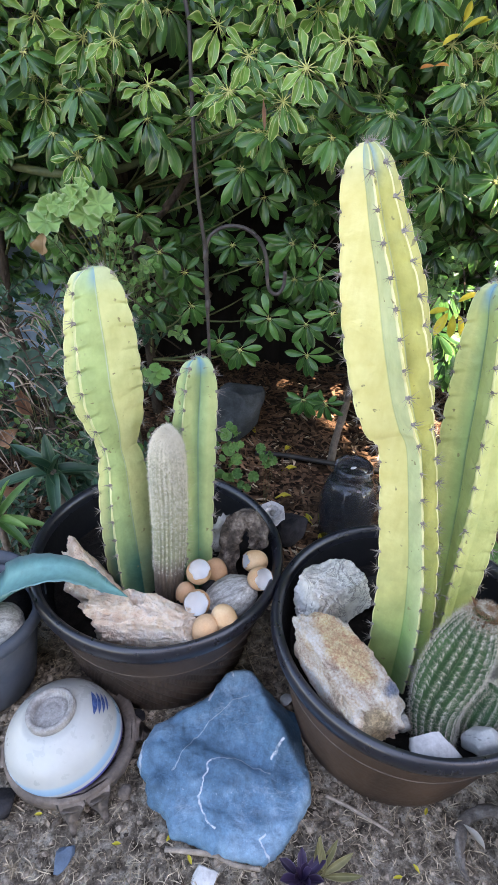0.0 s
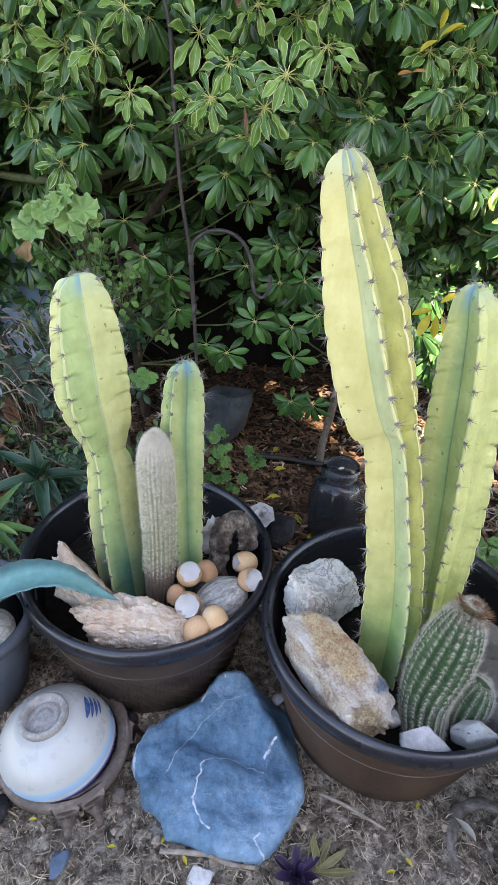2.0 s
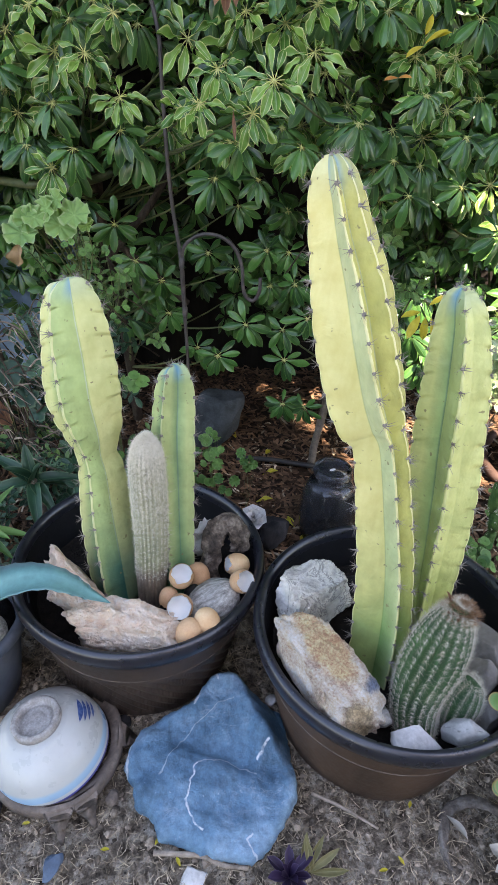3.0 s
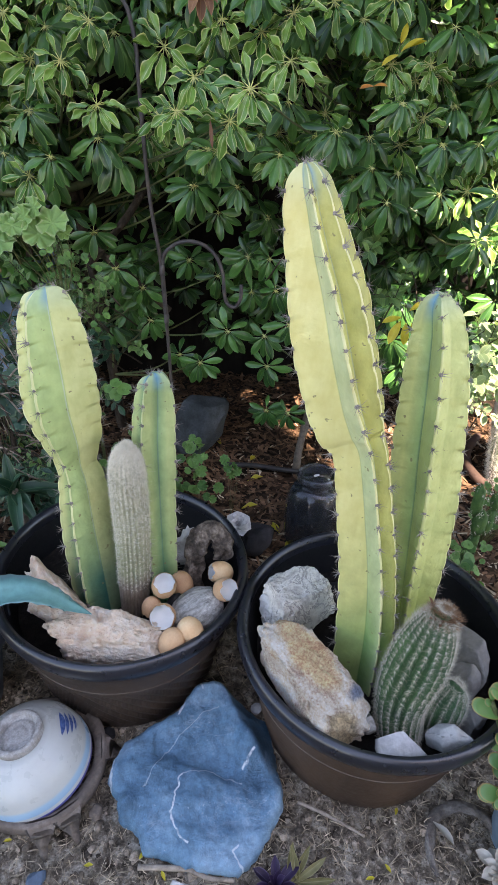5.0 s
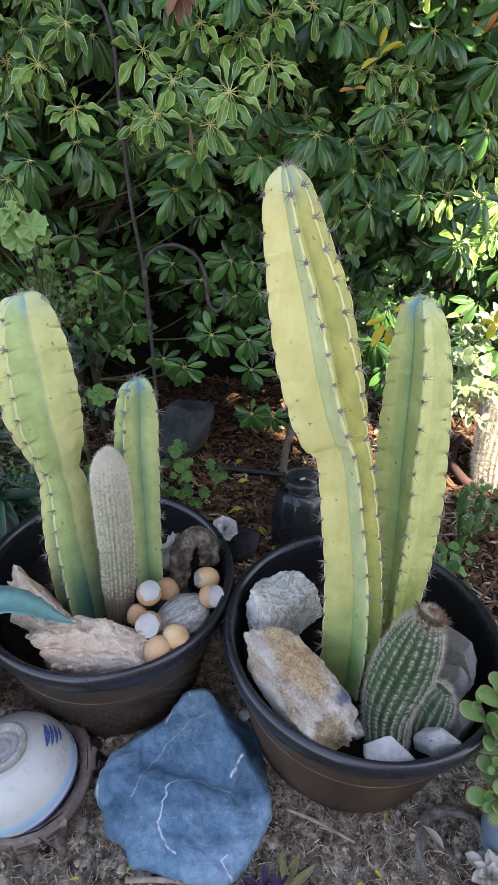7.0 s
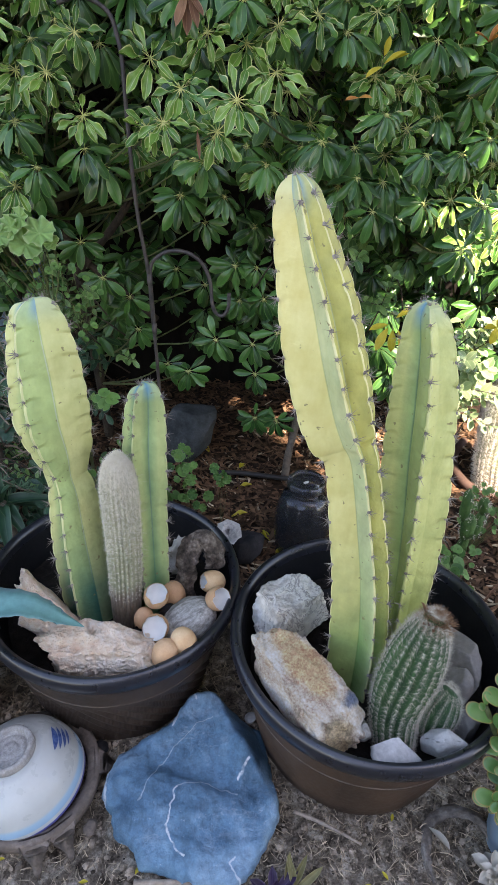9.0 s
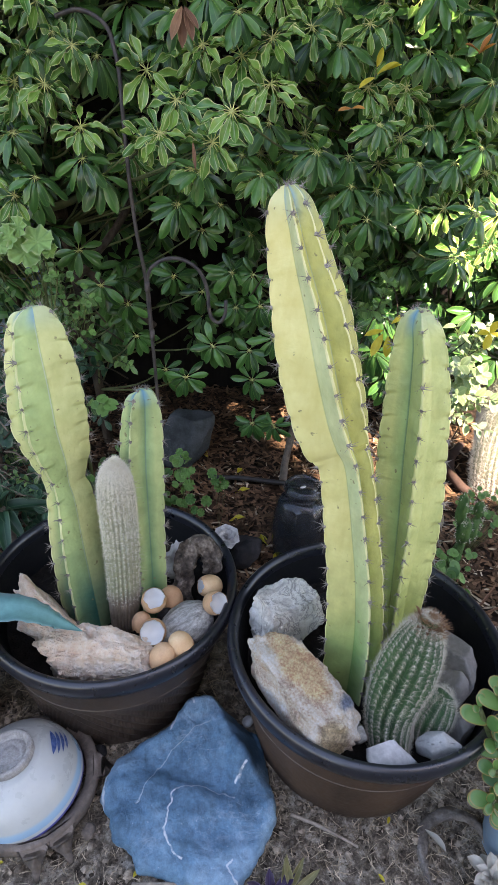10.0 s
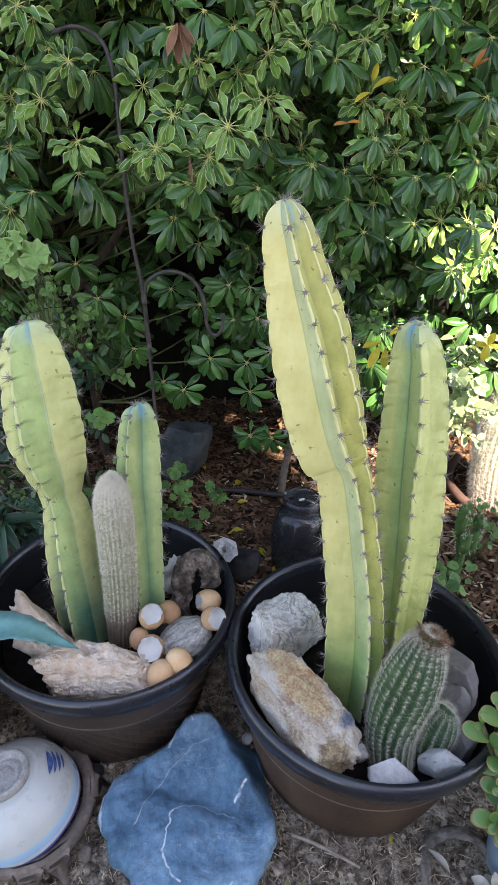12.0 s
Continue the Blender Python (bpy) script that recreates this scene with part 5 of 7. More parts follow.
def litter(name, count, box, ln, w, material, label, category, seed, flat=0.3, keep=pots_clear):
    rng = random.Random(seed)
    pieces = []
    for _ in range(count):
        x, y = rng.uniform(box[0], box[1]), rng.uniform(box[2], box[3])
        if keep(x, y):
            pieces.append(sliver(x, y, ground_height(x, y) + (0.008 if y > 0.87 else 0.0) + rng.uniform(0.0005, 0.008), rng.uniform(0, 6.28), rng.gauss(0, flat * 0.5), rng.uniform(*ln), rng.uniform(*w), rng.uniform(-0.05, 0.12)))
    v, f, _ = join_data(pieces)
    tagged(part(name, mesh_of(name, v, f), material, None, label, smooth=False), category=category, kind="stuff")


crumbs()
litter("straw", 9500, (-0.55, 0.62, 0.2, 0.8), (0.004, 0.03), (0.0002, 0.0009), STRAW, "fine dry straw and rootlets on the soil", "straw", 5, 0.5)
litter("wood_chips", 13000, (-0.75, 0.95, 0.85, 2.0), (0.012, 0.05), (0.002, 0.007), CHIP, "brown shredded bark mulch", "mulch", 6, 0.5)
litter("pale_chips", 900, (-0.6, 0.9, 0.85, 1.8), (0.015, 0.055), (0.0015, 0.005), STRAW, "pale dry leaf and straw pieces on the mulch", "mulch", 7, 0.5)

rng = random.Random(9)
for k, (x, y) in enumerate(((-0.17, 0.373), (-0.045, 0.352), (-0.08, 0.392), (0.258, 0.352), (0.18, 1.12), (0.21, 1.09), (0.1, 1.34), (0.02, 1.5), (0.13, 1.45), (-0.3, 0.405), (0.3, 0.36), (0.33, 0.452), (0.08, 1.22))):
    ob = thing("fallen_leaf", x, y, ground_height(x, y) + 0.008, "curled yellow fallen leaf", "leaf", "yellow fallen leaves")
    size = 0.014 if y < 0.8 else 0.045
    part("blade", leaf_mesh("blade", YELLOW_LEAF, length=size, width=size * 0.4, fold=0.5, droop=-0.2, wave=0.08, seed=k), YELLOW_LEAF, ob, m=aim((0, 0, 0), (math.cos(k * 2.1), math.sin(k * 2.1), rng.uniform(-0.1, 0.3)), (0, 0, 1)))


# ---- between the planters and the hedge ----
def glass_jar():
    ob = thing("glass_jar", 0.252, 1.1, 0.0, "upside-down smoky glass jar standing on mulch", "jar")
    prof = [(0.048, 0.0), (0.06, 0.012), (0.067, 0.05), (0.069, 0.1), (0.066, 0.14), (0.056, 0.172), (0.045, 0.184), (0.0375, 0.189), (0.0375, 0.193), (0.044, 0.198), (0.0475, 0.206), (0.0465, 0.216), (0.0425, 0.2215), (0.037, 0.2205), (0.034, 0.2165), (0.001, 0.2165)]
    inner = [(0.001, 0.213), (0.033, 0.213), (0.036, 0.2), (0.034, 0.19), (0.052, 0.17), (0.062, 0.138), (0.065, 0.1), (0.063, 0.05), (0.056, 0.014), (0.044, 0.0)]
    fine = [tuple(p) for p in smooth_path(prof, 44)]
    part("vessel", lathe("vessel", fine + inner, 72), GLASS, ob)
    label_bm = bmesh.new()
    bmesh.ops.create_circle(label_bm, cap_ends=True, radius=0.0085, segments=10)
    part("mark", label_bm, WHITE_ROCK, ob, "small whitish fleck on the base", m=pose(-0.002, -0.006, 0.2178, 0, 0, 30) @ Matrix.Diagonal((1, 0.5, 1, 1)))


glass_jar()

ob = thing("ceramic_flower", 0.066, 1.045, 0.095, "small white ceramic flower with ruffled petals", "ornament")
rng = random.Random(3)
for n, lift, size in ((7, 12, 1.0), (6, 40, 0.8), (4, 70, 0.55)):
    for i in range(n):
        a = 6.283 * (i + rng.uniform(-0.2, 0.2)) / n + n
        e = radians(lift)
        d = Vector((math.cos(a) * math.cos(e), math.sin(a) * math.cos(e), math.sin(e)))
        part("petal", leaf_mesh("petal", WHITE_ROCK, length=0.034 * size, width=0.03 * size, fold=0.25, droop=-0.2, wave=0.09, point=0.5, widest=0.68, seed=i), WHITE_ROCK, ob, m=aim((0, 0, 0.004), d, (0, 0, 1)))
ob.rotation_euler = (radians(25), 0, 0)
stone("purple_stone", 0.1, 1.045, 0.045, (0.05, 0.042, 0.065), 120, DARK_STONE, "dark purplish-brown rock behind the planters", (0, 12, 0), "", "rock", planes=9, rough=0.1)
stone("slate_block", -0.045, 1.5, 0.1, (0.098, 0.05, 0.125), 131, BLOCK_STONE, "dark grey slate block standing in the mulch", (-6, 4, 8), "", "rock", planes=12, rough=0.03, cut=(0.6, 0.8))

ob = thing("irrigation_pipe", 0.02, 1.385, 0.035, "thin black irrigation pipe lying on mulch", "pipe")
part("pipe", tube("pipe", [(0.0, 0.0, 0.0), (0.1, -0.008, 0.004), (0.23, -0.03, 0.002), (0.5, -0.05, -0.01)], 0.0075, 10, 30), BLACK_HOSE, ob)
ob = thing("dry_branch", 0.245, 1.37, 0.02, "bare grey-brown branch rising from the mulch", "branch")
part("wood", tube("wood", [(0, 0, -0.03), (0.002, 0.01, 0.08), (0.02, 0.04, 0.17), (0.032, 0.07, 0.28), (0.02, 0.12, 0.42), (0.03, 0.18, 0.6)], 0.0115, 9, 26, 0.25, 0.8), TWIG, ob)
ob = thing("blue_barrel", -0.72, 1.86, 0.0, "faded blue plastic barrel behind the plants", "barrel")
part("body", lathe("body", [(0.2, 0.0), (0.215, 0.05), (0.22, 0.3), (0.228, 0.33), (0.22, 0.36), (0.215, 0.75), (0.19, 0.8), (0.01, 0.81)], 48), BLUE_PLASTIC, ob)


SIDE_HOOK = [(-0.116, 1.297, 0.499), (-0.119, 1.285, 0.58), (-0.12, 1.278, 0.662), (-0.099, 1.274, 0.693), (-0.069, 1.272, 0.705), (-0.034, 1.27, 0.701), (-0.004, 1.268, 0.679), (0.013, 1.265, 0.64), (0.017, 1.262, 0.599), (0.025, 1.26, 0.574), (0.042, 1.258, 0.567), (0.054, 1.256, 0.587), (0.055, 1.254, 0.621)]


def shepherd_hook():
    ob = thing("shepherd_hook", -0.11, 1.325, 0.0, "rusty dark iron shepherd's hook with a side hook", "garden hook")
    def rel(points):
        return [(x + 0.11, y - 1.325, z) for x, y, z in points]
    part("pole", tube("pole", rel([(-0.106, 1.325, -0.05), (-0.112, 1.302, 0.361), (-0.121, 1.29, 0.564), (-0.125, 1.275, 0.662), (-0.138, 1.265, 0.761), (-0.146, 1.26, 0.859), (-0.152, 1.26, 0.996), (-0.155, 1.27, 1.042), (-0.161, 1.28, 1.073), (-0.174, 1.29, 1.111), (-0.2, 1.3, 1.13), (-0.231, 1.3, 1.136), (-0.27, 1.31, 1.125)]), 0.004, 10, 80), IRON, ob)
    part("side_hook", tube("side_hook", rel(SIDE_HOOK), 0.0042, 10, 70), IRON, ob)
    for z, y, x in ((0.52, 1.292, -0.117), (0.64, 1.277, -0.122)):
        part("collar", lathe("collar", [(0.0045, -0.012), (0.0062, -0.008), (0.0062, 0.008), (0.0045, 0.012)], 16), IRON, ob, m=pose(x + 0.11, y - 1.325, z, -8, 0, 0))


shepherd_hook()


# ---- the umbrella-leaved hedge ----
OLD_SHAPES = ((0.066, 0.0225, -0.2, 0.4, 0.05, 0.85, 0.58, 0), (0.069, 0.024, -0.14, 0.7, 0.08, 0.8, 0.62, 2), (0.063, 0.0215, 0.2, 0.3, 0.06, 0.85, 0.57, 4), (0.071, 0.023, -0.28, 0.95, 0.07, 0.8, 0.6, 5))
NEW_SHAPES = ((0.056, 0.0185, 0.4, 0.5, 0.2, 0.9, 0.6, 1), (0.052, 0.018, -0.5, 0.9, 0.24, 0.95, 0.62, 3), (0.058, 0.019, 0.5, 0.1, 0.2, 0.9, 0.6, 6), (0.05, 0.018, 0.6, -0.4, 0.22, 0.95, 0.62, 8))
OLD_LEAVES, NEW_LEAVES = [leaf_data(*q[:7], 9, q[7]) for q in OLD_SHAPES], [leaf_data(*q[:7], 13, q[7]) for q in NEW_SHAPES]
OLD_FAR, NEW_FAR = [leaf_data(*q[:7], 7, q[7]) for q in OLD_SHAPES], [leaf_data(*q[:7], 8, q[7]) for q in NEW_SHAPES]


def umbrella(rng, at, facing, size, young):
    """Leaflet poses of one compound leaf: a ring round the stalk's end, drooping."""
    out = []
    ax = Vector(facing).normalized()
    ex = ax.orthogonal().normalized()
    ey = ax.cross(ex)
    n = rng.choice((10, 11, 12)) if young else rng.choice((9, 9, 10, 11))
    start = rng.uniform(0, 6.28)
    for i in range(n):
        a = start + 2 * math.pi * (i + rng.uniform(-0.2, 0.2)) / n
        d = ex * math.cos(a) + ey * math.sin(a) + ax * rng.uniform(-0.2, 0.4)
        d = (d.normalized() + Vector((0, 0, (-0.05 if young else -0.35) - 0.3 * rng.random()))).normalized()
        hang = 0.82 if d.z > 0.25 else 1.0
        stalk = ((0.011 if young else 0.007) + 0.005 * rng.random()) * size
        face = ax + Vector((rng.gauss(0, 0.2), rng.gauss(0, 0.2), 0.25 + rng.gauss(0, 0.2)))
        out.append((aim(Vector(at) + d * stalk, d, face, size * hang * rng.uniform(0.85, 1.12)), rng.randrange(len(NEW_LEAVES if young else OLD_LEAVES)), Vector(at), Vector(at) + d * stalk * 1.25))
    return out


FRONT = [(0.05, 1.03, 1.00), (-0.04, 1.09, 1.01), (0.02, 1.10, 0.95), (0.12, 1.16, 1.04), (-0.07, 1.09, 0.96), (0.11, 1.13, 0.90), (-0.23, 1.23, 0.90), (-0.28, 1.21, 1.02), (-0.34, 1.24, 1.02), (-0.35, 1.22, 0.94),
         (0.21, 1.15, 0.94), (0.31, 1.15, 0.98), (0.28, 1.19, 0.93), (0.36, 1.24, 1.02), (0.35, 1.21, 0.87), (0.26, 1.20, 0.86), (0.0, 1.13, 0.90), (-0.20, 1.25, 0.87), (-0.48, 1.35, 0.95), (-0.43, 1.28, 0.86),
         (-0.10, 1.12, 0.95), (-0.05, 1.26, 0.82), (0.17, 1.32, 1.09), (-0.20, 1.31, 1.07), (-0.01, 1.25, 1.08), (0.07, 1.22, 1.08), (-0.46, 1.35, 1.05), (-0.10, 1.23, 1.05), (-0.27, 1.27, 1.1), (-0.31, 1.25, 1.07)]
LOW = [(0.028, 1.26, 0.508), (0.113, 1.24, 0.508), (-0.037, 1.28, 0.416), (0.126, 1.27, 0.417), (0.136, 1.28, 0.602), (-0.166, 1.38, 0.481), (-0.185, 1.4, 0.534), (-0.091, 1.34, 0.408), (0.139, 1.34, 0.253), (0.193, 1.3, 0.269), (0.082, 1.33, 0.58), (0.166, 1.22, 0.545),
       (0.07, 1.34, 0.66), (-0.18, 1.36, 0.57), (0.0, 1.38, 0.6), (-0.07, 1.4, 0.63), (0.12, 1.33, 0.66), (-0.23, 1.31, 0.63), (-0.27, 1.30, 0.71), (0.0, 1.36, 0.75), (0.11, 1.33, 0.75), (0.22, 1.30, 0.80)]
SUNNY = [(0.40, 1.13, 0.93), (0.47, 1.00, 0.87), (0.44, 0.98, 0.80), (0.31, 1.11, 0.99), (0.29, 1.18, 0.88), (0.33, 1.18, 0.82), (0.48, 1.08, 1.06), (0.48, 1.17, 0.93), (0.39, 1.16, 1.10), (0.51, 1.13, 0.96), (0.51, 1.19, 1.15), (0.25, 1.28, 1.16), (0.34, 1.26, 1.15), (0.43, 1.18, 0.84), (0.56, 1.23, 0.84), (0.542, 1.18, 0.76), (0.6, 1.187, 0.778), (0.606, 1.31, 0.9), (0.592, 1.17, 0.842)]
YOUNG_AT = {0, 1, 2, 3, 4, 7, 8, 11, 13, 20, 22, 24, 25, 26, 27}


def hedge():
    ob = thing("umbrella_shrub", 0.05, 1.55, 0.0, "dense glossy green umbrella-leaved shrub hedge", "shrub")
    base = Vector((0.05, 1.55, 0.0))
    rng = random.Random(21)
    old = [mesh_of("leaflet", *d[:2], {"across": d[2]}, SHEFF) for d in OLD_LEAVES]
    new_ones = [mesh_of("leaflet", *d[:2], {"across": d[2]}, YOUNG) for d in NEW_LEAVES]
    # trunks and limbs
    limbs = []
    for k, (x, y, top, lean) in enumerate(((-0.55, 1.62, 1.3, 0.1), (-0.3, 1.6, 1.4, -0.12), (-0.44, 1.86, 1.5, 0.05), (0.42, 1.84, 1.5, -0.03), (0.3, 1.66, 1.4, 0.12), (0.5, 1.6, 1.4, 0.05), (-0.75, 1.6, 1.0, 0.1), (0.68, 1.6, 1.3, 0.1))):
        pts = [(x, y, -0.03), (x + lean * 0.3, y - 0.03, 0.35 * top), (x + lean * 0.8, y - 0.1, 0.7 * top), (x + lean * 1.4, y - 0.22, top)]
        part("trunk", tube("trunk", [Vector(p) - base for p in pts], rng.uniform(0.011, 0.019), 9, 24, 0.2, 0.5, k), BARK, ob)
        limbs.append([Vector(p) for p in smooth_path(pts, 20)])
    for k, pts in enumerate(([(-0.75, 1.5, 0.78), (-0.5, 1.42, 0.76), (-0.33, 1.4, 0.78), (-0.2, 1.45, 0.85)], [(-0.42, 1.45, 0.72), (-0.25, 1.38, 0.62), (-0.12, 1.4, 0.5)], [(-0.1, 1.5, 0.9), (-0.2, 1.4, 0.74), (-0.3, 1.36, 0.62)])):
        part("limb", tube("limb", [Vector(p) - base for p in pts], 0.010, 8, 20, 0.2, 0.8, k), GREEN_STEM if k == 0 else BARK, ob)
    stems, spots, rays = [], [], []
    face = []
    while len(face) < 46:
        x, z = rng.uniform(-0.55, 0.5), rng.uniform(0.8, 1.2)
        at = (x, 1.2 + 0.05 * rng.random() + max(0.0, -0.3 - x) * 0.25 - max(0.0, z - 1.0) * 0.25, z)
        if min((Vector(at) - Vector(p)).length for p in FRONT + SUNNY + face) > 0.055 and not (abs(x + 0.145) < 0.06 and z > 0.75):
            face.append(at)
    for group in (FRONT, LOW, SUNNY, face):
        for i, at in enumerate(group):
            young = group is FRONT and i in YOUNG_AT or group is SUNNY and i > 13 or group is face and i % 2 == 0
            facing = Vector((rng.gauss(0, 0.25) - at[0] * 0.25, -0.85, 0.62 if group is not LOW else 0.2))
            if group is SUNNY:
                facing = Vector((0.15, -0.9, 0.6))
            at = Vector(at)
            spots.append(at)
            for m, kind, a, b in umbrella(rng, at, facing, (rng.uniform(0.84, 1.04) if group is FRONT else rng.uniform(0.72, 0.86)) * (0.88 if at.y < 1.15 else 1.0), young):
                part("leaflet", (new_ones if young else old)[kind], YOUNG if young else SHEFF, ob, m=Matrix.Translation(-base) @ m)
                rays.append(tube_data([a, (a + b) / 2, b], [0.0011, 0.001, 0.0008] if young else [0.0008, 0.0007, 0.0005], 4) + ([0],))
    # the mass behind
    pieces, young_pieces = [], []
    tries = 0
    while tries < 2700:
        tries += 1
        x, z = rng.uniform(-1.05, 1.1), rng.uniform(0.34, 2.2)
        front = 1.2 + 0.10 * noise.noise((x * 3, z * 3, 0)) + max(0.0, 0.84 - z) * 0.55 * (1.0 if x < 0.4 else 0.4) + max(0.0, -0.3 - x) * 0.25 - max(0.0, z - 1.25) * 0.3
        y = front + 0.06 + abs(rng.gauss(0, 0.2))
        if z < 0.62 and y < 1.32 and -0.5 < x < 0.4 and rng.random() < 0.75:
            continue
        if abs(x + 0.1) < 0.17 and y < 1.36 and 0.42 < z < 1.2:
            continue
        if z < 0.46 and abs(x - 0.02) < 0.26 and y < 1.7:
            continue
        if z < 0.86 and -0.5 < x < 0.42 and rng.random() < 0.74:
            continue
        at = Vector((x, y, z))
        facing = Vector((rng.gauss(0, 0.4), -0.8 + rng.gauss(0, 0.25), 0.6))
        young = rng.random() < 0.42 and z > 0.86
        spots.append(at)
        for m, kind, a, b in umbrella(rng, at, facing, rng.uniform(0.78, 1.02), young):
            if y < 1.45 and young:
                rays.append(tube_data([a, (a + b) / 2, b], [0.0011, 0.001, 0.0008], 3) + ([0],))
            (young_pieces if young else pieces).append(moved((NEW_FAR if young else OLD_FAR)[kind], Matrix.Translation(-base) @ m))
    for data, mat, name in ((pieces, SHEFF, "foliage"), (young_pieces, YOUNG, "young_foliage")):
        v, f, a = join_data(data)
        tagged(part(name, mesh_of(name, v, f, {"across": a}), mat, ob), kind="stuff")
    # crown added over the bed, above the path's view, to block skylight
    crown = []
    for _ in range(520):
        at = Vector((rng.uniform(-1.3, 1.4), rng.uniform(1.02, 1.95), rng.uniform(1.55, 2.35)))
        for m, kind, a, b in umbrella(rng, at, Vector((rng.gauss(0, 0.4), -0.5, 0.8)), rng.uniform(1.3, 1.7), False):
            crown.append(moved(OLD_FAR[kind], Matrix.Translation(-base) @ m))
    # unseen overhang added to dapple the sun at the bed's right end
    for _ in range(110):
        at = Vector((rng.uniform(0.65, 1.45), rng.uniform(0.58, 1.05), rng.uniform(1.6, 1.9)))
        for m, kind, a, b in umbrella(rng, at, Vector((rng.gauss(0, 0.4), -0.5, 0.8)), rng.uniform(1.2, 1.5), False):
            crown.append(moved(OLD_FAR[kind], Matrix.Translation(-base) @ m))
    v, f, a = join_data(crown)
    tagged(part("crown", mesh_of("crown", v, f, {"across": a}), SHEFF, ob), kind="stuff")
    # leaf stalks back to the nearest limb
    for at in spots:
        if rng.random() < 0.75:
            limb = min(limbs, key=lambda l: min((p - at).length for p in l))
            goal = min(limb, key=lambda p: (p - at - Vector((0, 0.1, -0.15))).length)
            mid = at.lerp(goal, 0.4) + Vector((0, 0, -0.02))
            p = smooth_path([at, mid, goal], 7)
            stems.append(tube_data(p, [0.0012, 0.0016, 0.002, 0.0024, 0.0028, 0.0032, 0.0036], 5) + ([0],))
    v, f, _ = join_data([(a, b, [0] * len(a)) for a, b, _ in rays])
    tagged(part("leaf_stalk", mesh_of("leaf_stalk", [p - base for p in map(Vector, v)], f), PALE_STEM, ob), kind="stuff")
    v, f, _ = join_data([(a, b, [0] * len(a)) for a, b, _ in stems])
    tagged(part("stalk_tangle", mesh_of("stalk_tangle", [p - base for p in map(Vector, v)], f), GREEN_STEM, ob), kind="stuff")


hedge()


# ---- smaller plants ----
def sprig(name, at, leaves, label, category, material, length, width, seed, kind="leaf", stem=True, group=""):
    """A small plant from leaf places and directions relative to its foot."""
    ob = thing(name, *at, label, category, group)
    rng = random.Random(seed)
    meshes = [leaf_mesh(kind, material, length=length, width=width, fold=0.2, droop=d, point=0.9, widest=0.55, seed=k) for k, d in enumerate((0.15, 0.35, -0.05))]
    for p, d in leaves:
        part(kind, meshes[rng.randrange(3)], material, ob, m=aim(p, d, Vector((0, -0.5, 1)) + Vector((rng.gauss(0, 0.2), 0, 0)), rng.uniform(0.8, 1.15)))
        if stem:
            q = Vector(p)
            part("stem", tube("stem", [(0, 0, 0), tuple(q * 0.5 + Vector((0, 0.004, 0))), tuple(q)], 0.0009, 5, 6), GREEN_STEM, ob)
    return ob


sprig("yellow_sprig", (0.425, 1.235, 0.6), [((-0.012, -0.03, -0.022), (-0.9, -0.3, -0.1)), ((-0.012, -0.03, -0.03), (-0.5, -0.4, -0.9)), ((0.0, -0.03, -0.034), (0.0, -0.4, -1)), ((0.012, -0.03, -0.034), (0.35, -0.3, -0.9)), ((0.006, -0.02, -0.01), (0.5, -0.3, 0.6))],
      "bright yellow umbrella leaf on the dark shrub", "leaf", YELLOW_LEAF, 0.06, 0.022, 1)
sprig("yellow_shoot", (0.312, 1.2, 1.062), [((0.0, 0, 0.012), (0.15, -0.3, 1)), ((0.006, 0, 0.004), (1, -0.3, 0.35)), ((0.0, 0, -0.004), (-0.8, -0.3, -0.3)), ((0.002, 0, 0), (0.8, -0.3, 0.6))], "young yellow-orange shoot of a shrub", "leaf", YELLOW_LEAF, 0.036, 0.014, 2)
sprig("orange_sprig", (0.245, 1.075, 1.012), [((0.0, -0.02, 0.0), (-0.9, -0.3, -0.1)), ((0.0, -0.02, 0.0), (0.8, -0.3, 0.2))], "small rust-coloured leaf pair in the hedge", "leaf", ORANGE_LEAF, 0.022, 0.01, 3)
sprig("red_shoot", (0.47, 1.16, 1.10), [((0.0, -0.02, 0.0), (0.3, -0.3, 0.9)), ((0.0, -0.02, 0.0), (0.6, -0.3, 0.5)), ((0.0, -0.02, 0.0), (-0.5, -0.3, 0.3))], "red-orange young shoot in the hedge", "leaf", ORANGE_LEAF, 0.034, 0.013, 4)
sprig("dead_leaf", (-0.03, 1.12, 1.135), [((0.0, -0.02, 0.0), (-0.3, -0.4, -0.9)), ((0.004, -0.02, 0.0), (0.25, -0.4, -0.9)), ((0.0, -0.02, 0.0), (0.0, -0.2, -0.9)), ((0.004, -0.02, 0.0), (0.5, -0.4, -0.7))], "withered brown leaf hanging in the hedge", "leaf", BROWN_LEAF, 0.05, 0.015, 5)
sprig("dead_leaf", (-0.012, 1.06, 0.955), [((0.0, -0.02, 0.0), (0.1, -0.4, -0.9))], "withered brown leaflet hanging in the hedge", "leaf", BROWN_LEAF, 0.05, 0.007, 6)


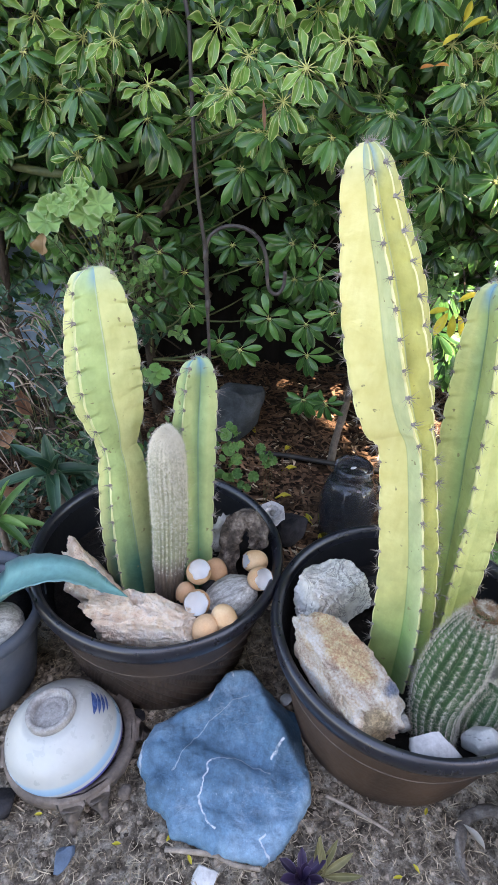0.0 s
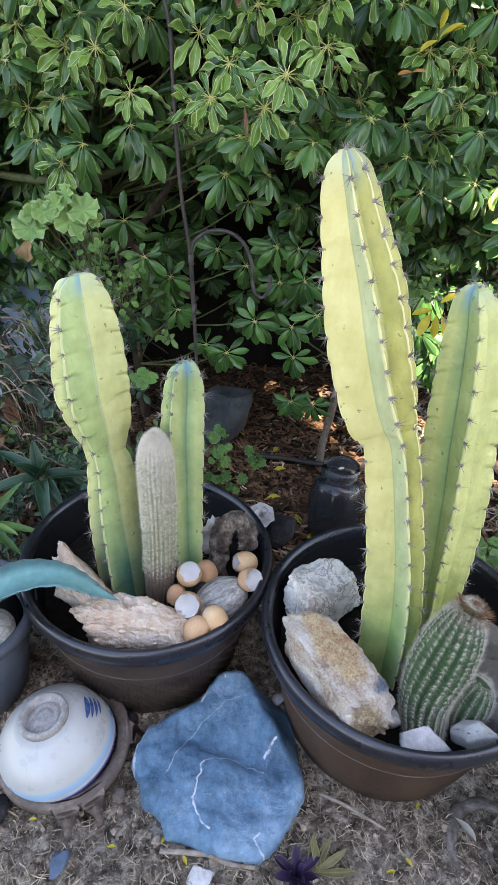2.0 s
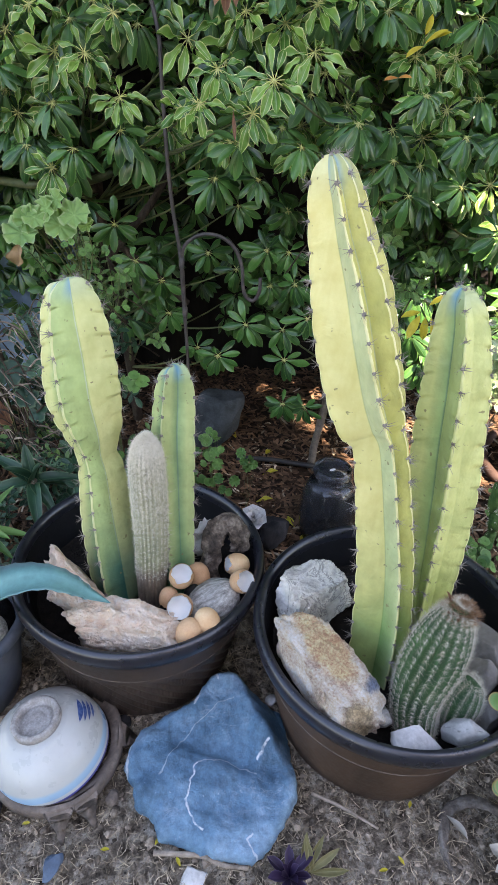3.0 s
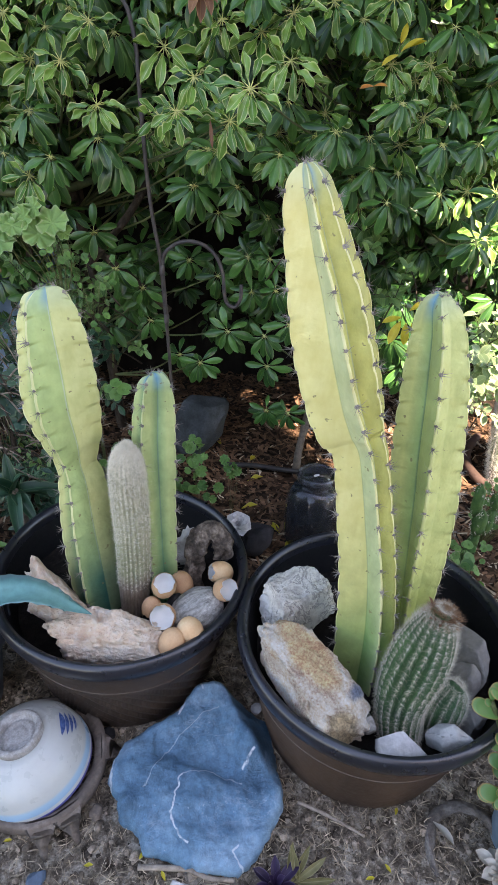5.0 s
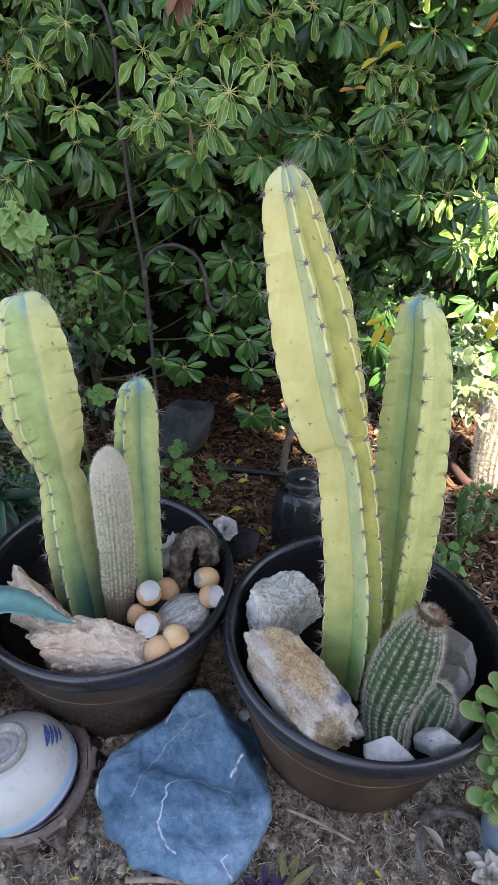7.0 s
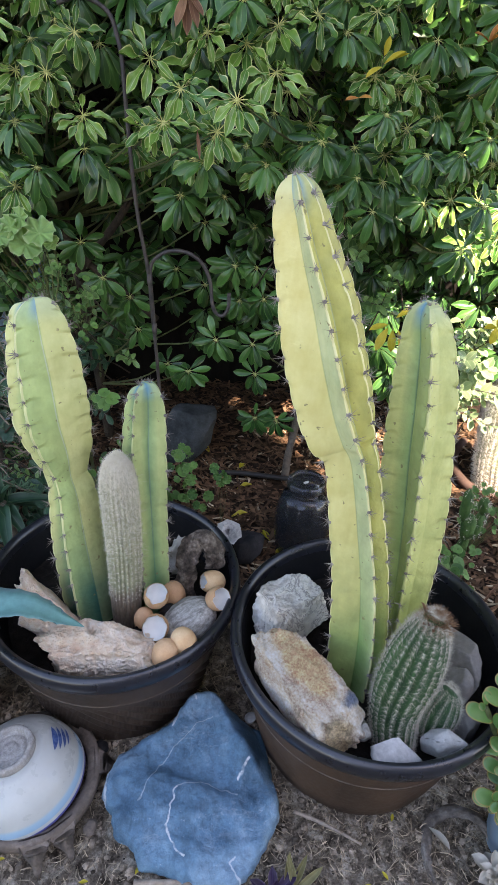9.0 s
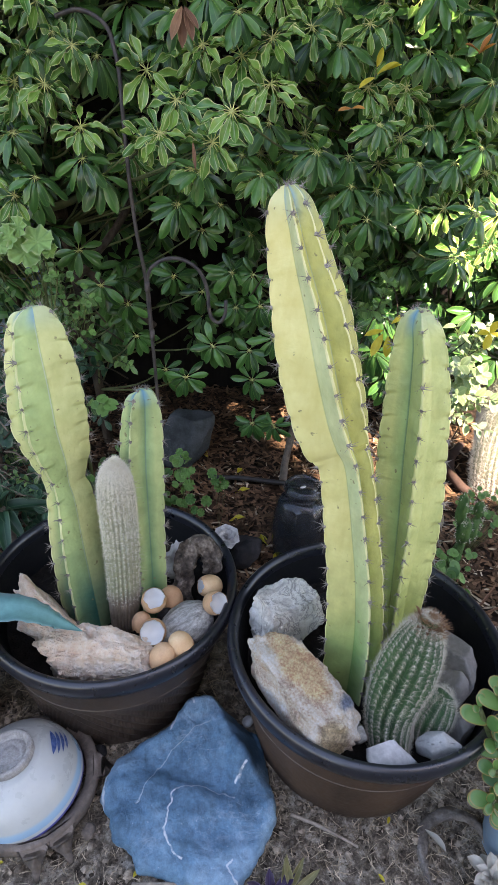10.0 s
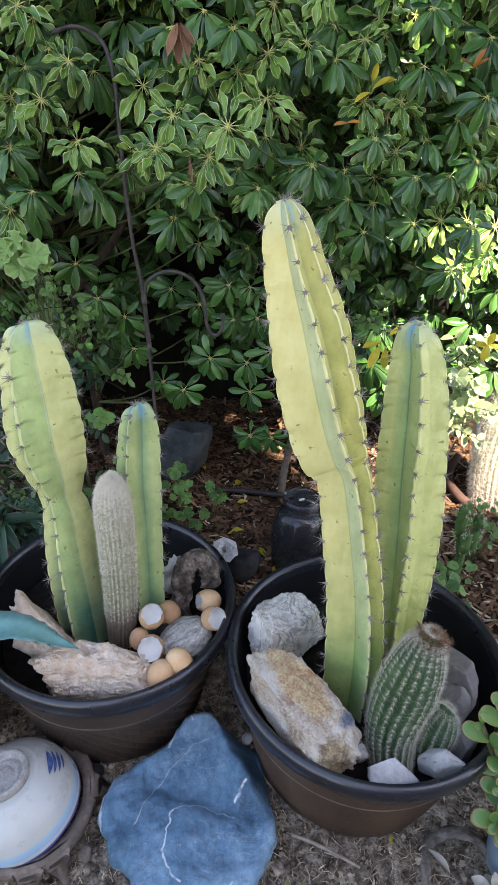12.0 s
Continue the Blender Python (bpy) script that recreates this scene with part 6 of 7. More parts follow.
def round_leaf(radius, lobes, ruffle, seed, cut=0.14):
    """A round lobed leaf facing +z, stalk at its middle."""
    n, rings = 70, 5
    verts, faces, across = [(0, 0, -0.004 if ruffle else 0)], [], [0.0]
    for q in range(1, rings + 1):
        for i in range(n):
            a = 2 * math.pi * i / n
            r = radius * q / rings * (1 + (cut * math.cos(lobes * a + seed) + cut * 0.35 * math.cos(lobes * 3 * a)) * (q / rings) ** 2)
            if abs(a - math.pi) < 0.25:
                r *= 0.55 + 0.45 * abs(a - math.pi) / 0.25
            verts.append((r * math.cos(a), r * math.sin(a), ruffle * radius * (q / rings) ** 2 * (math.cos(lobes * a + seed + 1.5) + 0.8)))
            across.append(q / rings * 0.9 + 0.1 * (0.5 + 0.5 * math.cos(lobes * a)))
    faces += [(0, 1 + i, 1 + (i + 1) % n) for i in range(n)]
    for q in range(rings - 1):
        for i in range(n):
            a, b = 1 + q * n + i, 1 + q * n + (i + 1) % n
            faces.append((a, a + n, b + n, b))
    return verts, faces, across


def facing_pose(at, face, size, turn):
    q = Vector(face).to_track_quat("Z", "Y").to_matrix().to_4x4()
    return Matrix.Translation(at) @ q @ pose(0, 0, 0, 0, 0, turn) @ Matrix.Diagonal((size, size, size, 1))


def geranium():
    ob = thing("geranium", -0.36, 1.22, 0.5, "pale green scalloped geranium leaves on thin stalks", "plant")
    meshes = []
    for s in range(3):
        v, f, a = round_leaf(0.028, 8, 0.2, s, 0.035)
        meshes.append(mesh_of("leaf", v, f, {"across": a}, GERANIUM))
    for k, (x, y, z, size) in enumerate(((-0.32, 1.17, 0.756, 1.15), (-0.348, 1.165, 0.735, 1.15), (-0.372, 1.165, 0.765, 0.85), (-0.395, 1.16, 0.75, 0.85), (-0.422, 1.15, 0.722, 1.2), (-0.352, 1.17, 0.782, 0.75), (-0.41, 1.155, 0.745, 0.9), (-0.378, 1.17, 0.738, 0.65), (-0.30, 1.18, 0.735, 0.6))):
        at = Vector((x + 0.36, y - 1.22, z - 0.5))
        part("leaf", meshes[k % 3], GERANIUM, ob, m=facing_pose(at, (0.5 * math.sin(k * 2.3), -0.75, 0.5 + 0.4 * math.cos(k * 1.7)), size, k * 67))
        part("stalk", tube("stalk", [tuple(at + Vector((0, 0.004, -0.003))), tuple(at * 0.6 + Vector((0.02, 0.02, 0.02))), (0.02, 0.04, 0.05)], 0.0014, 6, 10), GREEN_STEM, ob)
    part("dead_leaf", leaf_mesh("dead_leaf", TAN_LEAF, length=0.045, width=0.03, fold=0.7, droop=0.5, wave=0.3, nx=12, seed=1), TAN_LEAF, ob, "withered tan leaf", m=aim((-0.06, -0.095, 0.205), (-0.2, -0.3, -1), (0, -1, 0.1)))
    part("stem", tube("stem", [(0.06, 0.1, -0.5), (0.05, 0.08, -0.2), (0.02, 0.04, 0.05), (0.03, 0.0, 0.2)], 0.005, 8, 16, 0.15, 0.6), GREEN_STEM, ob)


geranium()


def creeper(name, at, spots, radius, label, category, seed, lift=(0, -0.6, 0.8), lobes=2, cut=0.05):
    """Small round leaves on thread stems."""
    ob = thing(name, *at, label, category)
    rng = random.Random(seed)
    v, f, a = round_leaf(radius, lobes, 0.06 if lobes == 2 else 0.14, 0.4, cut)
    me = mesh_of("leaf", v, f, {"across": a}, WEED)
    for p in spots:
        p = Vector(p)
        part("leaf", me, WEED, ob, m=facing_pose(p, Vector(lift) + Vector((rng.gauss(0, 0.45), 0, rng.gauss(0, 0.4))), rng.uniform(0.75, 1.25), rng.uniform(0, 360)))
        part("stem", tube("stem", [tuple(p), tuple(p * 0.6 + Vector((0.004, 0.012, -0.004))), (0, 0.02, 0)], 0.0004, 4, 6), GREEN_STEM, ob)
    return ob


rng = random.Random(31)
creeper("creeper", (-0.265, 1.18, 0.52), [(rng.gauss(0, 0.03), rng.uniform(-0.04, 0.02), 0.02 + 0.0075 * k) for k in range(22)], 0.0062, "creeper with small round bright leaves", "creeper", 1)
creeper("creeper", (-0.3, 1.14, 0.6), [(rng.gauss(0, 0.035), rng.uniform(-0.03, 0.02), rng.uniform(0, 0.12)) for k in range(14)], 0.0072, "creeper with small round bright leaves", "creeper", 2)
creeper("strawberry_weed", (-0.028, 1.15, 0.0), [(-0.021, -0.01, 0.285), (-0.002, -0.012, 0.262), (-0.03, 0.0, 0.25), (-0.006, -0.01, 0.222), (0.008, -0.014, 0.235), (0.001, -0.012, 0.189), (-0.014, -0.008, 0.175), (0.004, -0.015, 0.147), (-0.01, -0.01, 0.13), (0.014, -0.016, 0.113), (0.045, -0.012, 0.139), (0.03, -0.01, 0.1)], 0.0125, "climbing weed with scalloped bright green leaves", "weed", 71, (0.2, -0.8, 0.5), 9, 0.07)
creeper("strawberry_weed", (0.05, 1.16, 0.0), [(-0.021, -0.02, 0.223), (-0.012, -0.02, 0.2), (0.006, -0.02, 0.207), (0.012, -0.02, 0.19), (-0.004, -0.02, 0.18)], 0.011, "small weed with scalloped green leaves", "weed", 72, (0, -0.8, 0.5), 9, 0.07)
creeper("clover", (-0.222, 1.17, 0.36), [(0, -0.01, 0.055), (-0.018, -0.012, 0.04), (0.018, -0.012, 0.04), (0.0, -0.02, 0.03)], 0.014, "clover sprig with three round leaves", "weed", 3)
for k, (x, y, n, h) in enumerate(((-0.1, 1.25, 8, 0.08), (-0.05, 1.3, 10, 0.16), (-0.16, 1.24, 14, 0.12), (0.05, 1.04, 5, 0.03), (-0.24, 1.12, 12, 0.18), (0.04, 0.96, 5, 0.08))):
    creeper("groundcover_weed", (x, y, 0.0), [(rng.gauss(0, 0.028), rng.gauss(0, 0.025), rng.uniform(0.03, h + 0.03)) for _ in range(n)], 0.014 if k < 2 else 0.011, "low green weed with small rounded leaves", "weed", 40 + k, (0, -0.4, 0.9))


def strap_plant(name, at, leaves, material, label, category, width, seed):
    """Long tapered leaves: direction, length and droop for each."""
    ob = thing(name, *at, label, category)
    for k, (d, ln, droop) in enumerate(leaves):
        part("leaf", leaf_mesh("leaf", material, length=ln, width=width, fold=0.35, droop=droop, point=0.7, widest=0.3, nx=12, seed=k), material, ob, m=aim((0, 0, 0), d, (0, -0.3, 1)))
    return ob


strap_plant("aloe", (-0.43, 1.0, 0.22), [((-1, -0.5, 0.15), 0.16, 0.6), ((-0.7, 0.2, 0.5), 0.12, 0.4), ((0.55, -0.6, -0.1), 0.09, 0.6), ((0.9, 0.1, 0.3), 0.11, 0.6), ((0.3, -0.3, 0.9), 0.08, 0.2), ((-0.3, -0.4, 0.8), 0.09, 0.3), ((0.3, -0.9, -0.1), 0.13, 0.5), ((1, 0.3, 0.0), 0.12, 0.9), ((-0.2, 0.3, 1), 0.09, 0.2)], ALOE, "dark green strap-leaved aloe behind the planter", "succulent", 0.03, 1)
part("stem", tube("stem", [(0, 0, -0.23), (0.01, 0.0, -0.1), (0, 0, 0.01)], 0.009, 8, 10, 0.2), TWIG, bpy.data.objects["aloe"])
strap_plant("aloe", (-0.5, 0.86, 0.2), [((0.6, -0.5, 0.5), 0.13, 0.3), ((0.9, -0.2, 0.3), 0.12, 0.5), ((0.3, -0.2, 1), 0.14, 0.2), ((0.5, 0.3, 0.8), 0.12, 0.3), ((0.8, -0.6, 0.1), 0.1, 0.6), ((-0.3, 0, 1), 0.1, 0.3)], WEED, "bright green narrow-leaved aloe at the bed's side", "succulent", 0.02, 2)
part("stem", tube("stem", [(0, 0, -0.2), (0.005, 0.0, -0.1), (0, 0, 0.01)], 0.008, 8, 10, 0.2), TWIG, bpy.data.objects["aloe.001"])


def needle_bush(at, count, reach, seed, label):
    ob = thing("rosemary", *at, label, "shrub")
    rng = random.Random(seed)
    data = leaf_data(0.03, 0.0032, 0.2, 0.3, 0, 1.0, 0.5, 4)
    pieces = []
    for k in range(count):
        tip = Vector((rng.gauss(0, reach * 0.5), rng.gauss(-0.02, reach * 0.3), reach * rng.uniform(0.6, 1.5)))
        pts = smooth_path([(0, 0, -at[2] if k == 0 else 0), tuple(tip * 0.5 + Vector((0, 0.02, 0))), tuple(tip)], 22)
        part("stem", mesh_of("stem", *tube_data(pts, [0.0015] * 22, 5)), TWIG, ob)
        for p in pts[4:]:
            for _ in range(3):
                a = rng.uniform(0, 6.28)
                pieces.append(moved(data, aim(Vector(p), (math.cos(a), math.sin(a), 0.7), (0, 0, 1), rng.uniform(0.7, 1.1))))
    v, f, a = join_data(pieces)
    tagged(part("needles", mesh_of("needles", v, f, {"across": a}), NEEDLE, ob), kind="stuff")


needle_bush((-0.42, 1.2, 0.3), 9, 0.16, 4, "grey-green needle-leaved herb beside the hedge")
needle_bush((-0.33, 1.06, 0.12), 6, 0.11, 5, "blue-green needle-leaved herb behind the planter")


def twig_heap():
    rng = random.Random(12)
    ob = thing("twig_heap", -0.6, 1.25, 0.0, "tangle of dry bare brown twigs", "twigs")
    for k in range(110):
        a = Vector((rng.uniform(-0.02, 0.15), rng.uniform(-0.2, 0.02), rng.uniform(0.16, 0.54)))
        d = Vector((rng.uniform(0.03, 0.085), rng.uniform(-0.06, 0.03), rng.uniform(-0.07, 0.015)))
        b = a + d
        mid = (a + b) / 2 + Vector((0, 0, rng.uniform(0.005, 0.03)))
        part("twig", tube("twig", [tuple(a), tuple(mid), tuple(b)], rng.uniform(0.0012, 0.0028), 6, 10, 0.2, 0.5, k), TWIG if k % 2 else BARK, ob)
    for k in range(5):
        x, y = rng.uniform(-0.15, 0.12), rng.uniform(-0.05, 0.1)
        part("branch", tube("branch", [(x, y, -0.02), (x + 0.03, y, 0.2), (x - 0.03, y + 0.03, 0.45)], 0.008, 7, 14, 0.25, 0.7, k), BARK, ob)
    for k in range(7):
        part("dead_leaf", leaf_mesh("dead_leaf", BROWN_LEAF, length=0.07, width=0.04, fold=0.5, droop=0.4, wave=0.15, seed=k), BROWN_LEAF, ob, m=aim((rng.uniform(-0.1, 0.08), rng.uniform(-0.12, 0.0), rng.uniform(0.05, 0.35)), (rng.gauss(0, 1), rng.gauss(0, 0.4), -1), (0, -1, 0.3)))


twig_heap()
v, f, a = round_leaf(0.03, 5, 0.08, 0.7)
big_round = mesh_of("leaf", v, f, {"across": a}, ALOE)
ob = thing("ivy", -0.53, 1.2, 0.3, "dark rounded leaves of a low climber", "creeper")
for k, (x, z, s) in enumerate(((-0.03, 0.14, 1.0), (0.02, 0.1, 1.1), (-0.04, 0.08, 1.0), (0.05, 0.04, 0.9), (0.07, 0.0, 0.8), (-0.08, 0.12, 1.1), (0.08, 0.12, 0.8))):
    part("leaf", big_round, ALOE, ob, m=facing_pose((x, -0.03, z), (0.2 * math.sin(k), -0.7, 0.5), s, k * 80))
    part("stem", tube("stem", [(x, -0.03, z), (x * 0.5, 0.0, z * 0.5), (0, 0.02, -0.3)], 0.0012, 5, 8), GREEN_STEM, ob)

# ---- third planter with its agave at the bed's end ----
ob = thing("grey_planter", -0.47, 0.64, 0.0, "slate-grey plastic plant pot holding stones", "plant pot")
part("body", lathe("body", [(0.085, 0.0), (0.09, 0.01), (0.118, 0.19), (0.112, 0.19), (0.1, 0.15), (0.09, 0.05)], 64), GREY_POT, ob)
part("rim", lathe("rim", [(0.112, 0.186), (0.128, 0.186), (0.134, 0.194), (0.133, 0.207), (0.126, 0.213), (0.118, 0.208), (0.113, 0.196)], 72, closed=True), GREY_POT, ob)
part("soil", lathe("soil", [(0.109, 0.165), (0.06, 0.172), (0.001, 0.175)], 40, wobble=0.02), POT_SOIL, ob)
stone("river_stone", -0.395, 0.612, 0.198, (0.036, 0.04, 0.034), 141, PEBBLE, "smooth grey river stone in the grey pot", (0, 0, 20), planes=0, rough=0.03)
stone("river_stone", -0.45, 0.57, 0.196, (0.034, 0.03, 0.03), 142, WHITE_ROCK, "pale rounded stone in the grey pot", (0, 0, 20), planes=0, rough=0.04)


def agave():
    ob = thing("agave", -0.47, 0.66, 0.17, "blue-green agave with a long arching toothed leaf", "succulent")
    spec = (([(0, 0, 0), (0.04, -0.04, 0.07), (0.088, -0.06, 0.117), (0.121, -0.06, 0.146), (0.16, -0.06, 0.167), (0.203, -0.06, 0.177), (0.237, -0.06, 0.165), (0.264, -0.06, 0.148), (0.296, -0.06, 0.132)], 0.08),
            ([(0, 0, 0), (-0.05, 0.0, 0.1), (-0.14, 0.0, 0.17), (-0.26, 0.0, 0.18)], 0.05), ([(0, 0, 0), (-0.04, -0.05, 0.1), (-0.09, -0.14, 0.16), (-0.13, -0.22, 0.14)], 0.05))
    for k, (pts, wide) in enumerate(spec):
        n = 40
        p = [Vector(q) for q in smooth_path(pts, n)]
        verts, across, faces = [], [], []
        for i in range(n):
            way = (p[min(i + 1, n - 1)] - p[max(i - 1, 0)]).normalized()
            side = way.cross(Vector((0, 0, 1))).normalized()
            up = side.cross(way)
            u = i / (n - 1)
            w = wide * 0.5 * (1 - u ** 3.4) * (0.75 + 0.3 * math.sin(math.pi * min(1, u * 1.6))) + 0.0006
            tooth = 0.0022 if i % 3 == 0 and u < 0.85 else 0.0
            thick = 0.005 * (1 - u) + 0.0005
            for s, z, e in ((-1, 0.010, 1), (-0.5, 0.002, 0.5), (0, -0.001, 0.3), (0.5, 0.002, 0.5), (1, 0.010, 1), (0.5, 0.002 - thick, 0.5), (0, -0.001 - thick * 1.4, 0.4), (-0.5, 0.002 - thick, 0.5)):
                ww = w + (tooth if abs(s) == 1 else 0)
                verts.append(p[i] + side * ww * s + up * (z * w / 0.025))
                across.append(e)
        for i in range(n - 1):
            for j in range(8):
                faces.append((i * 8 + j, i * 8 + (j + 1) % 8, (i + 1) * 8 + (j + 1) % 8, (i + 1) * 8 + j))
        part("leaf", mesh_of("leaf", verts, faces, {"across": across}), AGAVE, ob)


agave()

# ---- the sunlit end of the bed ----
# pale curved grey surface of unknown kind, modelled as a stem
ob = thing("grey_column", 0.92, 1.47, 0.0, "smooth pale grey curved column behind the woolly cactus", "tree")
part("trunk", tube("wood", [(0, 0, -0.03), (-0.012, 0, 0.03), (-0.05, 0, 0.2), (-0.058, 0, 0.335), (-0.066, 0, 0.45), (-0.05, 0.02, 0.7), (-0.02, 0.06, 1.0)], 0.036, 14, 36, 0.06, 0.8), PALE_STONE, ob)
ob = thing("terracotta_shard", 0.79, 1.43, 0.015, "curved shard of pink terracotta in the mulch", "shard")
part("shard", tube("shard", [(0.08, 0.15, 0.02), (0.012, 0.06, 0.03), (-0.018, -0.018, 0.03), (-0.012, -0.075, 0.025), (0.015, -0.1, 0.01)], 0.014, 10, 24, 0.1), TERRACOTTA, ob)
spiny_cactus("woolly_cactus", [(0.892, 1.36, -0.02, 0.044), (0.876, 1.36, 0.03, 0.048), (0.857, 1.36, 0.14, 0.052), (0.853, 1.36, 0.25, 0.053), (0.857, 1.36, 0.38, 0.052), (0.87, 1.36, 0.52, 0.049), (0.882, 1.36, 0.62, 0.036), (0.886, 1.36, 0.655, 0.018), (0.888, 1.36, 0.663, 0.006)], 22, 0.2, 72, 8, 0.022, SKIN_HAIRY, WOOL,
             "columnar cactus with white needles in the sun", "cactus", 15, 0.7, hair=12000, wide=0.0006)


def prickly_pear():
    ob = thing("prickly_pear", 0.59, 0.95, 0.0, "bumpy green pad cactus beside the planter", "cactus")
    rng = random.Random(2)
    for k, (x, y, z, h, w, tilt, turn) in enumerate(((0.012, 0.01, 0.085, 0.1, 0.015, 4, 20), (0.008, 0.0, 0.206, 0.04, 0.0185, -8, 10), (-0.013, -0.004, 0.268, 0.046, 0.0125, -6, 25), (0.034, 0.01, 0.2, 0.034, 0.011, 14, 50), (0.036, 0.012, 0.255, 0.024, 0.01, -4, 30))):
        bm = bmesh.new()
        bmesh.ops.create_icosphere(bm, subdivisions=3, radius=1)
        for v in bm.verts:
            q = 1 + 0.22 * noise.noise(v.co * 4 + Vector((k, 0, 0))) + 0.2 * noise.noise(v.co * 9 + Vector((k, 5, 0)))
            v.co = Vector((v.co.x * w * q, v.co.y * 0.012 * q, v.co.z * h * q))
        pad = part("pad", bm, SKIN_PEAR, ob, m=pose(x, y, z, 0, tilt, turn))
        pieces = []
        for _ in range(26):
            e = rng.uniform(-1.3, 1.5)
            p = Vector((w * math.cos(e) * rng.choice((-1, 1)), 0, h * math.sin(e)))
            pieces.append(needle(p, Vector((p.x / w, rng.gauss(0, 0.3), p.z / h)).normalized(), rng.uniform(0.004, 0.007), 0.0005))
        for _ in range(26):
            a, e = rng.uniform(0, 6.28), rng.uniform(-1.2, 1.4)
            s = rng.choice((-1, 1))
            p = Vector((w * math.cos(e) * math.cos(a) * 0.95, s * 0.011, h * math.sin(e) * 0.9))
            for _ in range(5):
                pieces.append(needle(p, Vector((rng.gauss(0, 0.6), s, rng.gauss(0, 0.6))).normalized(), rng.uniform(0.004, 0.009), 0.0004))
        vv, ff, _ = join_data(pieces)
        tagged(part("needle_coat", mesh_of("needle_coat", vv, ff), PALE_SPINE, pad, smooth=False), kind="stuff")


prickly_pear()
strap_plant("dry_tuft", (0.62, 0.86, 0.0), [((math.cos(a), math.sin(a) - 0.4, 0.5 + 0.3 * math.sin(a * 3)), 0.14, 0.6) for a in np.linspace(0, 6, 14)], BROWN_LEAF, "dry straw-coloured grass tuft in the sun", "grass", 0.006, 4)
rng = random.Random(8)
creeper("groundcover_weed", (0.535, 0.87, 0.0), [(rng.gauss(0, 0.03), rng.gauss(0, 0.03), rng.uniform(0.02, 0.2)) for _ in range(30)], 0.012, "green weed with small rounded leaves by the planter", "weed", 60, (0, -0.5, 0.9))
creeper("groundcover_weed", (0.575, 0.925, 0.0), [(rng.gauss(0, 0.022), rng.gauss(0, 0.015), rng.uniform(0.07, 0.17)) for _ in range(30)], 0.0085, "green weed with small rounded leaves at the pad cactus", "weed", 61, (0, -0.5, 0.9))
creeper("groundcover_weed", (0.7, 1.06, 0.0), [(rng.gauss(0, 0.03), rng.gauss(0, 0.02), rng.uniform(0.1, 0.24)) for _ in range(44)], 0.0075, "bright green weed in the sun before the woolly cactus", "weed", 62, (0, -0.5, 0.9))


def small_shrub(at, count, spread_xyz, leaf, seed, label, leaves=None, broad=0.48):
    ob = thing("privet_shrub", *at, label, "shrub")
    rng = random.Random(seed)
    data = [leaf_data(leaf, leaf * broad, 0.15, d, 0, 0.85, 0.52, 6) for d in (0.1, 0.3, -0.1)]
    pieces, stems = [], []
    for _ in range(count):
        p = Vector((rng.gauss(0, spread_xyz[0]), rng.gauss(0, spread_xyz[1]), rng.uniform(0.0, spread_xyz[2])))
        d = Vector((rng.gauss(0, 0.6), -0.3 + rng.gauss(0, 0.5), rng.uniform(-0.2, 1))).normalized()
        tip = p + d * leaf * 3
        stems.append(tube_data(smooth_path([tuple(p - d * 0.06 + Vector((0, 0.05, -0.05))), tuple(p), tuple(tip)], 8), [0.0022, 0.002, 0.0018, 0.0015, 0.0012, 0.001, 0.0009, 0.0008], 5))
        side = d.orthogonal().normalized()
        for k in range(7):
            q = p + (tip - p) * (k / 6)
            for s in (-1, 1):
                w = (side * s + d * 0.5 + Vector((0, -0.3, -0.05))).normalized()
                pieces.append(moved(data[rng.randrange(3)], aim(q, w, Vector((0, -0.6, 0.8)) + d * 0.3, rng.uniform(0.7, 1.1))))
            side = (side * math.cos(1.3) + d.cross(side) * math.sin(1.3)).normalized()
    v, f, a = join_data(pieces)
    tagged(part("foliage", mesh_of("foliage", v, f, {"across": a}), leaves or PRIVET, ob), kind="stuff")
    v, f, _ = join_data([(a, b, [0] * len(a)) for a, b in stems])
    tagged(part("brushwood", mesh_of("brushwood", v, f), BARK, ob), kind="stuff")


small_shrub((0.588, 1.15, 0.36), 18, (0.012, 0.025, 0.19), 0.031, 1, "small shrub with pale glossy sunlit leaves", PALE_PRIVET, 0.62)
small_shrub((0.33, 1.36, 0.3), 14, (0.10, 0.06, 0.45), 0.03, 2, "small-leaved dark green shrub in shade")
small_shrub((0.4, 1.33, 0.62), 8, (0.10, 0.06, 0.35), 0.04, 3, "glossy broad-leaved shrub growing through the hedge")
small_shrub((-0.33, 1.3, 0.35), 16, (0.09, 0.05, 0.35), 0.024, 4, "small-leaved dark shrub by the creeper")
small_shrub((-0.52, 1.24, 0.05), 12, (0.13, 0.05, 0.34), 0.026, 5, "small-leaved dark shrub among dry twigs")
# leaf masses added in the darkest green, so colour deepens this corner's shade
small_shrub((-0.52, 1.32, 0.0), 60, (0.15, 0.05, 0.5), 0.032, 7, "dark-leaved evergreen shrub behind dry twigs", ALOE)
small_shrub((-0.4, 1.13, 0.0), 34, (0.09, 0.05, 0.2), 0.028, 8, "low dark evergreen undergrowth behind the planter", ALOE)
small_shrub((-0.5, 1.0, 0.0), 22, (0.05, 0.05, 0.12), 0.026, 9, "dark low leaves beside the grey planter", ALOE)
small_shrub((-0.3, 1.2, 0.02), 8, (0.06, 0.04, 0.2), 0.022, 6, "low dark small-leaved shrub behind the planter")
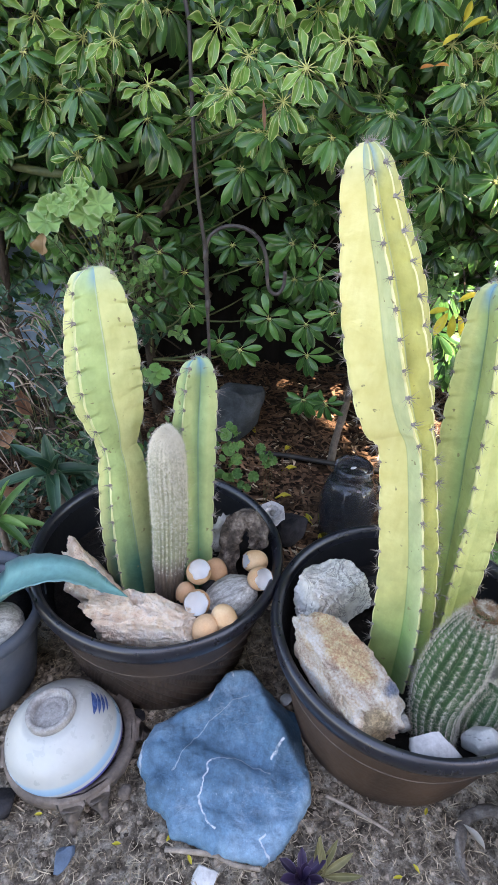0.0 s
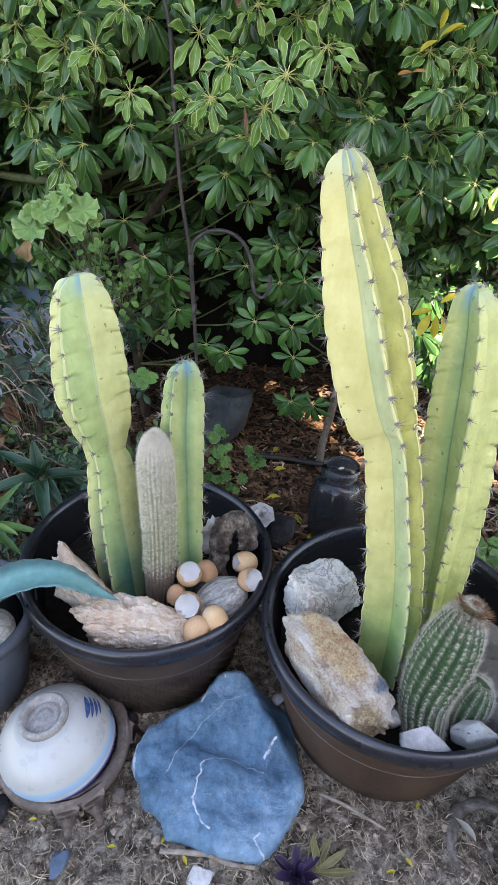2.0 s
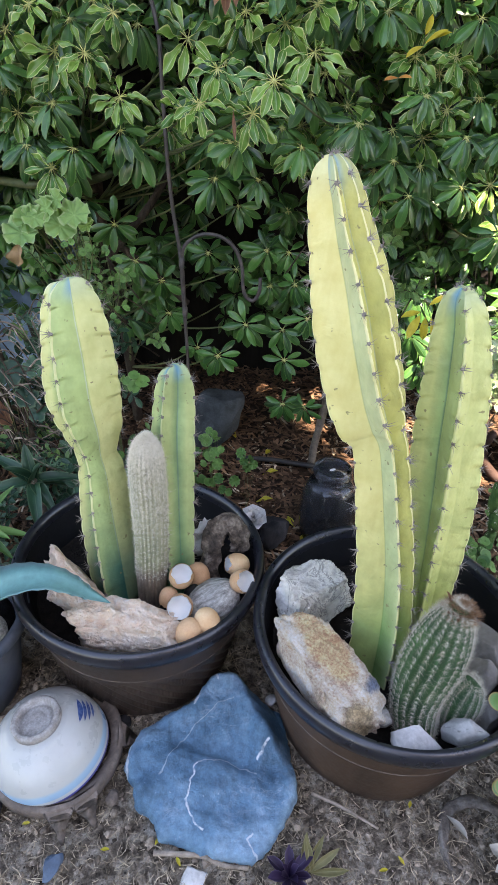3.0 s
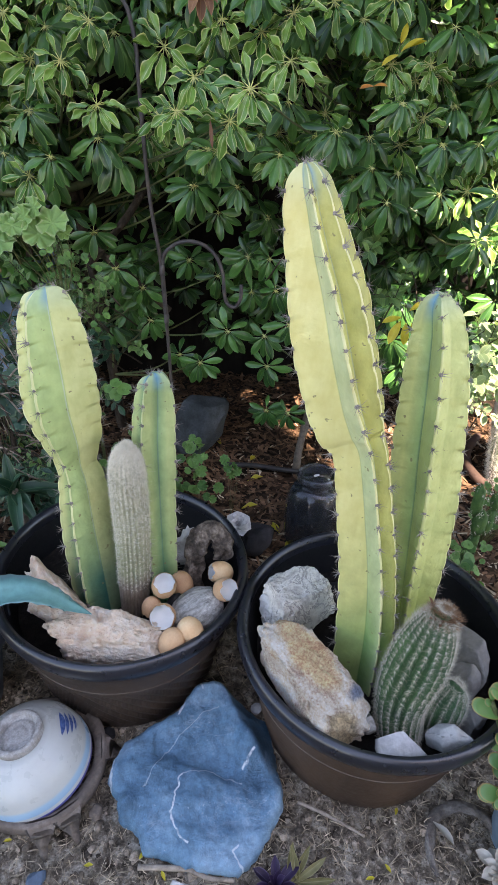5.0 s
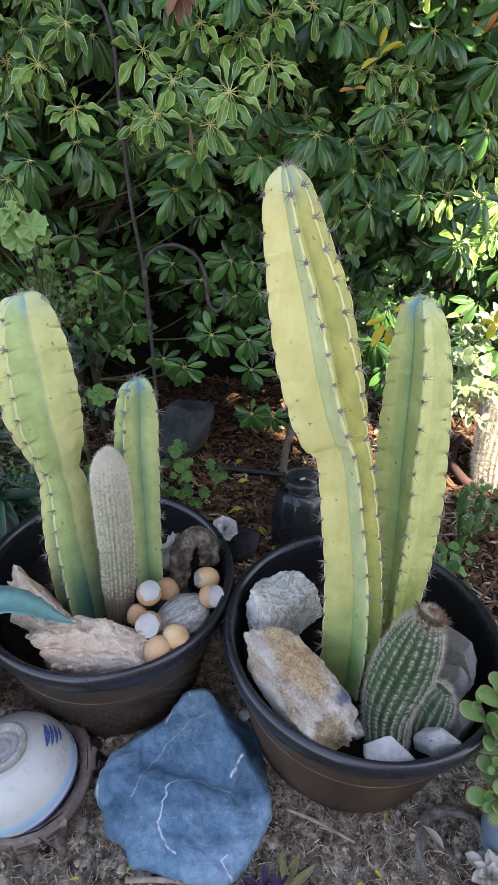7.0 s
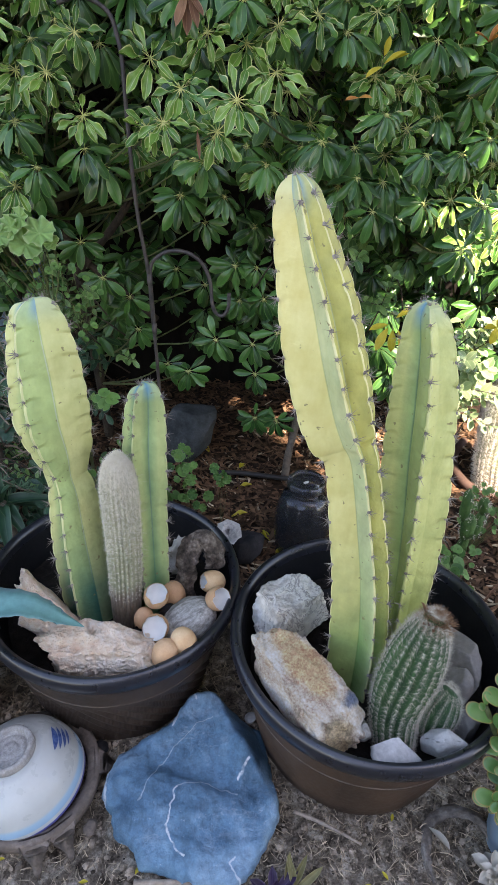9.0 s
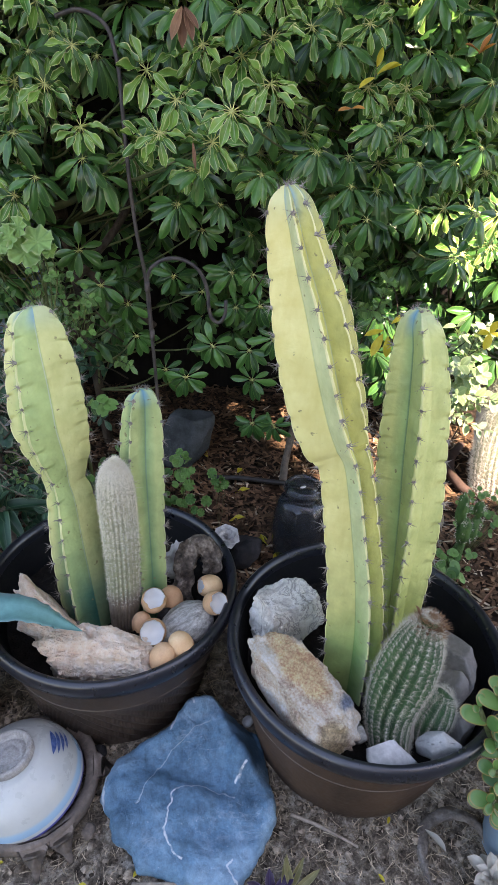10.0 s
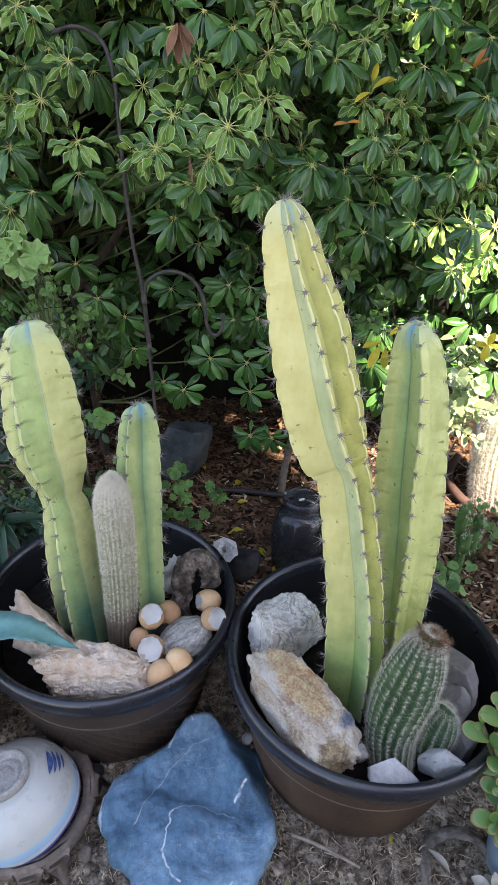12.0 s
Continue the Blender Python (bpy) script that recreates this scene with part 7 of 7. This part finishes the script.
sprig("orange_flower", (0.56, 1.03, 0.612), [((0, -0.02, 0.04), (-0.9, -0.3, 0.2)), ((0, -0.02, 0.04), (0.2, -0.3, 1)), ((0, -0.02, 0.04), (0.9, -0.3, -0.2)), ((0, -0.02, 0.04), (-0.3, -0.5, -0.8))], "sunlit yellow-orange leaf cluster", "leaf", YELLOW_LEAF, 0.036, 0.018, 7)


def jade_plant():
    ob = thing("jade_plant", 0.50, 0.40, 0.14, "jade plant with round glossy red-edged leaves", "succulent")
    rng = random.Random(6)
    base = Vector((0.50, 0.40, 0.14))
    meshes = []
    for s in range(2):
        v, f, a = [], [], []
        n, rings = 20, 6
        for side in (1, -1):
            off = len(v)
            for q in range(rings + 1):
                for i in range(n):
                    t = 2 * math.pi * i / n
                    r = q / rings
                    x = 0.018 + 0.018 * r * math.cos(t)
                    y = 0.0135 * r * math.sin(t) * (0.72 + 0.28 * math.cos(t))
                    z = side * 0.0035 * math.sqrt(max(0, 1 - r * r)) + 0.003 * (r * math.sin(t)) ** 2 + s * 0.004 * (x / 0.036) ** 2
                    v.append((x, y, z))
                    a.append(r)
            for q in range(rings):
                for i in range(n):
                    face = (off + q * n + i, off + (q + 1) * n + i, off + (q + 1) * n + (i + 1) % n, off + q * n + (i + 1) % n)
                    f.append(face if side > 0 else face[::-1])
        meshes.append(mesh_of("leaf", v, f, {"across": a}, JADE))
    tips = ((0.425, 0.455, 0.345), (0.405, 0.452, 0.31), (0.43, 0.46, 0.38), (0.45, 0.43, 0.28), (0.435, 0.41, 0.225), (0.43, 0.385, 0.185), (0.46, 0.47, 0.33), (0.445, 0.4, 0.15))
    for k, tip in enumerate(tips):
        t = Vector(tip) - base
        d = t.normalized()
        part("stem", tube("stem", [(0, 0, 0), tuple(t * 0.5 + Vector((0, 0.01, -0.01))), tuple(t)], 0.005, 8, 12, 0.1, 0.7, k), GREEN_STEM, ob)
        side = d.orthogonal().normalized()
        for j in range(4):
            p = t * (1 - 0.16 * j)
            for s in (-1, 1):
                w = (side * s + d * (0.9 - 0.2 * j) + Vector((-0.15, -0.2, 0.15))).normalized()
                part("leaf", meshes[rng.randrange(2)], JADE, ob, m=aim(p, w, Vector((-0.2, -0.6, 1)), rng.uniform(0.8, 1.15) * (0.6 if j == 0 else 1.0)))
            side = d.cross(side).normalized()


jade_plant()
ob = thing("blue_pot", 0.525, 0.405, 0.0, "pale blue glazed pot beneath the jade plant", "plant pot")
part("body", lathe("body", [(0.045, 0.0), (0.05, 0.004), (0.064, 0.13), (0.068, 0.14), (0.066, 0.15), (0.06, 0.15), (0.057, 0.13), (0.001, 0.128)], 48), BLUE_PLASTIC, ob)
